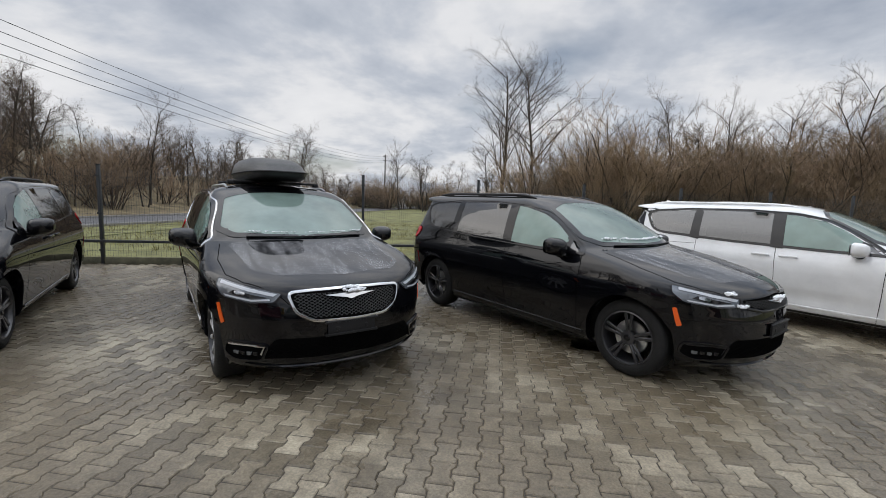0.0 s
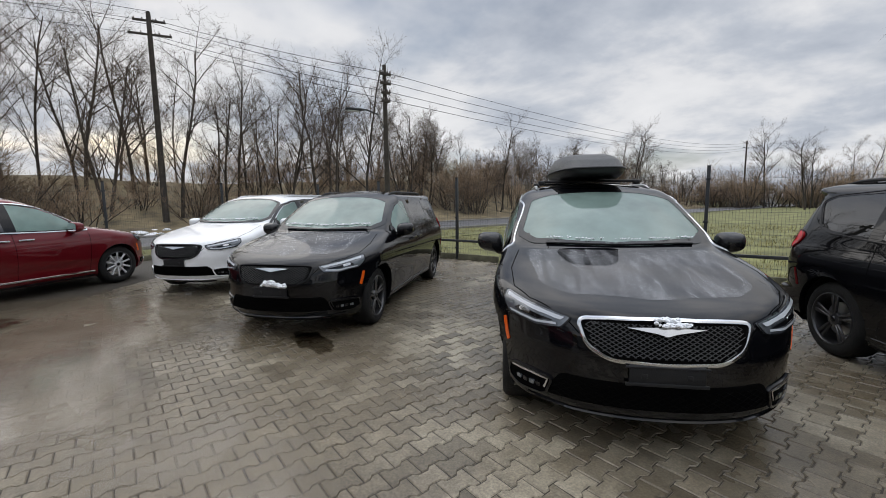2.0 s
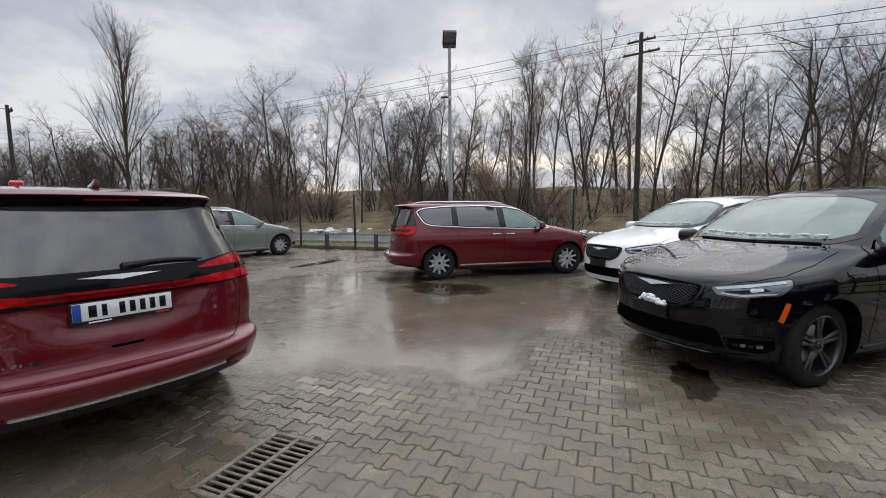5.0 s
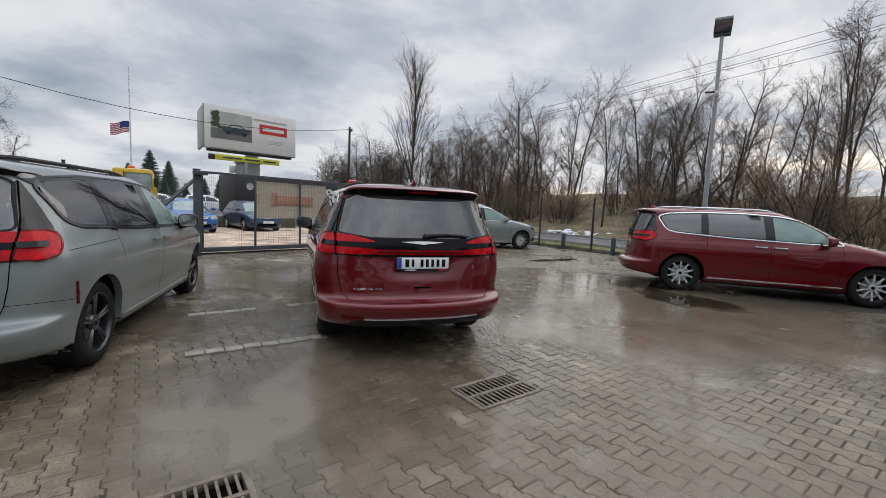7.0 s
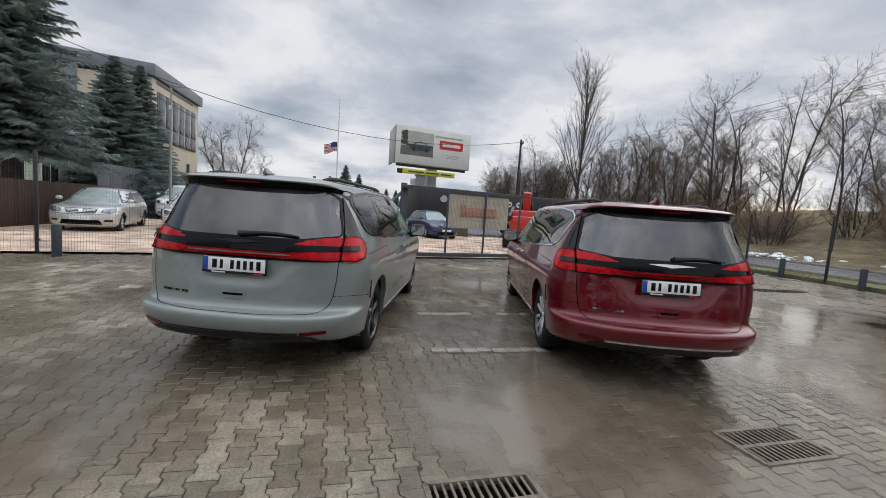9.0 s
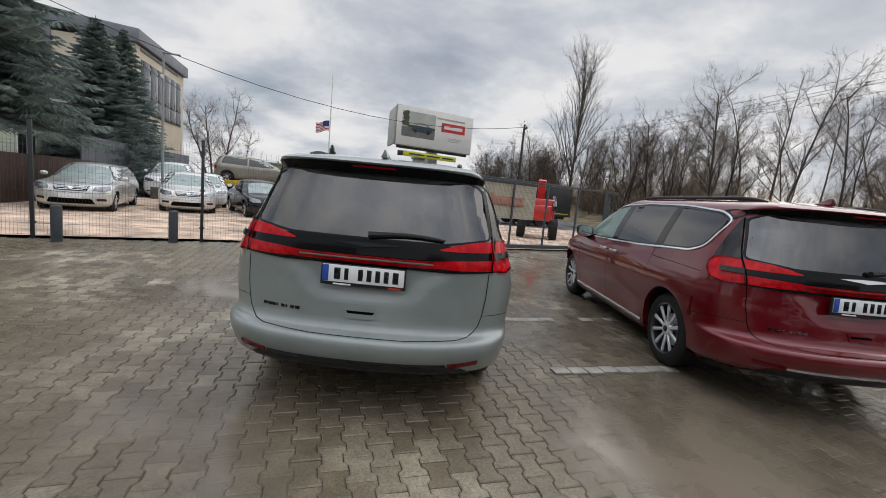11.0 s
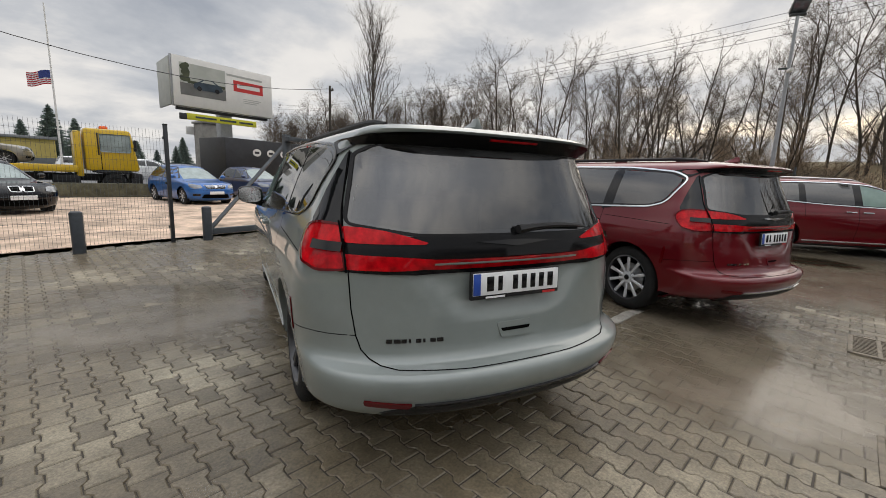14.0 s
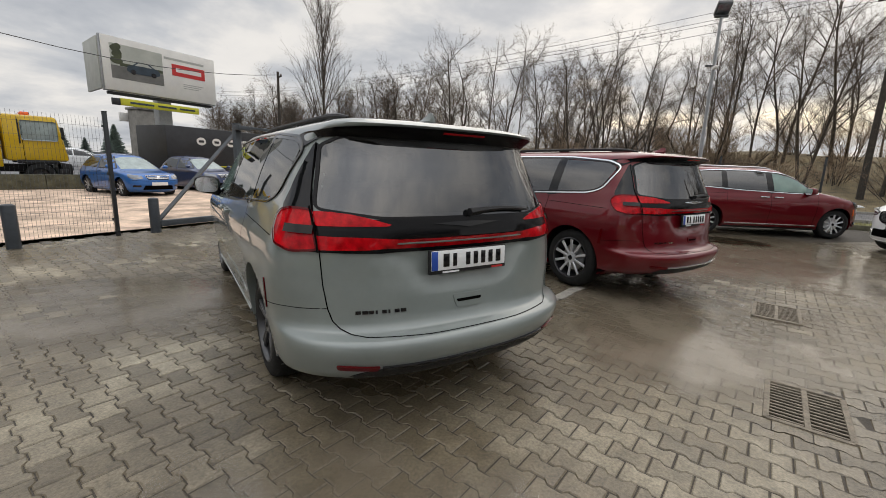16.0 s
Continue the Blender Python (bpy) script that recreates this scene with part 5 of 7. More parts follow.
    part("bumper_gap", ribbon("front", [(-w * 0.9, hz - 0.10), (-w * 0.45, hz - 0.12), (w * 0.45, hz - 0.12), (w * 0.9, hz - 0.10)], 0.008, 0.003), "seam", car)
    part("badge", patch("front", rounded([(-0.05, hz + 0.04), (0.05, hz + 0.04), (0.05, hz - 0.03), (-0.05, hz - 0.03)], 0.03), 0.012, 0.04, 0.006), "chrome", car)
    part("lower_intake", patch("front", rounded([(-w * 0.5, 0.42), (w * 0.5, 0.42), (w * 0.58, 0.27), (-w * 0.58, 0.27)], 0.04), 0.006, 0.06), "seam", car)
    hit, nn = throw("front", 0, 0.48)
    part("front_plate", box((hit.x + 0.01, 0, 0.47), (0.015, 0.52, 0.11), 0.003), "plate_white", car)
    NOW["bvh"] = SHELL_BVH
    return car

SPOT = {
    "A": (-2.506, 5.072, -47.8),
    "B": (1.102, 5.870, -46.6),
    "C": (4.900, 7.200, -45.0),
    "D": (-6.200, 4.090, -50.1),
    "E": (-9.655, 3.553, -51.0),
    "F": (-10.253, -0.846, 124.3),
    "G": (-2.644, -3.409, -107.0),
    "H": (1.014, -3.993, -108.5),
    "I": (-10.700, -10.450, 160.0),
}
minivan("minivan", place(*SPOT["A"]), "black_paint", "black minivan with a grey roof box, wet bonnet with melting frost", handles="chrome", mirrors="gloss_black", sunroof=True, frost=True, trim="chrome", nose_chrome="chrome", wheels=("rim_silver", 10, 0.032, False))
# on the B and D bonnets the film stands in for mirrored sky
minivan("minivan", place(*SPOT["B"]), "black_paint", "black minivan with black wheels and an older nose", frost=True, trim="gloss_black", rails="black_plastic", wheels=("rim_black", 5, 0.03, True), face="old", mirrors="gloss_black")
minivan("minivan", place(*SPOT["C"]), "white_paint", "white minivan with dark tinted side windows", trim="gloss_black", rails="white_paint", wheels=("rim_black", 5, 0.03, True))
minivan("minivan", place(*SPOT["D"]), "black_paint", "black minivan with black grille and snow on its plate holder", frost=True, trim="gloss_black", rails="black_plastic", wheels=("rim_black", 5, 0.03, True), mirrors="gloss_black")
minivan("minivan", place(*SPOT["E"]), "white_paint", "white minivan with a black grille parked beside a black one", trim="gloss_black", rails="rail_metal", wheels=("rim_black", 5, 0.03, True))
minivan("minivan", place(*SPOT["F"]), "red_paint", "dark red minivan with bright window trim beside a puddle", wheels=("rim_silver", 10, 0.032, False), handles="chrome", mirrors="red_paint")
minivan("minivan", place(*SPOT["G"]), "red_paint", "dark red minivan with chrome bumper strip and number plate", wheels=("rim_silver", 10, 0.032, False), handles="chrome", mirrors="gloss_black", rails="black_plastic")
minivan("minivan", place(*SPOT["H"]), "green_grey_paint", "grey-green minivan with black wheels and dark tailgate strip", trim="gloss_black", rails="black_plastic", wheels=("rim_grey", 5, 0.022, True), mirrors="gloss_black", rear_badge="gloss_black")
minivan("minivan", place(*SPOT["I"]), "green_grey_paint", "grey-green minivan with bright trim near the gate", wheels=("rim_silver", 10, 0.032, False), rails="rail_metal")


# ---- paving ----
LOT = [(-14.4, -13.0), (-7.7, -11.45), (-1.0, -10.08), (0.95, -9.68), (4.4, -9.08), (7.0, -8.46), (14.0, -6.9), (14.0, 14.7), (-13.7, 6.25)]
def fall(x, y):
    """The paving falls gently to the line of drains."""
    return -(0.035 + 0.055 * math.exp(-((x - 0.3) / 1.4) ** 2)) * math.exp(-(y / 1.5) ** 2)


DRAINS = [(-2.08, -0.09, 0.64, 0.40), (0.17, 0.08, 0.64, 0.42)]


def film_sheet(dz):
    """The lot's outline with the drains left open."""
    pts = list(LOT)
    edges = [(i, (i + 1) % len(LOT)) for i in range(len(LOT))]
    rects = []
    for a, b, w, h in DRAINS:
        q = [(a - w / 2, b - h / 2), (a + w / 2, b - h / 2), (a + w / 2, b + h / 2), (a - w / 2, b + h / 2)]
        edges += [(len(pts) + i, len(pts) + (i + 1) % 4) for i in range(4)]
        pts += q
        rects.append(q)
    for i in range(-28, 29):
        for j in range(-12, 13):
            p = (i * 0.3, j * 0.3)
            if not any(abs(p[0] - a) < w / 2 + 0.02 and abs(p[1] - b) < h / 2 + 0.02 for a, b, w, h in DRAINS):
                pts.append(p)
    vert, _, tris, *_ = delaunay_2d_cdt([Vector(p) for p in pts], edges, [], 0, 1e-5)
    bm = bmesh.new()
    vs = [bm.verts.new((p[0], p[1], fall(p[0], p[1]) + dz)) for p in vert]
    for t in tris:
        cx, cy = sum(vert[i][0] for i in t) / 3, sum(vert[i][1] for i in t) / 3
        if inside(LOT, cx, cy) and not any(inside(q, cx, cy) for q in rects):
            bm.faces.new([vs[i] for i in t])
    bmesh.ops.recalc_face_normals(bm, faces=bm.faces[:])
    return bm


bm = film_sheet(-0.006)
pavement = thing("pavement", bm, "joint_sand", pose(0, 0, 0), "wet brownish grey concrete block paving with silt in the joints", "paving", kind="structure")
PITCH_X, PITCH_Y = 0.140, 0.200
PAVER = [(0.0795, 0.0970), (0.0795, 0.060), (0.0545, 0.036), (0.0545, -0.036), (0.0795, -0.060), (0.0795, -0.0970), (-0.0795, -0.0970), (-0.0795, -0.060), (-0.0545, -0.036), (-0.0545, 0.036), (-0.0795, 0.060), (-0.0795, 0.0970)]


def paver_cells():
    i0, i1 = int(-14.5 / PITCH_X), int(9.0 / PITCH_X)
    j0, j1 = int(-13.0 / PITCH_Y), int(10.6 / PITCH_Y)
    rng = random.Random(5)
    for i in range(i0, i1):
        for j in range(j0, j1):
            x, y = i * PITCH_X, (j + 0.5 * (i % 2)) * PITCH_Y
            if not inside(LOT, x, y):
                continue
            yield x, y, fall(x, y) + rng.gauss(0, 0.0012), rng.gauss(0, 0.006) + (fall(x + 0.05, y) - fall(x - 0.05, y)) * 10, rng.gauss(0, 0.006) + (fall(x, y + 0.05) - fall(x, y - 0.05)) * 10, rng.gauss(0, 0.006)


def cut_at_drain(x, y):
    """None: whole; otherwise the block's outline cut back to the drain's edge (empty inside it)."""
    for a, b, w, h in DRAINS:
        if abs(x - a) < w / 2 + 0.09 and abs(y - b) < h / 2 + 0.11:
            ox, oy = (abs(x - a) - w / 2) / 0.08, (abs(y - b) - h / 2) / 0.1
            poly = PAVER
            if ox > oy:
                s = 1 if x > a else -1
                lim = a + s * (w / 2 + 0.015) - x
                keep, axis = (lambda q: s * (q - lim) >= 0), 0
            else:
                s = 1 if y > b else -1
                lim = b + s * (h / 2 + 0.015) - y
                keep, axis = (lambda q: s * (q - lim) >= 0), 1
            out = []
            for p, q in zip(poly, poly[1:] + poly[:1]):
                if keep(p[axis]):
                    out.append(p)
                if keep(p[axis]) != keep(q[axis]):
                    t = (lim - p[axis]) / (q[axis] - p[axis])
                    out.append((p[0] + (q[0] - p[0]) * t, p[1] + (q[1] - p[1]) * t))
            return out
    return None


def in_stretch(x, y):
    return -0.9 < x < 1.9 and 1.75 < y < 4.75


def paver_points(x, y, dz, tx, ty, rz):
    c, s = math.cos(rz), math.sin(rz)
    top, low = [], []
    for k, (u, v) in enumerate(PAVER):
        iu, iv = u - 0.006 * (1 if u > 0 else -1), v - 0.006 * (1 if v > 0 else -1) * (1 if abs(v) > 0.09 else 0)
        top.append((x + iu * c - iv * s, y + iu * s + iv * c, dz + tx * iu + ty * iv))
        low.append((x + u * c - v * s, y + u * s + v * c, dz - 0.006 + tx * u + ty * v))
    foot = [(a, b, c - 0.03) for a, b, c in low]
    return top + low + foot


def paver_faces(o):
    out = [tuple(o + 11 - k for k in range(12))]
    for r in (0, 12):
        for k in range(12):
            q = (k + 1) % 12
            out.append((o + r + k, o + r + q, o + r + 12 + q, o + r + 12 + k))
    return out


def lay_pavers():
    verts, faces, singles = [], [], []
    for cell in paver_cells():
        cut = cut_at_drain(cell[0], cell[1])
        if cut is not None:
            if len(cut) > 2:
                o, n = len(verts), len(cut)
                verts += [(cell[0] + u, cell[1] + v, cell[2]) for u, v in cut] + [(cell[0] + u, cell[1] + v, cell[2] - 0.03) for u, v in cut]
                faces.append(tuple(o + n - 1 - k for k in range(n)))
                faces += [(o + k, o + (k + 1) % n, o + n + (k + 1) % n, o + n + k) for k in range(n)]
            continue
        if in_stretch(cell[0], cell[1]) and len(singles) < 300:
            singles.append(cell)
            continue
        faces += paver_faces(len(verts))
        verts += paver_points(*cell)
    me = bpy.data.meshes.new("paving_blocks")
    me.from_pydata(verts, [], faces)
    me.materials.append(M["paver"])
    ob = new("paving_blocks", me)
    ob.parent = pavement
    ob["kind"] = "stuff"
    shared = bpy.data.meshes.new("paving_block")
    shared.from_pydata(paver_points(0, 0, 0, 0, 0, 0), [], paver_faces(0))
    shared.materials.append(M["paver_single"])
    for x, y, dz, tx, ty, rz in singles:
        o = new("paving_block", shared)
        o.parent = pavement
        o.matrix_basis = Matrix.Translation((x, y, dz)) @ Euler((ty, -tx, rz)).to_matrix().to_4x4()


def drain(x, y, w, h):
    d = base("drain_grate", pose(x, y, fall(x, y) + 0.004), "rusty cast iron drain grate set flush in the paving", "drain grate", "drain grates")
    bm = bmesh.new()
    for a, b, sx, sy in ((0, h / 2, w, 0.035), (0, -h / 2, w, 0.035), (w / 2, 0, 0.035, h), (-w / 2, 0, 0.035, h)):
        add_box(bm, (a, b, -0.018), (sx, sy, 0.05), 0.004)
    part("frame", bm, "cast_iron", d)
    bm = box((0, 0, -0.42), (w - 0.03, h - 0.03, 0.02))
    for a, b, sx, sy in ((0, h / 2, w, 0.02), (0, -h / 2, w, 0.02), (w / 2, 0, 0.02, h), (-w / 2, 0, 0.02, h)):
        add_box(bm, (a, b, -0.24), (sx, sy, 0.38))
    part("pit", bm, "pit_mud", d)
    part("middle_bar", box((0, 0, -0.012), (w - 0.03, 0.034, 0.036), 0.004), "cast_iron", d)
    n = 13
    for k in range(1, n):
        part("bar", box((-w / 2 + w * k / n, 0, -0.006), (0.017, h - 0.03, 0.013), 0.003), "cast_iron", d)


for dd in DRAINS:
    drain(*dd)


bm = film_sheet(0.0032)
silt = new("silt_film", link_mesh("silt_film", bm, "silt", False))
silt.parent = pavement
silt["label"] = "thin wet film of brown silt over the blocks"


# ---- ground beyond ----
def sheet(name, outline, z, material, label, category="ground", step=0, rough=0.0, kind="structure"):
    bm = bmesh.new()
    f = bm.faces.new([bm.verts.new((x, y, 0)) for x, y in outline])
    bmesh.ops.triangulate(bm, faces=[f])
    return thing(name, bm, material, pose(0, 0, z), label, category, kind=kind, smooth=False)


bm = bmesh.new()
bmesh.ops.create_grid(bm, x_segments=180, y_segments=180, size=900)
for v in bm.verts:
    if abs(v.co.x) < 1 and abs(v.co.y) < 1:
        v.co.z = -1.2
thing("ground", bm, "grass", pose(0, 0, -0.10), "short yellowed winter grass with muddy spots", "ground", kind="structure")
sheet("road", [(-18.2, -200), (-24.0, -200), (-24.0, 200), (-18.2, 200)], -0.05, "asphalt", "wet grey asphalt road beyond the fence", "road")
sheet("verge", [(-14.45, -30), (-18.0, -30), (-18.0, 60), (-13.75, 6.3)], -0.07, "grass", "patchy grass verge between fence and road", "grass")
sheet("yard", [(-14.3, -13.2), (-7.7, -11.6), (-1.0, -10.25), (0.95, -9.85), (4.4, -9.25), (7.0, -8.62), (14.0, -7.1), (24.0, -5), (24.0, -45), (12.0, -45), (12.0, -22.8), (-14.3, -22.6)], 0.03, "gravel", "yard of pinkish crushed gravel behind the fence", "ground")
sheet("road_south", [(-18.2, -22.8), (24.0, -22.9), (60, -30), (60, -62), (-60, -62), (-60, -34), (-24.0, -30)], -0.045, "asphalt", "wet asphalt street behind the gravel yard", "road")

# rough grass on the meadow behind the fence and along the road
def grass_tufts():
    rng = np.random.default_rng(61)
    n = 9000
    x = rng.uniform(-14.0, 14.0, n)
    y = 8.6 + 0.06 * (x + 8) + rng.random(n) ** 1.7 * 22
    m = 2600
    x = np.concatenate([x, rng.uniform(-17.8, -14.9, m)])
    y = np.concatenate([y, rng.uniform(-14, 24, m)])
    keep = np.array([noise.noise(Vector((a * 0.35, b * 0.35, 4))) + 0.4 * noise.noise(Vector((a * 1.3, b * 1.3, 9))) > -0.12 for a, b in zip(x, y)])
    x, y = x[keep], y[keep]
    verts, faces = [], []
    for a, b in zip(x, y):
        for k in range(4):
            d = rng.uniform(0, 6.283)
            hgt = rng.uniform(0.05, 0.20)
            lean = rng.uniform(0.03, 0.14)
            px, py = a + rng.normal(0, 0.06), b + rng.normal(0, 0.06)
            wx, wy = -math.sin(d) * 0.008, math.cos(d) * 0.008
            o = len(verts)
            verts += [(px - wx, py - wy, -0.10), (px + wx, py + wy, -0.10), (px + math.cos(d) * lean, py + math.sin(d) * lean, -0.10 + hgt)]
            faces.append((o, o + 1, o + 2))
    me = bpy.data.meshes.new("grass_tufts")
    me.from_pydata(verts, [], faces)
    me.materials.append(M["dry_grass"])
    tagged(new("grass_tufts", me), "rough yellow-brown winter grass blades on the meadow", "grass", kind="stuff")


grass_tufts()

# kerb of the road, snowy strip beyond
for k, x in ((0, -18.05), (1, -24.1)):
    kb = base("kerb", pose(x, 0, 0), "weathered concrete kerb along the road", "kerb", kind="structure")
    for j in range(60):
        part("kerb_stone", box((0, -29 + j * 1.0, -0.03), (0.15, 0.985, 0.16), 0.015), "concrete", kb)


def lump_patch(bm, cx, cy, z, n, spread, size, rng, flat=0.35):
    for _ in range(n):
        t = bmesh.new()
        bmesh.ops.create_icosphere(t, subdivisions=2, radius=1)
        a = rng.uniform(0, 2 * math.pi)
        q = rng.random() ** 0.6
        s = size * rng.uniform(0.4, 1.2)
        ph = rng.uniform(0, 9)
        for v in t.verts:
            k = 1 + 0.35 * noise.noise(v.co * 2.3 + Vector((ph, ph, 0)))
            v.co = Vector((v.co.x * s * k, v.co.y * s * k, v.co.z * s * flat * k))
        bmesh.ops.translate(t, vec=(cx + spread[0] * q * math.cos(a), cy + spread[1] * q * math.sin(a), z + s * rng.uniform(-0.4, 0.9)), verts=t.verts)
        join(bm, t)
    return bm


rng = random.Random(21)
bm = bmesh.new()
for k in range(60):
    lump_patch(bm, -24.9 - rng.random() * 1.6, -30 + 40 * rng.random(), 0.05, 4, (0.5, 0.9), 0.22, rng, 0.4)
thing("snow_remnants", bm, "snow", pose(0, 0, 0), "patches of old snow lying on the road bank", "snow", kind="stuff")


# ---- bank and trees ----
def bank(name, x0, x1, y0, y1, prof, label, amp=0.5, flip_xy=False):
    bm = bmesh.new()
    nx, ny = len(prof) * 4, int(abs(y1 - y0) / 2)
    rows = []
    for j in range(ny + 1):
        y = y0 + (y1 - y0) * j / ny
        row = []
        for i in range(nx + 1):
            t = i / nx
            x = x0 + (x1 - x0) * t
            h = interp(prof, t) * (1 + 0.35 * noise.noise(Vector((x * 0.05, y * 0.06, 3)))) + amp * noise.noise(Vector((x * 0.35, y * 0.35, 0))) * min(1, t * 4)
            row.append(bm.verts.new((y, x, h) if flip_xy else (x, y, h)))
        rows.append(row)
    for a, b in zip(rows, rows[1:]):
        for i in range(nx):
            bm.faces.new((a[i], b[i], b[i + 1], a[i + 1]) if flip_xy else (a[i], a[i + 1], b[i + 1], b[i]))
    bmesh.ops.recalc_face_normals(bm, faces=bm.faces[:])
    return thing(name, bm, "scrub_soil", pose(0, 0, -0.05), label, "bank", kind="structure")


bank("bank", -24.6, -60, -120, 75, [(0, 0), (0.08, 0.45), (0.22, 1.7), (0.38, 3.3), (0.6, 3.9), (1, 2.6)], "dark overgrown earth bank behind the road")


def branch(bm, p, d, length, r, depth, rng, segs, spread, lift, kids):
    """A limb: a bent tapered tube with side limbs. segs collects the thin ends, on which twigs grow."""
    n = 7 if depth > 1 else 3
    pts, cur, dd = [p.copy()], p.copy(), d.copy()
    for i in range(n):
        bend = 0.02 if lift > 0.4 and depth == 2 else 0.10 if lift < 0.15 else 0.05
        dd = (dd + Vector((rng.gauss(0, bend), rng.gauss(0, bend), rng.gauss(0, 0.06) + lift * 0.08))).normalized()
        cur = cur + dd * length / n
        pts.append(cur.copy())
    radii = [r * (1 - 0.72 * i / n) for i in range(n + 1)]
    tube(bm, pts, radii, 7 if depth > 1 else 4, False)
    for i in range(n):
        if depth < 2 or i >= n - 2:
            segs.append((pts[i], pts[i + 1], length))
    if depth == 0:
        return
    for k in range(kids[depth]):
        t = 0.22 + 0.78 * (k + rng.random()) / kids[depth]
        i = min(n - 1, int(t * n))
        q = pts[i].lerp(pts[i + 1], t * n - i)
        ax = (pts[i + 1] - pts[i]).normalized()
        side = ax.cross(Vector((rng.gauss(0, 1), rng.gauss(0, 1), rng.gauss(0, 1)))).normalized()
        a = spread * rng.uniform(0.6, 1.25)
        nd = (ax * math.cos(a) + side * math.sin(a) + Vector((0, 0, lift))).normalized()
        branch(bm, q, nd, length * (rng.uniform(0.22, 0.44) * (1.25 - 0.65 * t) if depth == 2 else rng.uniform(0.34, 0.52) * (1.2 - 0.5 * t)), r * 0.36 * (1.1 - 0.45 * t), depth - 1, rng, segs, spread, lift, kids)


def twig_level(start, axis, length, per, rng, spread, lift, radius):
    """Twigs on many stems at once: their start, way and length, and a mesh of thin three-sided tubes."""
    n = len(start) * per
    t = rng.random((n, 1))
    s = np.repeat(start, per, 0) + np.repeat(axis, per, 0) * t
    ax = np.repeat(axis / np.maximum(np.linalg.norm(axis, axis=1, keepdims=True), 1e-6), per, 0)
    side = np.cross(ax, rng.normal(size=(n, 3)))
    side /= np.maximum(np.linalg.norm(side, axis=1, keepdims=True), 1e-6)
    ang = spread * rng.uniform(0.6, 1.3, (n, 1))
    d = ax * np.cos(ang) + side * np.sin(ang) + np.array((0, 0, lift))
    d /= np.linalg.norm(d, axis=1, keepdims=True)
    L = np.repeat(length, per)[:, None] * rng.uniform(0.5, 1.1, (n, 1))
    mid = s + d * L * 0.5 + rng.normal(size=(n, 3)) * L * 0.05
    end = s + d * L + rng.normal(size=(n, 3)) * L * 0.10 + np.array((0, 0, 0.08)) * L
    u = np.cross(d, rng.normal(size=(n, 3)))
    u /= np.maximum(np.linalg.norm(u, axis=1, keepdims=True), 1e-6)
    w = np.cross(d, u)
    rings = []
    for p, k in ((s, 1.0), (mid, 0.7), (end, 0.3)):
        for q in range(3):
            a = 2 * math.pi * q / 3
            rings.append(p + (u * math.cos(a) + w * math.sin(a)) * radius * k)
    verts = np.stack(rings, 1).reshape(-1, 3)
    base_id = np.arange(n)[:, None] * 9
    quads = []
    for r0 in (0, 3):
        for q in range(3):
            quads.append(np.concatenate([base_id + r0 + q, base_id + r0 + (q + 1) % 3, base_id + r0 + 3 + (q + 1) % 3, base_id + r0 + 3 + q], 1))
    faces = np.stack(quads, 1).reshape(-1, 4)
    return s, end - s, L[:, 0], verts, faces


def twig_mesh(segs, seed, per1, per0, len1, len0, spread, lift, r1, r0, material):
    rng2 = np.random.default_rng(seed)
    a = np.array([tuple(q[0]) for q in segs])
    b = np.array([tuple(q[1]) for q in segs])
    l = np.full(len(segs), len1)
    s1, d1, l1, v1, f1 = twig_level(a, b - a, l, per1, rng2, spread, lift, r1)
    s0, d0, l0, v0, f0 = twig_level(s1, d1, l1 * len0, per0, rng2, spread, lift, r0)
    v = np.concatenate([v1, v0])
    f = np.concatenate([f1, f0 + len(v1)])
    me = bpy.data.meshes.new("crown")
    me.vertices.add(len(v))
    me.vertices.foreach_set("co", v.astype(np.float32).ravel())
    me.loops.add(f.size)
    me.loops.foreach_set("vertex_index", f.astype(np.int32).ravel())
    me.polygons.add(len(f))
    me.polygons.foreach_set("loop_start", np.arange(0, f.size, 4, dtype=np.int32))
    me.update(calc_edges=True)
    me.materials.append(M[material])
    return me, s0 + d0


def bare_tree(name, seed, h, spread=0.75, lift=0.25, r=0.13, label="", leaves=0, stems=1, lean=0.05, kids=None, twig="twig", density=1.0, category="tree"):
    rng = random.Random(seed)
    kids = kids or {2: 15, 1: 5}
    wood, segs = bmesh.new(), []
    for s in range(stems):
        a = 2 * math.pi * s / stems + rng.random()
        off = 0.0 if stems == 1 else 0.25
        d = Vector((math.cos(a) * (lean + 0.12 * (stems > 1)), math.sin(a) * (lean + 0.12 * (stems > 1)), 1)).normalized()
        branch(wood, Vector((off * math.cos(a), off * math.sin(a), -0.3)), d, h * rng.uniform(0.86, 0.97), r * rng.uniform(0.8, 1.1), 2, rng, segs, spread, lift, kids)
    t = base(name, pose(0, 0, -200), label, category, "bare trees")
    part("trunk", wood, "bark", t)
    me, tips = twig_mesh(segs, seed, max(1, int(2 * density)), 3, h * 0.065, 0.55, spread * 1.05, lift * 0.3, 0.0075, 0.0045, twig)
    ob = new("crown", me)
    ob.parent = t
    if leaves:
        lf = bmesh.new()
        for _ in range(leaves):
            p = Vector(tips[rng.randrange(len(tips))])
            u = Vector((rng.gauss(0, 1), rng.gauss(0, 1), rng.gauss(0, 1))).normalized() * 0.05
            w = u.cross(Vector((rng.gauss(0, 1), rng.gauss(0, 1), rng.gauss(0, 1)))).normalized() * 0.03
            lf.faces.new([lf.verts.new(p + q) for q in (-u, w, u, -w)])
        part("dead_foliage", lf, "dead_leaf", t)
    return t


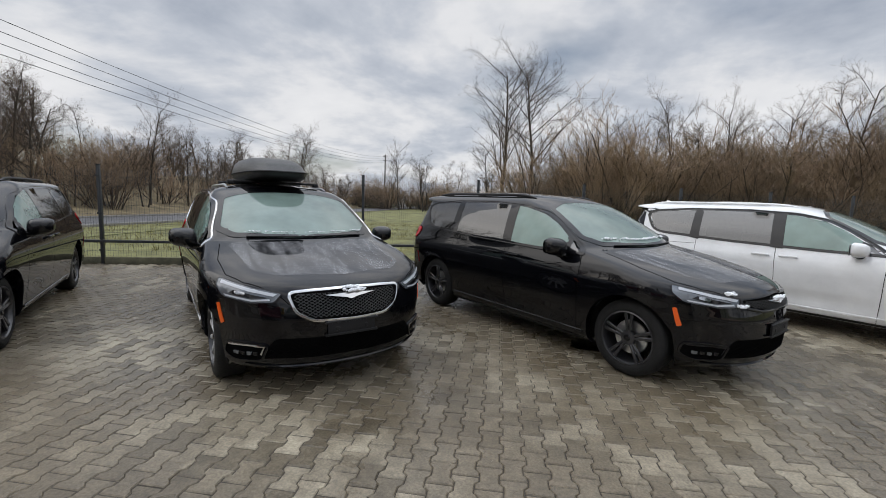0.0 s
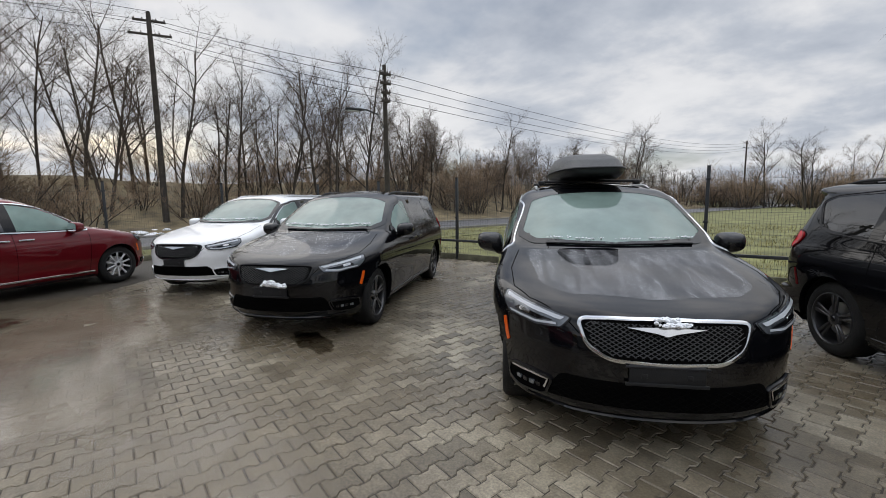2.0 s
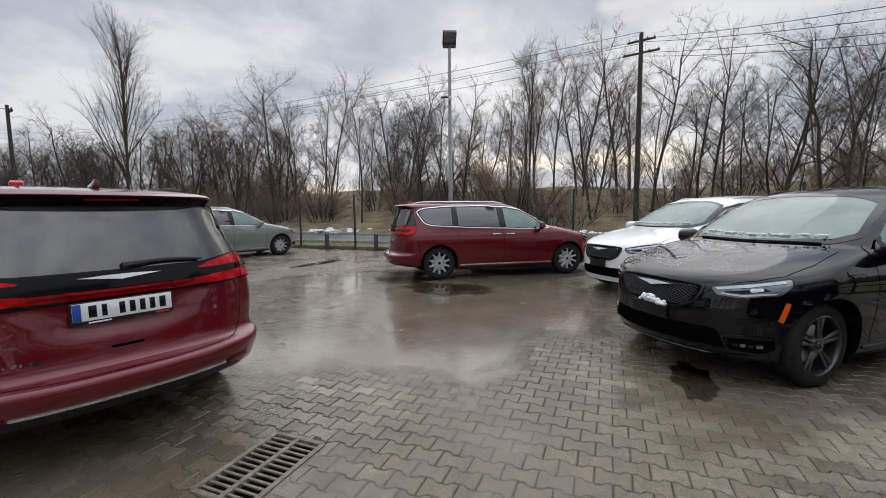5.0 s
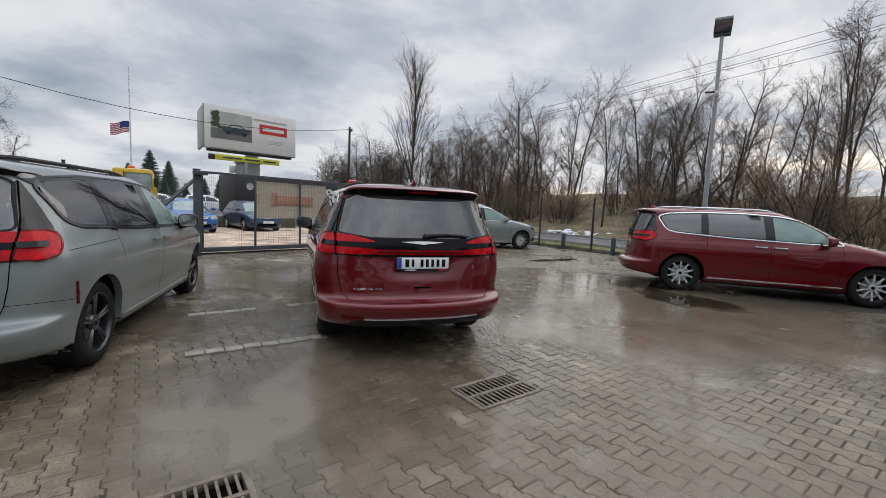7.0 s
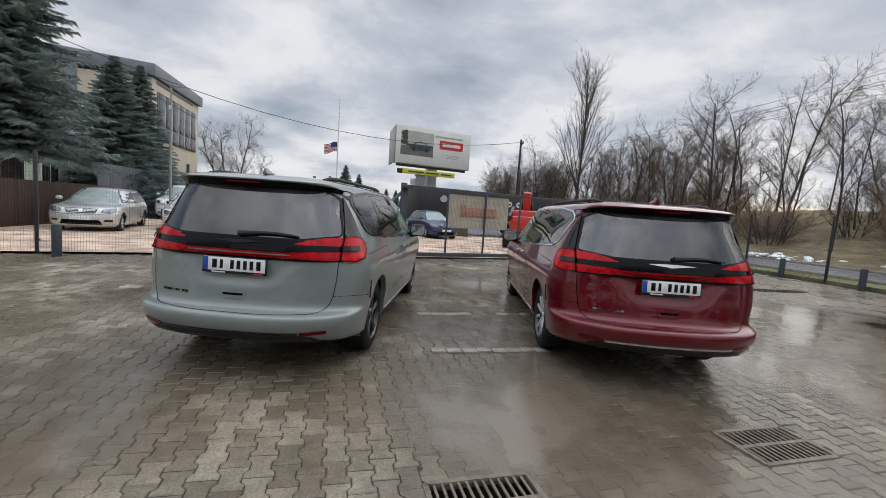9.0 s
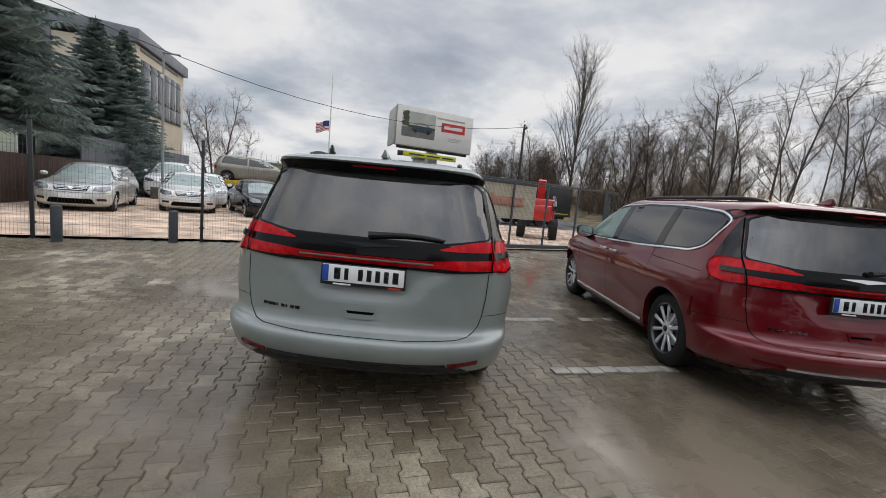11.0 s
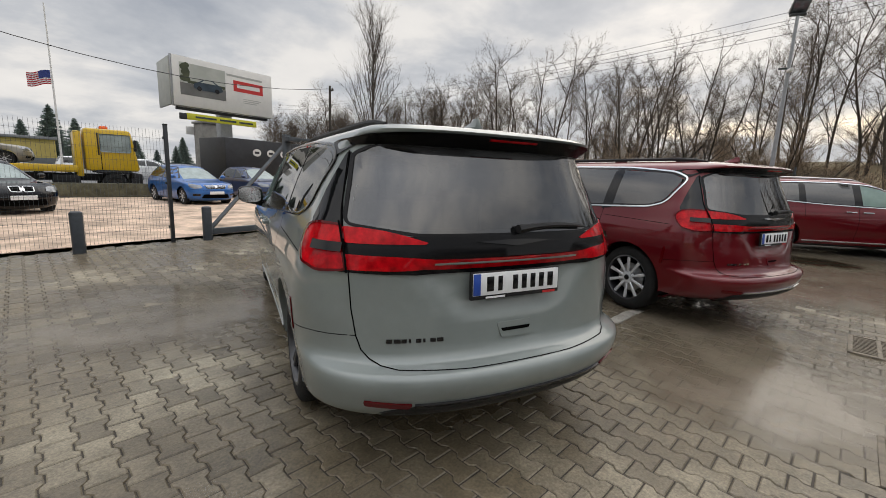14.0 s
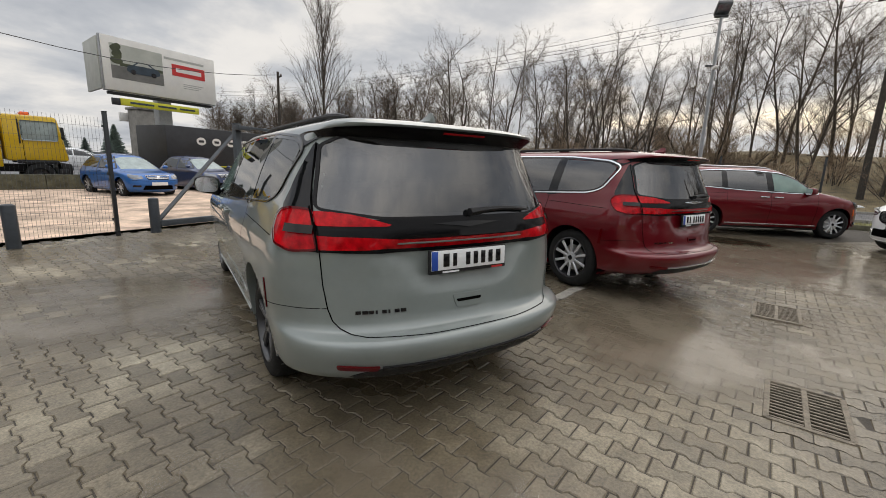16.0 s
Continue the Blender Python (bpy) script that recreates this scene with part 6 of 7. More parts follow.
def bush(name, seed, h, label):
    rng = random.Random(seed)
    wood, segs = bmesh.new(), []
    for s in range(16):
        a = rng.uniform(0, 2 * math.pi)
        q = rng.uniform(0.1, 0.8)
        d = Vector((math.cos(a) * q, math.sin(a) * q, 1)).normalized()
        branch(wood, Vector((0.6 * math.cos(a) * rng.random(), 0.6 * math.sin(a) * rng.random(), -0.1)), d, h * rng.uniform(0.5, 0.95), 0.028, 1, rng, segs, 0.6, 0.2, {1: 6})
    t = base(name, pose(0, 0, -200), label, "bush", "bare bushes")
    part("stem", wood, "bark", t)
    me, tips = twig_mesh(segs, seed, 2, 4, h * 0.16, 0.6, 0.6, 0.12, 0.007, 0.004, "twig_brown")
    ob = new("crown", me)
    ob.parent = t
    return t


TREES = [
    bare_tree("bare_tree", 1, 12.0, 0.88, 0.16, 0.13, "leafless slender tree with dark branches on the bank", 60),
    bare_tree("bare_tree", 2, 11.0, 0.92, 0.12, 0.12, "leafless spreading tree with dark twigs on the bank", 160, 2),
    bare_tree("bare_tree", 3, 13.0, 0.80, 0.20, 0.14, "tall leafless tree with fine upright twigs", 50),
    bare_tree("bare_tree", 4, 9.5, 0.98, 0.10, 0.12, "leafless crooked tree with several stems", 200, 3, 0.06),
    bare_tree("bare_tree", 5, 10.5, 0.85, 0.15, 0.11, "leafless young tree with a few dead leaves", 120, 2, 0.05),
    bare_tree("bare_tree", 6, 11.5, 0.78, 0.20, 0.10, "leafless thin tree leaning a little on the bank", 70, 1, 0.06),
]
BUSHES = [bush("bare_bush", 11, 3.6, "brown leafless bush with dense thin stems"), bush("bare_bush", 12, 3.0, "tangled leafless brown shrub at the foot of trees"), bush("bare_bush", 13, 4.4, "tall leafless thicket with reddish brown stems")]
POPLAR = bare_tree("poplar", 31, 17.0, 0.58, 0.34, 0.17, "tall leafless poplar with upright branches", 0, 1, 0.01, {2: 40, 1: 4}, density=1.0)
ALDER = bare_tree("alder", 33, 17.0, 0.82, 0.18, 0.17, "tall leafless tree with a loose upright crown", 0, 1, 0.02, {2: 26, 1: 5}, density=1.0)


def bank_height(x):
    return interp([(0, 0), (0.08, 0.45), (0.22, 1.7), (0.38, 3.3), (0.6, 3.9), (1, 2.6)], (-24.3 - x) / 35.7) - 0.3


rng = random.Random(77)
placed_first = set()


def plant(proto, x, y, z, s, rz, sx=1.0):
    m = pose(x, y, z, rng.uniform(-3, 3), rng.uniform(-3, 3), rz) @ Matrix.Diagonal((s * sx, s * sx, s, 1))
    if proto.name not in placed_first:
        placed_first.add(proto.name)
        proto.matrix_basis = m
        return proto
    t = copy_thing(proto, Matrix.Identity(4))
    t.matrix_basis = m
    return t


# the wood along the road
for k in range(165):
    y = -75 + 150 * (k + rng.random()) / 165
    x = -27 - 17 * rng.random() ** 1.2
    edge = 1.0 if y < 14 else max(0.62, 1.0 - (y - 14) * 0.016)
    plant(rng.choice(TREES), x, y, bank_height(x), rng.uniform(0.68, 0.98) * edge, rng.uniform(0, 360))
for k in range(125):
    y = -70 + 140 * (k + rng.random()) / 125
    x = -27.5 - 11 * rng.random()
    plant(rng.choice(BUSHES), x, y, bank_height(x), rng.uniform(0.6, 1.2), rng.uniform(0, 360), rng.uniform(1, 1.7))
# thicket and trees past the meadow to the north-east
for k in range(110):
    t = k / 110
    x, y = 4 + 37 * t + rng.gauss(0, 1.5), 37 - 10 * t + rng.gauss(0, 3)
    plant(rng.choice(BUSHES), x, y, -0.2, rng.uniform(1.2, 1.9) + 0.3 * t, rng.uniform(0, 360), rng.uniform(1.0, 1.4))
for k in range(26):
    t = k / 26
    x, y = 9 + 34 * t + rng.gauss(0, 1.5), 42 - 13 * t + rng.gauss(0, 3)
    plant(rng.choice(TREES), x, y, -0.2, rng.uniform(0.66, 0.86) + 0.36 * t, rng.uniform(0, 360))
for x, y, s in ((0.3, 48, 1.04), (3.2, 48.5, 1.05), (-1.0, 52, 0.5), (-30.06, -47.3, 1.34), (-12, 66, 0.5)):
    plant(ALDER if y > 0 else POPLAR, x, y, -0.2, s, rng.uniform(0, 360), 1.2 if y > 0 else 1.0)
for x, y, s in ((-12.5, 70, 0.8), (-18, 74, 0.9), (-21.5, 80, 0.85), (-30, 60, 0.9), (-34, 66, 1.1), (3.5, 44, 0.55), (-0.5, 46, 0.5), (-11, 95, 0.95)):
    plant(rng.choice(TREES), x, y, -0.2, s, rng.uniform(0, 360))
for k in range(40):
    plant(rng.choice(BUSHES), -32 + 31 * k / 40 + rng.gauss(0, 1), 82 + rng.gauss(0, 6), -0.2, rng.uniform(0.9, 1.5), rng.uniform(0, 360), 1.6)
# wood far to the south and behind the street
for k in range(30):
    t = k / 30
    plant(rng.choice(TREES), -24 - 40 * t + rng.gauss(0, 3), -66 - 18 * t + rng.gauss(0, 4), -0.2, rng.uniform(0.65, 0.95), rng.uniform(0, 360))
# trees added in the east, mostly out of view, for the cars to mirror
for k in range(24):
    plant(rng.choice(TREES), 32 + rng.gauss(0, 4), -40 + 90 * k / 24, -0.2, rng.uniform(0.7, 1.0), rng.uniform(0, 360))
plant(TREES[3], 12.0, -47, 0, 1.0, 40)
plant(TREES[1], 10.4, -52, -0.5, 0.7, 140)


# ---- spruces ----
def spruce(name, seed, h, w, label, foot=0.06, ragged=0.15):
    rng = random.Random(seed)
    t = base(name, pose(0, 0, 0), label, "spruce", "spruces by the building")
    wood = tube(bmesh.new(), [(0, 0, -0.2), (0, 0, h * 0.5), (0, 0, h)], [0.02 * h, 0.012 * h, 0.01], 8)
    verts, faces = [], []
    z = foot * h
    while z < h * 0.99:
        k = 1 - z / h
        n = max(7, int(20 * k + 6))
        for i in range(n):
            a = 2 * math.pi * (i + rng.random()) / n
            L = w * (k ** 0.85) * rng.uniform(0.75, 1.12) + 0.12
            jit = rng.uniform(-0.16, 0.16)
            if rng.random() < ragged:
                L *= rng.uniform(0.35, 0.7)
            segs = 10
            px, py, pz = 0.0, 0.0, z
            ca, sa = math.cos(a), math.sin(a)
            for s in range(segs):
                u = (s + 1) / segs
                x, y = ca * L * u, sa * L * u
                zz = z - 0.34 * L * u * (1 - 0.62 * u) + 0.02 + jit * L * u
                ww = 0.24 * L * (1 - 0.75 * u) + 0.09
                for q in range(10):
                    sg = 1 if q % 2 else -1
                    r = rng.random()
                    fx, fy, fz = px + (x - px) * r, py + (y - py) * r, pz + (zz - pz) * r
                    l = ww * rng.uniform(0.45, 1.2)
                    out = rng.uniform(0.3, 0.8)
                    tip = (fx + (-sa * sg * 0.8 + ca * out) * l, fy + (ca * sg * 0.8 + sa * out) * l, fz - l * rng.uniform(0.0, 0.75))
                    hw = rng.uniform(0.022, 0.042)
                    o = len(verts)
                    verts += [(fx - ca * hw, fy - sa * hw, fz), (fx + ca * hw, fy + sa * hw, fz + 0.03), tip, (fx, fy, fz - 0.055)]
                    faces += [(o, o + 1, o + 2), (o, o + 2, o + 3), (o + 1, o + 3, o + 2)]
                px, py, pz = x, y, zz
        z += 0.021 * h * (0.55 + 0.6 * k)
    part("trunk", wood, "bark", t)
    me = bpy.data.meshes.new("crown")
    me.from_pydata(verts, [], faces)
    me.materials.append(M["needles"])
    ob = new("crown", me)
    ob.parent = t
    return t


SPRUCE = [spruce("spruce", 3, 14.0, 3.7, "large blue-green spruce with drooping branches", 0.20, 0.45), spruce("spruce", 8, 11.0, 3.7, "dark green spruce beside the office building")]
SPRUCE[0].matrix_basis = pose(12.3, -16.5, 0, 0, 0, 20)
SPRUCE[1].matrix_basis = pose(13.05, -25.6, 0, 0, 0, 0) @ Matrix.Diagonal((1.0, 1.0, 0.80, 1))
copy_thing(SPRUCE[1], pose(12.6, -27.6, 0, 0, 0, 130)).matrix_basis = pose(12.6, -27.6, 0, 0, 0, 130) @ Matrix.Scale(0.82, 4)
for x, y, s in ((-1.5, -104, 1.05), (2.2, -108, 0.8), (-4.6, -101, 0.85), (11, -112, 0.6), (-15, -110, 0.6), (-22, -104, 0.7), (14.5, -64, 0.36), (12.5, -62.5, 0.42), (10.4, -64, 0.38), (9.0, -62, 0.32), (6.8, -70, 0.45), (4.8, -72, 0.36), (-2.5, -69, 0.42), (-5.0, -68, 0.36), (-7.6, -70, 0.45), (-10.0, -68, 0.34), (-12.5, -69, 0.4)):
    t = copy_thing(SPRUCE[1], pose(x, y, -0.3, 0, 0, 33 * x))
    t.matrix_basis = pose(x, y, -0.3, 0, 0, 33 * x) @ Matrix.Scale(s, 4)


# ---- fences and gate ----
def mesh_panel(L, h=1.95, z0=0.08, pitch=0.05):
    bm = bmesh.new()
    n = int(L / pitch)
    r = 0.0014
    for k in range(n + 1):
        x = L * k / n
        v = [bm.verts.new((x + a * r, b * r, z)) for z in (z0, h + z0) for a, b in ((-1, -1), (1, -1), (1, 1), (-1, 1))]
        for q in range(4):
            bm.faces.new((v[q], v[(q + 1) % 4], v[4 + (q + 1) % 4], v[4 + q]))
    for z in [z0 + 0.2 * i for i in range(int(h / 0.2) + 1)]:
        for dy in (-0.007, 0.007):
            v = [bm.verts.new((x, dy + a * r, z + b * r)) for x in (0, L) for a, b in ((-1, -1), (1, -1), (1, 1), (-1, 1))]
            for q in range(4):
                bm.faces.new((v[q], v[(q + 1) % 4], v[4 + (q + 1) % 4], v[4 + q]))
    return bm


def fence_run(pts, mid_rail=False, plinth=True):
    for (x0, y0), (x1, y1) in zip(pts, pts[1:]):
        L = math.hypot(x1 - x0, y1 - y0)
        f = base("mesh_fence", pose(x0, y0, 0, 0, 0, math.degrees(math.atan2(y1 - y0, x1 - x0))), "dark grey welded wire fence panel on a steel post", "fence", "fence round the lot")
        part("post", box((0, 0, 1.03), (0.06, 0.06, 2.2), 0.006), "dark_steel", f)
        part("post_cap", box((0, 0, 2.135), (0.066, 0.066, 0.02), 0.004), "black_plastic", f)
        part("wire_mesh", mesh_panel(L), "gate_grey", f)
        for z in (0.3, 1.1, 1.9):
            part("clamp", box((0, -0.035, z), (0.09, 0.03, 0.04), 0.004), "dark_steel", f)
        if mid_rail:
            part("rail", box((L / 2, -0.03, 0.49), (L, 0.05, 0.06), 0.008), "dark_steel", f)
        if plinth:
            part("plinth", box((L / 2, 0, 0.03), (L - 0.07, 0.06, 0.22), 0.01), "mossy_concrete", f, "mossy concrete plinth board")


def chain(a, b, n):
    return [(a[0] + (b[0] - a[0]) * i / n, a[1] + (b[1] - a[1]) * i / n) for i in range(n + 1)]


fence_run(chain((-13.61, 6.43), (13.04, 14.53), 10), True)
fence_run(chain((-14.35, -13.0), (-13.75, 6.3), 7))
fence_run([(1.57, -9.42), (4.38, -9.0), (6.98, -8.42), (9.6, -7.86), (12.2, -7.3), (14.0, -6.9)], False, False)


def bollard(x, y):
    b = base("bollard", pose(x, y, 0), "short dark grey round steel bollard", "bollard", "bollards along the fence")
    part("post", lathe(bmesh.new(), [(0.085, -0.1), (0.085, 0.63), (0.078, 0.645)], 20, axis="Z"), "bollard_grey", b)
    part("cap", lathe(bmesh.new(), [(0.079, 0.643), (0.06, 0.658), (0.0, 0.662)], 20, axis="Z"), "bollard_grey", b)


for x, y in ((6.52, -8.2), (4.83, -8.72), (2.93, -9.05), (0.98, -9.42), (-13.85, -4.3), (-13.95, -6.4), (-14.05, -8.75), (-14.1, -10.75)):
    bollard(x, y)

# sliding gate
GX, GY = Vector((-0.979, -0.205)), Vector((0.95, -9.58))
gate = base("sliding_gate", pose(GY.x, GY.y, 0, 0, 0, math.degrees(math.atan2(GX.y, GX.x))), "grey steel sliding gate filled with wire mesh, closed", "gate")
# along local x: tail from 0 to 2.7, leaf from 2.7 to 8.6
part("bottom_beam", box((4.3, 0, 0.14), (8.6, 0.09, 0.12), 0.01), "gate_grey", gate)
part("top_rail", box((5.3, 0, 2.14), (6.6, 0.06, 0.06), 0.006), "gate_grey", gate)
tail = tube(bmesh.new(), [(0.08, 0, 0.2), (2.0, 0, 2.12)], 0.045, 4)
part("brace", tail, "gate_grey", gate)
part("tail_upright", box((0.05, 0, 0.28), (0.06, 0.06, 0.25), 0.006), "gate_grey", gate)
for k in range(6):
    part("upright", box((1.98 + 1.36 * k, 0, 1.15), (0.055, 0.05, 1.95), 0.006), "gate_grey", gate)
part("tail_stay", box((1.3, 0, 0.3), (0.05, 0.05, 0.28), 0.006), "gate_grey", gate)
for k in range(5):
    bmp = mesh_panel(1.30, 1.88, 0.22)
    bmesh.ops.translate(bmp, vec=(2.01 + 1.36 * k, 0, 0), verts=bmp.verts)
    part("wire_mesh", bmp, "dark_steel", gate)
banner = base("banner", gate.matrix_basis @ pose(3.38, 0.06, 0.98), "cream banner with faded red writing tied to the gate", "banner")
bm = bmesh.new()
bmesh.ops.create_grid(bm, x_segments=20, y_segments=10, size=0.5)
for v in bm.verts:
    v.co = Vector(((v.co.x + 0.5) * 2.25, 0.012 * math.sin(v.co.x * 14) * (0.5 - v.co.y), (v.co.y + 0.5) * 1.04))
part("cloth", bm, "banner_cloth", banner)
for x, z, w, h in ((1.05, 0.52, 1.2, 0.28), (0.42, 0.55, 0.16, 0.38)):
    part("faded_red_bar", box((x + 0.12, -0.016, z), (w, 0.006, h), 0.002), "banner_red", banner)
gp = base("gate_post", pose(-0.86, -9.83, 0, 0, 0, 11.8), "tall grey steel guide post of the gate", "gate post", "gate posts")
part("column", box((0, 0, 1.08), (0.14, 0.12, 2.2), 0.008), "gate_grey", gp)
part("cap", box((0, 0, 2.19), (0.15, 0.13, 0.02), 0.004), "gate_grey", gp)
part("guide", box((-0.05, 0.12, 2.1), (0.3, 0.2, 0.10), 0.01), "gate_grey", gp)
gp2 = copy_thing(gp, pose(-7.62, -11.22, 0, 0, 0, 11.8))
fence_run(chain((-7.85, -11.5), (-14.3, -13.0), 2))
sgn = base("gate_sign", gate.matrix_basis @ pose(3.22, 0.05, 1.86), "small round white sign on the gate", "sign")
part("disc", lathe(bmesh.new(), [(0.0, 0.01), (0.10, 0.01), (0.10, 0.0)], 24), "white_board", sgn)
part("mark", box((0, 0.013, 0), (0.08, 0.004, 0.03), 0.001), "gloss_black", sgn)


def kerb_line(x0, y0, x1, y1, n, w=0.12):
    kb = base("parking_line", pose(x0, y0, 0.003, 0, 0, math.degrees(math.atan2(y1 - y0, x1 - x0))), "worn row of pale blocks marking a parking bay", "parking line", "parking lines")
    L = math.hypot(x1 - x0, y1 - y0)
    r2 = random.Random(int(x0 * 10))
    for k in range(n):
        if r2.random() < 0.12:
            continue
        part("pale_block", box(((k + 0.5) * L / n, r2.gauss(0, 0.006), -0.008), (L / n - 0.012, w, 0.02), 0.004), "pale_block", kb)


kerb_line(0.0, -2.12, -1.35, -2.05, 8)
kerb_line(-0.15, -3.63, -1.95, -3.62, 9)


# ---- puddles ----
def puddle(cx, cy, rx, ry, seed, label="shallow dark puddle on the paving"):
    bm = bmesh.new()
    n = 48
    vs = []
    for k in range(n):
        a = 2 * math.pi * k / n
        q = 1 + 0.45 * noise.noise(Vector((math.cos(a) * 1.6 + seed, math.sin(a) * 1.6, seed))) + 0.25 * noise.noise(Vector((math.cos(a) * 5 + seed, math.sin(a) * 5, 1)))
        vs.append(bm.verts.new((rx * q * math.cos(a), ry * q * math.sin(a), 0)))
    bm.faces.new(vs)
    thing("puddle", bm, "water", pose(cx, cy, 0.0045), label, "puddle", "puddles", smooth=False)


puddle(-7.75, -1.0, 0.55, 0.9, 2)
puddle(-8.3, -2.4, 0.5, 0.6, 5)
puddle(-10.2, -6.1, 1.0, 0.25, 19)
puddle(-4.35, 2.55, 0.42, 0.16, 29, "thin sheet of melt water beside the black minivan")
puddle(1.75, 4.95, 0.55, 0.3, 31, "shallow dark puddle under a parked minivan")


# ---- poles and wires ----
def wood_pole(x, y, h, arms, label, lamp=False, r=0.13):
    p = base("utility_pole", pose(x, y, 0, 0, 0, 80), label, "utility pole", "utility poles")
    part("shaft", tube(bmesh.new(), [(0, 0, -0.3), (0, 0, h * 0.5), (0, 0, h)], [r, r * 0.85, r * 0.65], 10), "pole_wood", p)
    for z, w in arms:
        part("cross_arm", box((0, 0.1, z), (w, 0.09, 0.11), 0.01), "pole_wood", p)
        for s in (-1, -0.45, 0.45, 1):
            part("insulator", lathe(bmesh.new(), [(0.02, 0), (0.035, 0.02), (0.03, 0.07), (0.015, 0.10), (0.0, 0.11)], 10, Matrix.Translation((s * w * 0.46, 0.1, z + 0.06)), "Z"), "insulator", p)
    if lamp:
        part("lamp_arm", tube(bmesh.new(), [(0.1, 0, h * 0.64), (0.35, 0, h * 0.715), (0.9, 0, h * 0.735), (1.2, 0, h * 0.73)], 0.035, 8), "dark_steel", p)
        part("lamp_head", box((1.45, 0, h * 0.73), (0.75, 0.30, 0.13), 0.06), "dark_steel", p)
        part("lamp_glass", box((1.5, 0, h * 0.73 - 0.07), (0.5, 0.22, 0.06), 0.03), "lamp_white", p)
    return p


wood_pole(-16.43, 10.84, 7.5, [(7.1, 0.5), (6.7, 0.5), (6.3, 0.4), (5.95, 0.4)], "dark wooden utility pole with a street lamp on a curved arm", True).matrix_basis = pose(-16.43, 10.84, 0, 0, 0, 262)
pyl = wood_pole(-27.0, 3.6, 11.3, [(10.9, 1.5), (10.2, 2.0)], "tall dark utility pole with two cross arms", r=0.17)
pyl.matrix_basis = pose(-28.0, 3.3, 0.4, 0, 0, 75)
wood_pole(-12.77, -28.24, 7.4, [(7.1, 0.7)], "dark wooden utility pole beside the billboard", r=0.12)
wood_pole(-24, 86, 11.0, [(10.6, 1.6), (9.8, 1.8)], "distant dark utility pole with cross arms", r=0.16)


def wire(a, b, sag, r=0.012):
    a, b = Vector(a), Vector(b)
    pts = [a.lerp(b, i / 14) - Vector((0, 0, sag * 4 * (i / 14) * (1 - i / 14))) for i in range(15)]
    thing("overhead_wire", tube(bmesh.new(), pts, r, 4, False), "cable", pose(0, 0, 0), "thin dark overhead cable between poles", "cable", "overhead cables")


for dx, dz in ((-0.7, 11.3), (0.7, 11.3), (-0.9, 10.6), (0.9, 10.6)):
    wire((-28 + dx, 3.3, dz + 0.2), (-33 + dx, -80, 12.8 + (dz - 11)), 1.4)
for z, z2 in ((7.2, 11.4), (6.8, 11.2), (6.4, 10.6), (6.05, 10.4)):
    wire((-16.43, 10.84, z), (-28.0, 3.3, z2), 0.15)
    wire((-16.43, 10.84, z), (-24, 86, 9.6 + (z - 6.2)), 1.3)
wire((15.0, -21.0, 8.6), (-12.77, -28.24, 7.2), 2.0, 0.016)

# floodlight mast
fl = base("floodlight_mast", pose(-10.98, -2.22, 0, 0, 0, 25) @ Matrix.Scale(0.86, 4), "slim galvanised mast with a square floodlight on top", "floodlight")
part("mast", tube(bmesh.new(), [(0, 0, -0.2), (0, 0, 3.5), (0, 0, 6.80)], [0.075, 0.06, 0.045], 12), "galvanised", fl)
part("bracket", box((0, 0, 6.80), (0.12, 0.40, 0.06), 0.008), "dark_steel", fl)
TILT = pose(0.06, 0, 7.02, 0, 52, 0)
part("floodlight", box((0, 0, 0), (0.14, 0.42, 0.46), 0.02, TILT), "dark_steel", fl)
part("lamp_face", box((0.072, 0, 0), (0.02, 0.37, 0.40), 0.005, TILT), "clear_lens", fl)
for k in range(7):
    part("cooling_fin", box((-0.09, -0.18 + 0.06 * k, 0), (0.05, 0.012, 0.40), 0.002, TILT), "dark_steel", fl)
part("camera_box", box((0.12, 0, 5.2), (0.26, 0.1, 0.1), 0.02), "white_board", fl)
part("camera_arm", box((0.0, -0.12, 5.28), (0.06, 0.3, 0.05), 0.01), "dark_steel", fl)

# street lamp in the yard
sl = base("street_lamp", pose(8.4, -20.0, 0, 0, 0, 0) @ Matrix.Scale(0.59, 4), "tall grey street lamp with flat head", "street lamp")
part("pole", tube(bmesh.new(), [(0, 0, -0.2), (0, 0, 6), (0, 0, 10.6)], [0.11, 0.09, 0.06], 12), "galvanised", sl)
part("head", box((-0.5, 0, 10.65), (1.1, 0.25, 0.09), 0.03), "galvanised", sl)
part("bracket", box((0.05, 0, 9.0), (0.2, 0.2, 0.3), 0.03), "white_board", sl)

# flagpole
fg = base("flagpole", pose(0.87, -45.76, 0) @ Matrix.Scale(0.52, 4), "thin white flagpole with a striped flag", "flagpole")
part("pole", tube(bmesh.new(), [(0, 0, -0.2), (0, 0, 12), (0, 0, 25)], [0.16, 0.13, 0.08], 10), "white_board", fg)
for k in range(13):
    bm = bmesh.new()
    rows = []
    for i in range(13):
        u = i / 12
        rows.append([bm.verts.new((0.15 + 2.6 * u, 0.25 * math.sin(u * 7), 13.8 + (12 - k + q) * 0.15 - 0.7 * u + 0.1 * math.sin(u * 6))) for q in (0, 1)])
    for a, b in zip(rows, rows[1:]):
        bm.faces.new((a[0], b[0], b[1], a[1]))
    part("stripe", bm, "flag_red" if k % 2 == 0 else "flag_white", fg)
bm = bmesh.new()
rows = []
for i in range(7):
    u = i / 12
    rows.append([bm.verts.new((0.15 + 2.6 * u, 0.25 * math.sin(u * 7) + dy, 13.8 + z - 0.7 * u + 0.1 * math.sin(u * 6))) for z, dy in ((0.9, 0.02), (1.96, 0.02))])
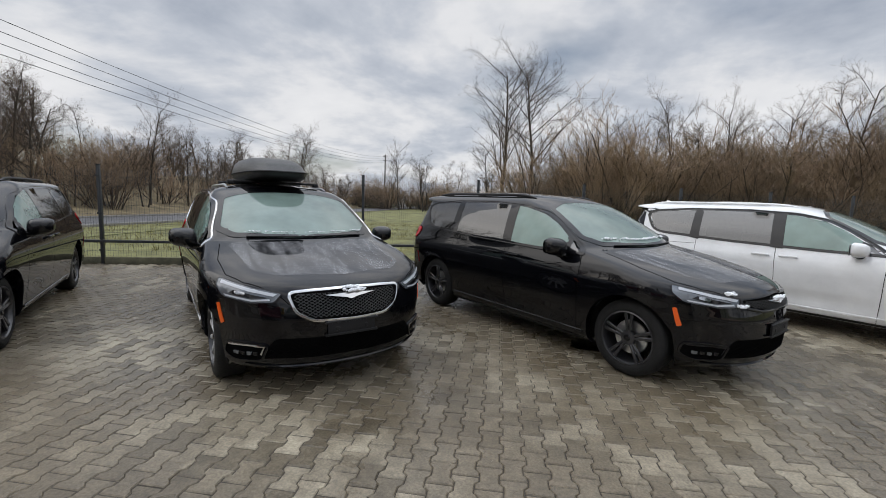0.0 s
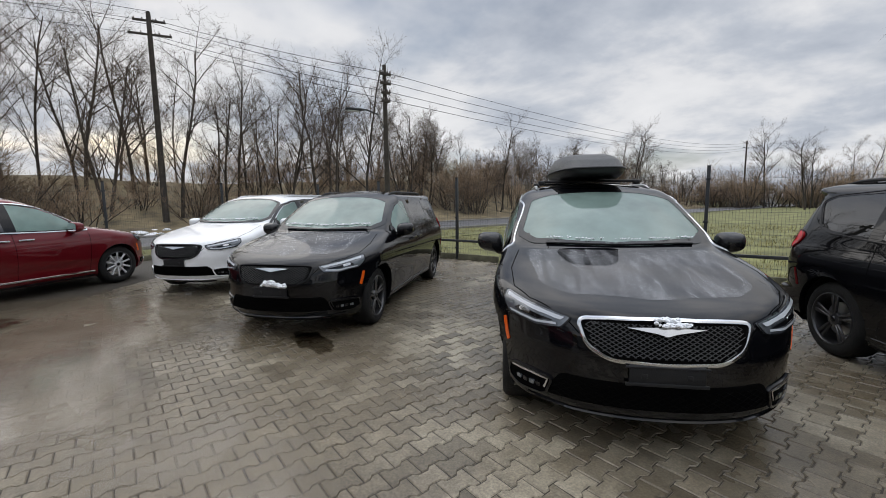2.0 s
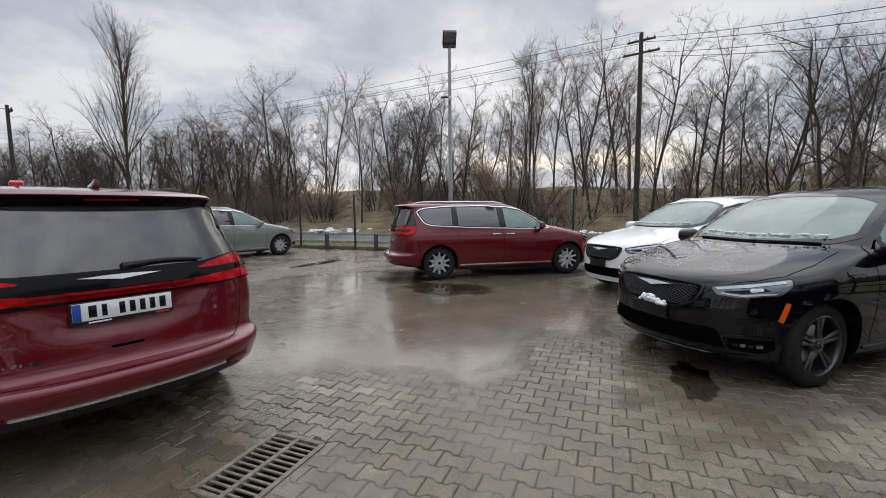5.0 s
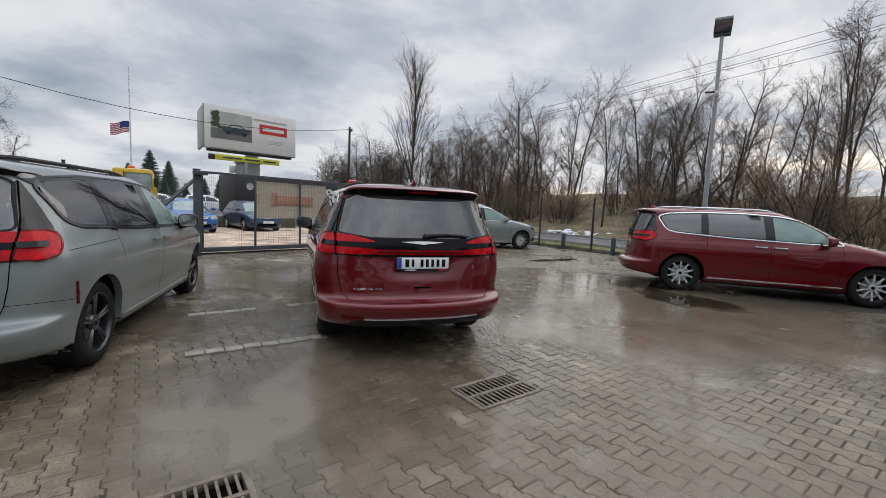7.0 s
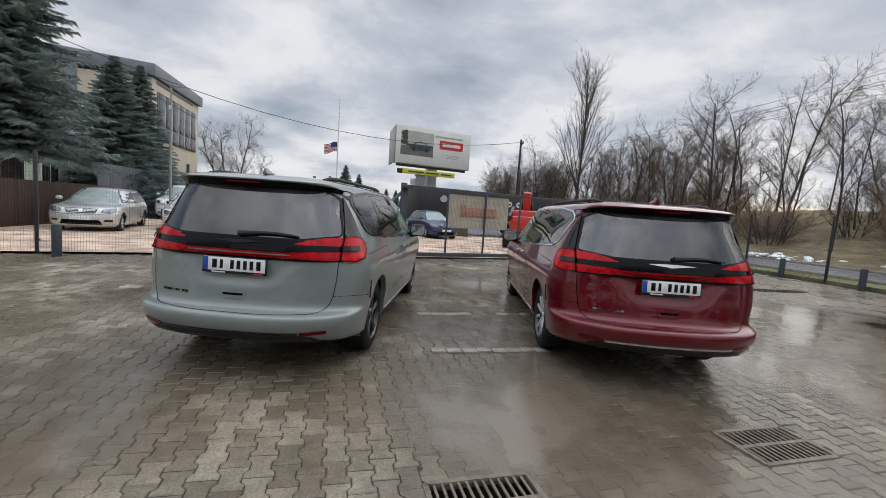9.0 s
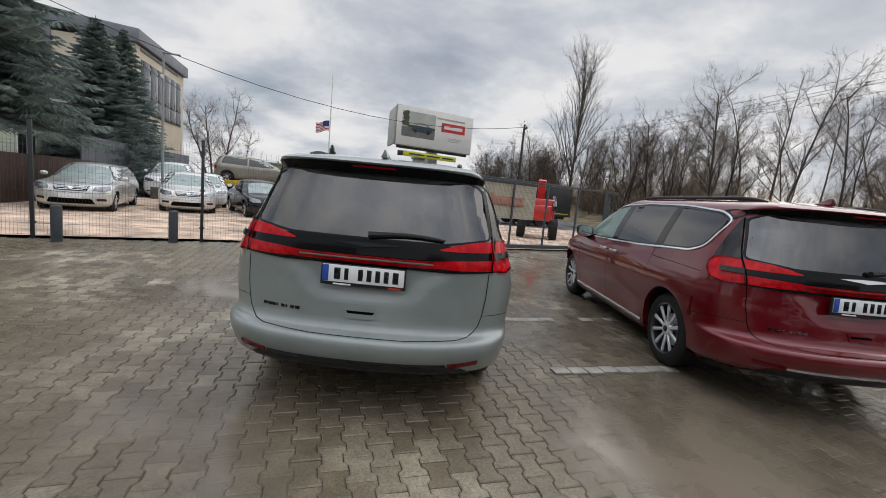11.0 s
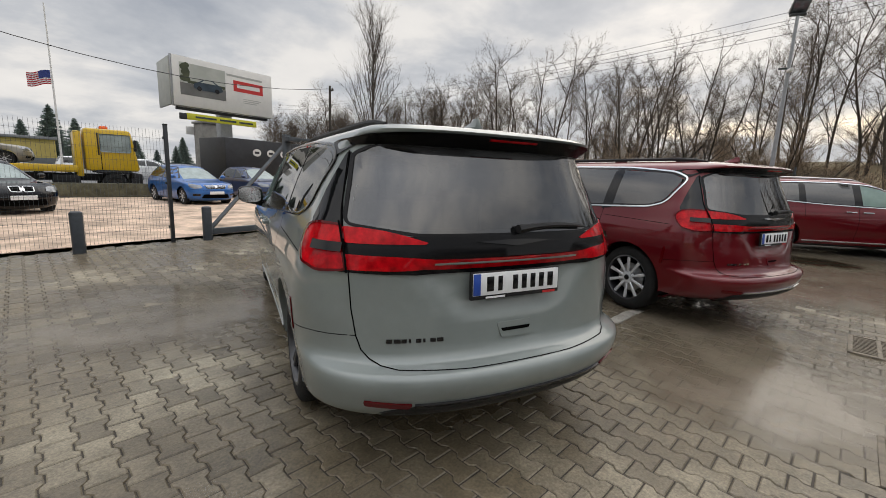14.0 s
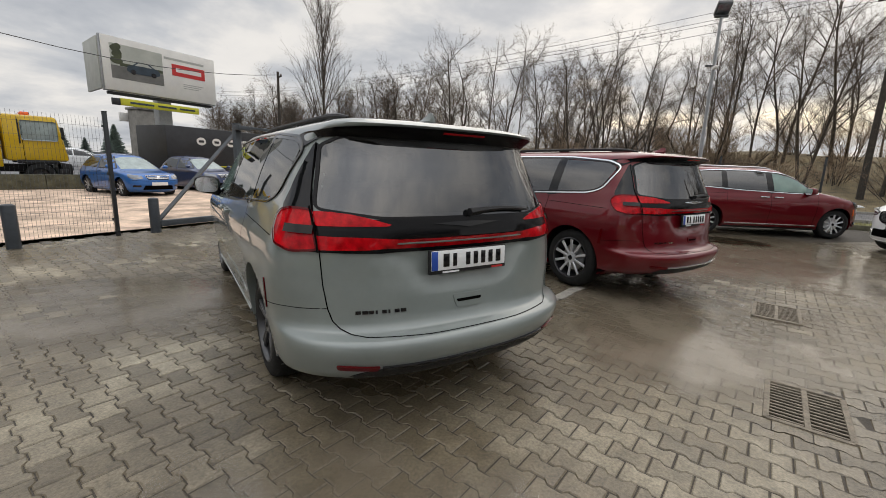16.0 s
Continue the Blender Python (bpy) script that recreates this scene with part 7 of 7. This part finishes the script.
for a, b in zip(rows, rows[1:]):
    bm.faces.new((a[0], b[0], b[1], a[1]))
part("canton", bm, "flag_blue", fg)

# billboard
B0, B1 = Vector((-3.1, -28.43)), Vector((-9.03, -29.37))
ang = math.degrees(math.atan2((B1 - B0).y, (B1 - B0).x))
W, ZB, ZT = 6.0, 4.78, 7.46
bb = base("billboard", pose(B0.x, B0.y, 0, 0, 0, ang) @ Matrix.Diagonal((1, -1, 1, 1)), "large white advertising board with a car picture on a column", "billboard")
part("panel", box((W / 2, 0, (ZB + ZT) / 2), (W, 0.12, ZT - ZB), 0.02), "white_board", bb)
part("frame", box((W / 2, -0.16, (ZB + ZT) / 2), (W + 0.08, 0.16, ZT - ZB + 0.08), 0.02), "galvanised", bb)
part("back_panel", box((0, -1.35, (ZB + ZT) / 2), (0.14, 2.6, ZT - ZB - 0.1), 0.02, Matrix.Translation((0.0, -0.25, 0)) @ Matrix.Rotation(radians(9), 4, "Z")), "billboard_back", bb)
part("lower_beam", box((W / 2, -0.3, ZB - 0.12), (W * 0.94, 0.16, 0.16), 0.02), "dark_steel", bb)


def flat(name, x0, x1, z0, z1, y, key, owner=None):
    """A flat printed field on the board."""
    part(name, box(((x0 + x1) / 2, y, (z0 + z1) / 2), (x1 - x0, 0.008, z1 - z0), 0), key, owner or bb)


flat("picture_sky", 0.34, 2.90, 6.05, 7.14, 0.066, "picture_sky")
flat("picture_road", 0.34, 2.90, 5.40, 6.05, 0.066, "picture_road")
bm = bmesh.new()
r6 = random.Random(3)
for k in range(26):
    t = bmesh.new()
    bmesh.ops.create_circle(t, cap_ends=True, segments=9, radius=r6.uniform(0.08, 0.17))
    bmesh.ops.transform(t, matrix=Matrix.Translation((r6.uniform(0.45, 0.75), 0.074 + 0.0004 * k, r6.uniform(6.2, 7.02))) @ Matrix.Rotation(radians(90), 4, "X"), verts=t.verts)
    join(bm, t)
part("picture_tree", bm, "picture_tree", bb)
flat("picture_hedge", 0.75, 2.88, 6.06, 6.22, 0.0735, "picture_tree")
car = [(1.05, 5.88), (1.10, 6.14), (1.32, 6.20), (1.62, 6.42), (2.15, 6.42), (2.45, 6.22), (2.68, 6.14), (2.72, 5.90), (2.45, 5.80), (1.25, 5.78)]
bm = bmesh.new()
bm.faces.new([bm.verts.new((x, 0.0855, z)) for x, z in rounded(car, 0.05)])
part("picture_car", bm, "picture_car", bb)
bm = bmesh.new()
bm.faces.new([bm.verts.new((x, 0.0875, z)) for x, z in ((1.45, 6.22), (1.66, 6.37), (2.10, 6.37), (2.32, 6.22))])
part("picture_windows", bm, "picture_sky", bb)
for q in (1.36, 2.38):
    part("picture_wheel", lathe(bmesh.new(), [(0.0, 0.089), (0.13, 0.089), (0.13, 0.087)], 18, Matrix.Translation((q, 0, 5.86))), "gloss_black", bb)
flat("red_panel", 3.40, 5.34, 6.10, 6.74, 0.068, "sign_red")
flat("domain_bar", 3.62, 5.12, 6.32, 6.55, 0.077, "white_board")
flat("heading_bar", 3.00, 5.30, 6.93, 7.05, 0.068, "billboard_back")
for q in range(3):
    flat("small_print_bar", 4.0, 5.2 - 0.15 * q, 5.68 - 0.11 * q, 5.72 - 0.11 * q, 0.068, "billboard_back")
part("column", box((3.3, -1.1, ZB / 2), (0.75, 0.6, ZB), 0.04), "galvanised", bb)
part("yellow_strip", box((2.65, 0.12, 4.22), (4.2, 0.14, 0.36), 0.015), "sign_yellow", bb)
part("strip_end", box((0.36, 0.12, 4.20), (0.36, 0.16, 0.34), 0.015), "trailer_black", bb)
for x0, x1 in ((1.0, 2.2), (2.4, 3.4), (3.6, 4.5)):
    flat("strip_writing_bar", x0, x1, 4.17, 4.27, 0.196, "picture_car")
kb = base("kiosk", pose(-7.25, -36.8, 0, 0, 0, ang), "grey concrete kiosk under the billboard", "kiosk")
part("wall", box((0, 0, 2.3), (1.5, 1.5, 4.6), 0.05), "concrete", kb)
part("roof_slab", box((0, 0, 4.68), (1.7, 1.7, 0.16), 0.03), "concrete", kb)
part("vent_unit", box((-0.9, 0.9, 4.1), (0.6, 0.3, 0.6), 0.05), "white_board", kb)

# dark lorry trailer with round signs
tr = base("lorry_trailer", pose(-9.9, -26.0, 0, 0, 0, 11.8) @ Matrix.Diagonal((1, 1, 0.79, 1)), "long black curtain-sided lorry trailer with white round signs", "trailer")
part("box_body", box((0, 0, 2.35), (12.5, 2.5, 2.7), 0.06), "trailer_black", tr)
part("chassis", box((0, 0, 0.85), (12.2, 1.6, 0.25), 0.02), "black_plastic", tr)
part("yellow_stripe", box((0, 1.26, 1.25), (12.0, 0.02, 0.08), 0), "sign_yellow", tr)
for k in range(8):
    part("round_sign", lathe(bmesh.new(), [(0.0, 0.012), (0.25, 0.012), (0.25, 0)], 24, Matrix.Translation((4.5 - 0.85 * k, 1.252, 2.85))), "white_board", tr)
    part("sign_mark", box((4.5 - 0.85 * k, 1.268, 2.85), (0.26, 0.004, 0.15), 0), "trailer_black", tr)
for x in (-4.6, -3.4, -2.2):
    for s in (1, -1):
        part("wheel", lathe(bmesh.new(), [(0.2, -0.15), (0.5, -0.15), (0.52, 0), (0.5, 0.12), (0.3, 0.1), (0.0, 0.06)], 24, Matrix.Translation((x, s * 1.1, 0.5))), "tyre", tr)

# red loader
ld = base("red_loader", pose(-7.7, -15.9, 0.03, 0, 0, 60) @ Matrix.Scale(1.12, 4), "small red compact loader with black tyres", "loader")
part("body", box((0, 0, 1.15), (1.5, 1.2, 0.8), 0.12), "machine_red", ld)
part("hood", box((0.9, 0, 1.0), (0.7, 1.0, 0.6), 0.1), "machine_red", ld)
part("mast", box((-0.5, 0, 1.75), (0.22, 0.3, 1.0), 0.04, pose(0, 0, 0, 0, 18, 0)), "machine_red", ld)
part("arm", box((0.2, 0.55, 1.5), (1.7, 0.14, 0.2), 0.03, pose(0, 0, 0, 0, 14, 0)), "gloss_black", ld)
part("arm", box((0.2, -0.55, 1.5), (1.7, 0.14, 0.2), 0.03, pose(0, 0, 0, 0, 14, 0)), "gloss_black", ld)
part("seat", box((-0.2, 0, 1.7), (0.5, 0.5, 0.5), 0.1), "black_plastic", ld)
for x in (-0.6, 0.75):
    for s in (1, -1):
        part("wheel", lathe(bmesh.new(), [(0.15, -0.15), (0.38, -0.15), (0.4, 0), (0.38, 0.13), (0.22, 0.1), (0.0, 0.08)], 20, Matrix.Translation((x, s * 0.62, 0.37))), "tyre", ld)

# walls and hoardings of the yard
bf = base("brown_fence", pose(11.05, -8.3, 0, 0, 0, -90.5), "dark brown plank fence beside the yard", "fence")
for k in range(98):
    part("plank", box((0.06 + 0.125 * k, 0, 0.78), (0.118, 0.025, 1.55), 0.004), "brown_plank", bf)
part("top_rail", box((6.1, 0.03, 1.35), (12.2, 0.04, 0.09), 0.006), "brown_plank", bf)
gf = base("grey_hoarding", pose(11.6, -20.7, 0, 0, 0, math.degrees(math.atan2(-12.3, -0.7))), "grey sheet metal hoarding at the side of the yard", "hoarding")
for k in range(13):
    part("sheet", box((0.5 + 1.0 * k, 0, 1.3), (0.985, 0.05, 2.6), 0.006), "hoarding_grey", gf)
lw = base("low_wall", pose(9.6, -22.45, 0, 0, 0, 178.5), "low mossy concrete wall at the end of the yard", "wall", kind="structure")
for k in range(11):
    part("wall_block", box((0.75 + 1.5 * k, 0, 0.28), (1.49, 0.25, 0.62), 0.015), "mossy_concrete", lw)


# ---- buildings to the south ----
def office():
    b = base("office_building", pose(12.9, -30.2, 0, 0, 0, -2), "cream two-storey office building with a grey fascia and a large window", "building")
    part("wall", box((5.5, -4.3, 4.4), (11, 8.6, 9.0), 0.03), "cream_render", b)
    bm = bmesh.new()
    add_box(bm, (5.5, -4.3, 9.35), (11.5, 9.1, 0.78), 0.04)
    for v in bm.verts:
        v.co.z += 0.07 * v.co.x
    part("roof", bm, "roof_grey", b)
    part("column", box((4.6, 0.03, 4.6), (0.7, 0.12, 9.0), 0.01), "roof_grey", b)
    part("soffit_slot", box((-0.01, -3.9, 8.72), (0.06, 6.6, 0.16), 0.005), "frame_grey", b)
    w = part("window", box((-0.03, -4.3, 6.55), (0.10, 7.2, 3.2), 0.01), "frame_grey", b)
    for k in range(6):
        for z, hh in ((5.45, 0.95), (6.85, 1.75), (7.95, 0.35)):
            part("pane", box((-0.09, -0.75 - 7.1 * (k + 0.5) / 6, z), (0.03, 7.1 / 6 - 0.06, hh), 0.004), "shut_glass", w)
    for x0, z0 in ((2.2, 6.4), (7.0, 6.4), (9.6, 6.4), (2.2, 2.6), (7.0, 2.6)):
        w = part("window", box((x0, 0.03, z0), (1.5, 0.10, 1.3), 0.01), "frame_grey", b)
        for k in (-0.36, 0.36):
            part("pane", box((x0 + k, 0.09, z0), (0.64, 0.03, 1.14), 0.004), "shut_glass", w)


def cottage():
    b = base("house", pose(14.6, -16.5, 0, 0, 0, 0), "pale green rendered house with small dark windows", "house")
    part("wall", box((4, -6.5, 1.9), (8, 13, 3.9), 0.03), "pale_green_render", b)
    bm = bmesh.new()
    v = [bm.verts.new(p) for p in ((-0.5, 0.5, 3.8), (8.5, 0.5, 3.8), (8.5, -13.5, 3.8), (-0.5, -13.5, 3.8), (4, 0.5, 6.0), (4, -13.5, 6.0))]
    for q in ((0, 4, 5, 3), (1, 2, 5, 4), (0, 1, 4), (2, 3, 5), (0, 3, 2, 1)):
        bm.faces.new([v[i] for i in q])
    part("roof", bm, "roof_grey", b)
    for y0 in (-1.5, -3.9, -6.3, -8.7, -11.1):
        w = part("window", box((-0.03, y0, 2.0), (0.10, 1.3, 1.3), 0.01), "white_board", b)
        for k in (-0.31, 0.31):
            part("pane", box((-0.09, y0 + k, 2.0), (0.03, 0.54, 1.12), 0.004), "shut_glass", w)
    for k in range(24):
        part("siding_board", box((-0.012, -6.5, 0.1 + 0.16 * k), (0.024, 12.9, 0.145), 0.003), "pale_green_render", b)


office()
cottage()
lowb = base("low_building", pose(5.0, -80, 0, 0, 0, 0), "low yellow flat-roofed building far behind the street", "building")
part("wall", box((0, 0, 2.0), (11, 6, 4.2), 0.03), "yellow_render", lowb)
part("roof", box((0, 0, 4.25), (11.6, 6.6, 0.35), 0.03), "roof_grey", lowb)
dw = base("far_wall", pose(-14, -66, 0, 0, 0, 0), "long dark grey wall behind the street", "wall", kind="structure")
part("wall_face", box((6, 0, 0.8), (50, 0.3, 1.7), 0.02), "hoarding_grey", dw)


# ---- tow truck ----
def tow_truck(m):
    t = base("tow_truck", m, "yellow recovery lorry with a flat bed carrying cars", "tow truck")
    Y = "truck_yellow"
    cab = bmesh.new()
    add_box(cab, (2.9, 0, 1.95), (1.9, 2.3, 1.8), 0.12)
    for v in cab.verts:
        if v.co.x > 3.3 and v.co.z > 1.9:
            v.co.x -= 0.28 * (v.co.z - 1.9)
    part("cab", cab, Y, t)
    part("bumper", box((3.75, 0, 0.72), (0.35, 2.3, 0.5), 0.08), "black_plastic", t)
    ws = box((3.66, 0, 2.15), (0.05, 1.95, 0.85), 0.02, None)
    for v in ws.verts:
        v.co.x -= 0.28 * (v.co.z - 1.9)
    part("windscreen", ws, "shut_glass", t)
    for s in (1, -1):
        part("side_window", box((3.02, s * 1.15, 2.25), (1.1, 0.03, 0.78), 0.08), "frosted_glass", t)
        part("window_frame", box((2.42, s * 1.155, 2.2), (0.05, 0.03, 0.95), 0.01), "black_plastic", t)
        part("wheel_arch", box((2.9, s * 1.06, 1.02), (1.25, 0.2, 0.16), 0.05), "black_plastic", t)
        part("door_gap", box((2.5, s * 1.152, 1.6), (0.02, 0.01, 1.7), 0), "seam", t)
        part("mirror", box((3.7, s * 1.35, 2.2), (0.1, 0.16, 0.5), 0.04), "black_plastic", t)
        part("step", box((3.62, s * 1.05, 0.55), (0.3, 0.3, 0.4), 0.04), "black_plastic", t)
        part("fuel_tank", box((1.3, s * 0.95, 0.65), (0.9, 0.4, 0.45), 0.08), "black_plastic", t)
        part("headlamp", box((3.93, s * 0.85, 0.78), (0.03, 0.4, 0.2), 0.04), "clear_lens", t)
        part("side_rail", box((-1.8, s * 1.2, 1.12), (7.0, 0.08, 0.28), 0.02), Y, t)
    part("fairing", box((1.75, 0, 1.75), (0.25, 2.3, 1.9), 0.05), Y, t)
    part("beacon_bar", box((2.7, 0, 2.92), (0.3, 1.5, 0.16), 0.05), "amber_lens", t)
    part("bed", box((-1.8, 0, 1.05), (7.0, 2.3, 0.14), 0.02), "dark_steel", t)
    part("chassis", box((-0.4, 0, 0.75), (7.6, 0.9, 0.3), 0.03), "black_plastic", t)
    for x in (2.9, -2.2):
        for s in (1, -1):
            w = part("wheel", lathe(bmesh.new(), [(0.25, -0.14), (0.46, -0.14), (0.48, 0), (0.46, 0.12), (0.30, 0.13)], 28, Matrix.Translation((x, s * 1.06, 0.48)) @ (Matrix.Identity(4) if s > 0 else pose(0, 0, 0, 0, 0, 180))), "tyre", t)
            part("rim", lathe(bmesh.new(), [(0.30, 0.12), (0.26, 0.05), (0.14, 0.02), (0.10, 0.10), (0.0, 0.10)], 24, Matrix.Translation((x, s * 1.06, 0.48)) @ (Matrix.Identity(4) if s > 0 else pose(0, 0, 0, 0, 0, 180))), "rim_black", w)
    return t


TT = 178.0
tow_truck(pose(3.3, -25.3, 0, 0, 0, TT))
small_car("estate_car", pose(3.3, -25.3, 1.12, 0, 0, TT) @ pose(-1.9, 0, 0), 4.6, 1.8, 1.5, "estate", "champagne_paint", "beige estate car carried on the recovery lorry")

# cars in the yard
small_car("estate_car", place(9.16, -15.9, 100), 4.85, 1.86, 1.5, "estate", "silver_paint", "silver estate car parked on gravel by the brown fence")
small_car("saloon_car", place(6.85, -17.8, 104), 4.7, 1.81, 1.48, "saloon", "pearl_paint", "pale silver saloon car with frosted windscreen on gravel")
small_car("saloon_car", place(4.2, -17.45, 110), 4.5, 1.8, 1.42, "saloon", "black_paint", "black saloon car with double chrome grille on gravel", grille="chrome")
small_car("hatchback", place(-1.3, -19.3, 100), 4.05, 1.75, 1.47, "hatchback", "blue_paint", "bright blue hatchback with frosted windscreen on gravel")
small_car("hatchback", place(-4.3, -20.6, 100), 4.0, 1.73, 1.5, "hatchback", "navy_paint", "dark blue hatchback with number plate on gravel")
small_car("pickup_truck", place(9.5, -25.4, 100), 5.4, 2.05, 1.95, "estate", "white_paint", "white pickup truck with large black grille", "pickup")
small_car("hatchback", place(6.9, -21.0, 100), 4.1, 1.75, 1.5, "hatchback", "white_paint", "white hatchback parked behind other cars")
small_car("van", place(-6, -52, 170), 4.9, 1.9, 1.9, "van", "white_paint", "white van standing far off in the street", "van")
small_car("van", place(-1.5, -54, 175), 4.9, 1.9, 1.9, "van", "white_paint", "white van standing far off in the street", "van")
small_car("estate_car", place(3.5, -50, 170), 4.6, 1.8, 1.5, "estate", "silver_paint", "silver estate car far off in the street")
small_car("van", place(-20.2, 112, 92), 5.4, 2.0, 2.3, "van", "white_paint", "white van far along the road", "van")
small_car("saloon_car", place(-21.8, 92, -88), 4.5, 1.8, 1.45, "saloon", "silver_paint", "silver saloon car far along the road")

# ---- roof box and snow on the minivans ----
A = place(*SPOT["A"])
rb = base("roof_box", A @ pose(-0.62, 0.0, 1.775, 0, 0, 0) @ Matrix.Diagonal((0.96, 0.96, 0.80, 1)), "matt dark grey roof box on two cross bars", "roof box")
bm = bmesh.new()
prof = [(0.0, 0.86, 0.02), (0.05, 0.97, 0.05), (0.11, 1.0, 0.05), (0.125, 1.0, 0.05), (0.2, 0.97, 0.02), (0.28, 0.9, 0.0), (0.34, 0.78, -0.05), (0.375, 0.6, -0.08), (0.39, 0.3, -0.1)]
rings = []
for z, k, sh in prof:
    ring = []
    for i in range(40):
        a = 2 * math.pi * i / 40
        c, s = math.cos(a), math.sin(a)
        x = 0.98 * k * math.copysign(abs(c) ** 0.55, c) + sh
        y = 0.40 * k * math.copysign(abs(s) ** 0.5, s)
        ring.append(bm.verts.new((x, y * (1 - 0.12 * max(0, x)), z - 0.06 * max(0, x) * (z > 0.15))))
    rings.append(ring)
for a, b in zip(rings, rings[1:]):
    for i in range(40):
        bm.faces.new((a[i], a[(i + 1) % 40], b[(i + 1) % 40], b[i]))
bm.faces.new(rings[-1])
bm.faces.new(rings[0][::-1])
part("shell", bm, "roof_box_plastic", rb, angle=60)
bm = bmesh.new()
ring = []
for i in range(40):
    a = 2 * math.pi * i / 40
    c, s = math.cos(a), math.sin(a)
    x = 0.985 * math.copysign(abs(c) ** 0.55, c) + 0.05
    ring.append((x, 0.404 * math.copysign(abs(s) ** 0.5, s) * (1 - 0.12 * max(0, x)), 0.118))
tube(bm, ring + ring[:1], 0.012, 5, False)
part("seam_lip", bm, "black_plastic", rb)
for x in (0.45, -0.45):
    part("cross_bar", box((x, 0, -0.03), (0.06, 1.16, 0.035), 0.012), "black_plastic", rb)
    for s in (1, -1):
        part("bar_foot", box((x, s * 0.54, -0.05), (0.09, 0.07, 0.06), 0.015), "black_plastic", rb)


def snow_on(m, pts, label, seed, size=0.03):
    r3 = random.Random(seed)
    bm = bmesh.new()
    for x, y, z, sx, sy, n in pts:
        lump_patch(bm, x, y, z, n, (sx, sy), size, r3, 0.8)
    thing("snow_patch", bm, "snow", m, label, "snow", "snow on the cars")


def top_z(x, y):
    hit, nn = throw("top", x, y)
    return hit.z


snow_on(A, [(2.415, 0.03, 0.848, 0.02, 0.10, 60), (2.39, 0.0, 0.872, 0.02, 0.07, 30)], "melting snow on the badge of the black minivan", 4, 0.012)
snow_on(A, [(1.13 - 0.16 * (y / 0.8) ** 2, y, top_z(1.13 - 0.16 * (y / 0.8) ** 2, y) + 0.004, 0.03, 0.12, 26) for y in (-0.45, -0.2, 0.1, 0.35, 0.55)], "thin line of snow under the wipers of a black minivan", 5, 0.007)
for key in "BDE":
    m = place(*SPOT[key])
    snow_on(m, [(1.10 - 0.16 * (y / 0.8) ** 2, y, top_z(1.10 - 0.16 * (y / 0.8) ** 2, y) + 0.004, 0.03, 0.14, 40) for y in (-0.5, -0.25, 0.0, 0.25, 0.5)], "strip of snow at the foot of a windscreen", ord(key), 0.010)
snow_on(place(*SPOT["D"]), [(2.45, 0.05, 0.645, 0.020, 0.16, 70), (2.455, 0.0, 0.668, 0.012, 0.08, 26)], "clump of snow on the plate holder of a black minivan", 9, 0.022)
snow_on(place(*SPOT["B"]), [(2.31, -0.50, 0.79, 0.03, 0.10, 60), (2.24, -0.58, 0.885, 0.04, 0.06, 30), (2.415, 0.0, 0.835, 0.015, 0.13, 40)], "snow clinging to the headlamp and badge of a black minivan", 10, 0.013)


# ---- number plates ----
def plate(m, z, holder_red=True):
    p = base("number_plate", m @ pose(-2.515, 0, z, 0, 3, 0), "white rear number plate with blue band in a black holder", "number plate", "number plates")
    part("holder", box((0, 0, 0), (0.022, 0.535, 0.135), 0.006), "black_plastic", p)
    part("plate", box((-0.012, 0, 0.008), (0.008, 0.515, 0.108), 0.003), "plate_white", p)
    part("blue_band", box((-0.0145, 0.237, 0.008), (0.006, 0.04, 0.104), 0.001), "plate_blue", p)
    x = 0.190
    for w, gap in ((0.055, 0.012), (0.036, 0.05), (0.042, 0.012), (0.042, 0.012), (0.042, 0.012), (0.042, 0.012), (0.05, 0.01)):
        part("character_bar", box((-0.0165, x - w / 2, 0.008), (0.003, w * 0.72, 0.072), 0.001), "gloss_black", p)
        x -= w + gap
    part("holder_sticker", box((-0.0125, 0.13, -0.058), (0.004, 0.11, 0.009), 0), "plate_white", p)
    part("holder_sticker", box((-0.0125, -0.20, -0.058), (0.004, 0.08, 0.011), 0), "sign_red", p)
    return p


plate(place(*SPOT["H"]), 0.918)
plate(place(*SPOT["G"]), 0.918)

# ---- the blocks of the paving ----
lay_pavers()
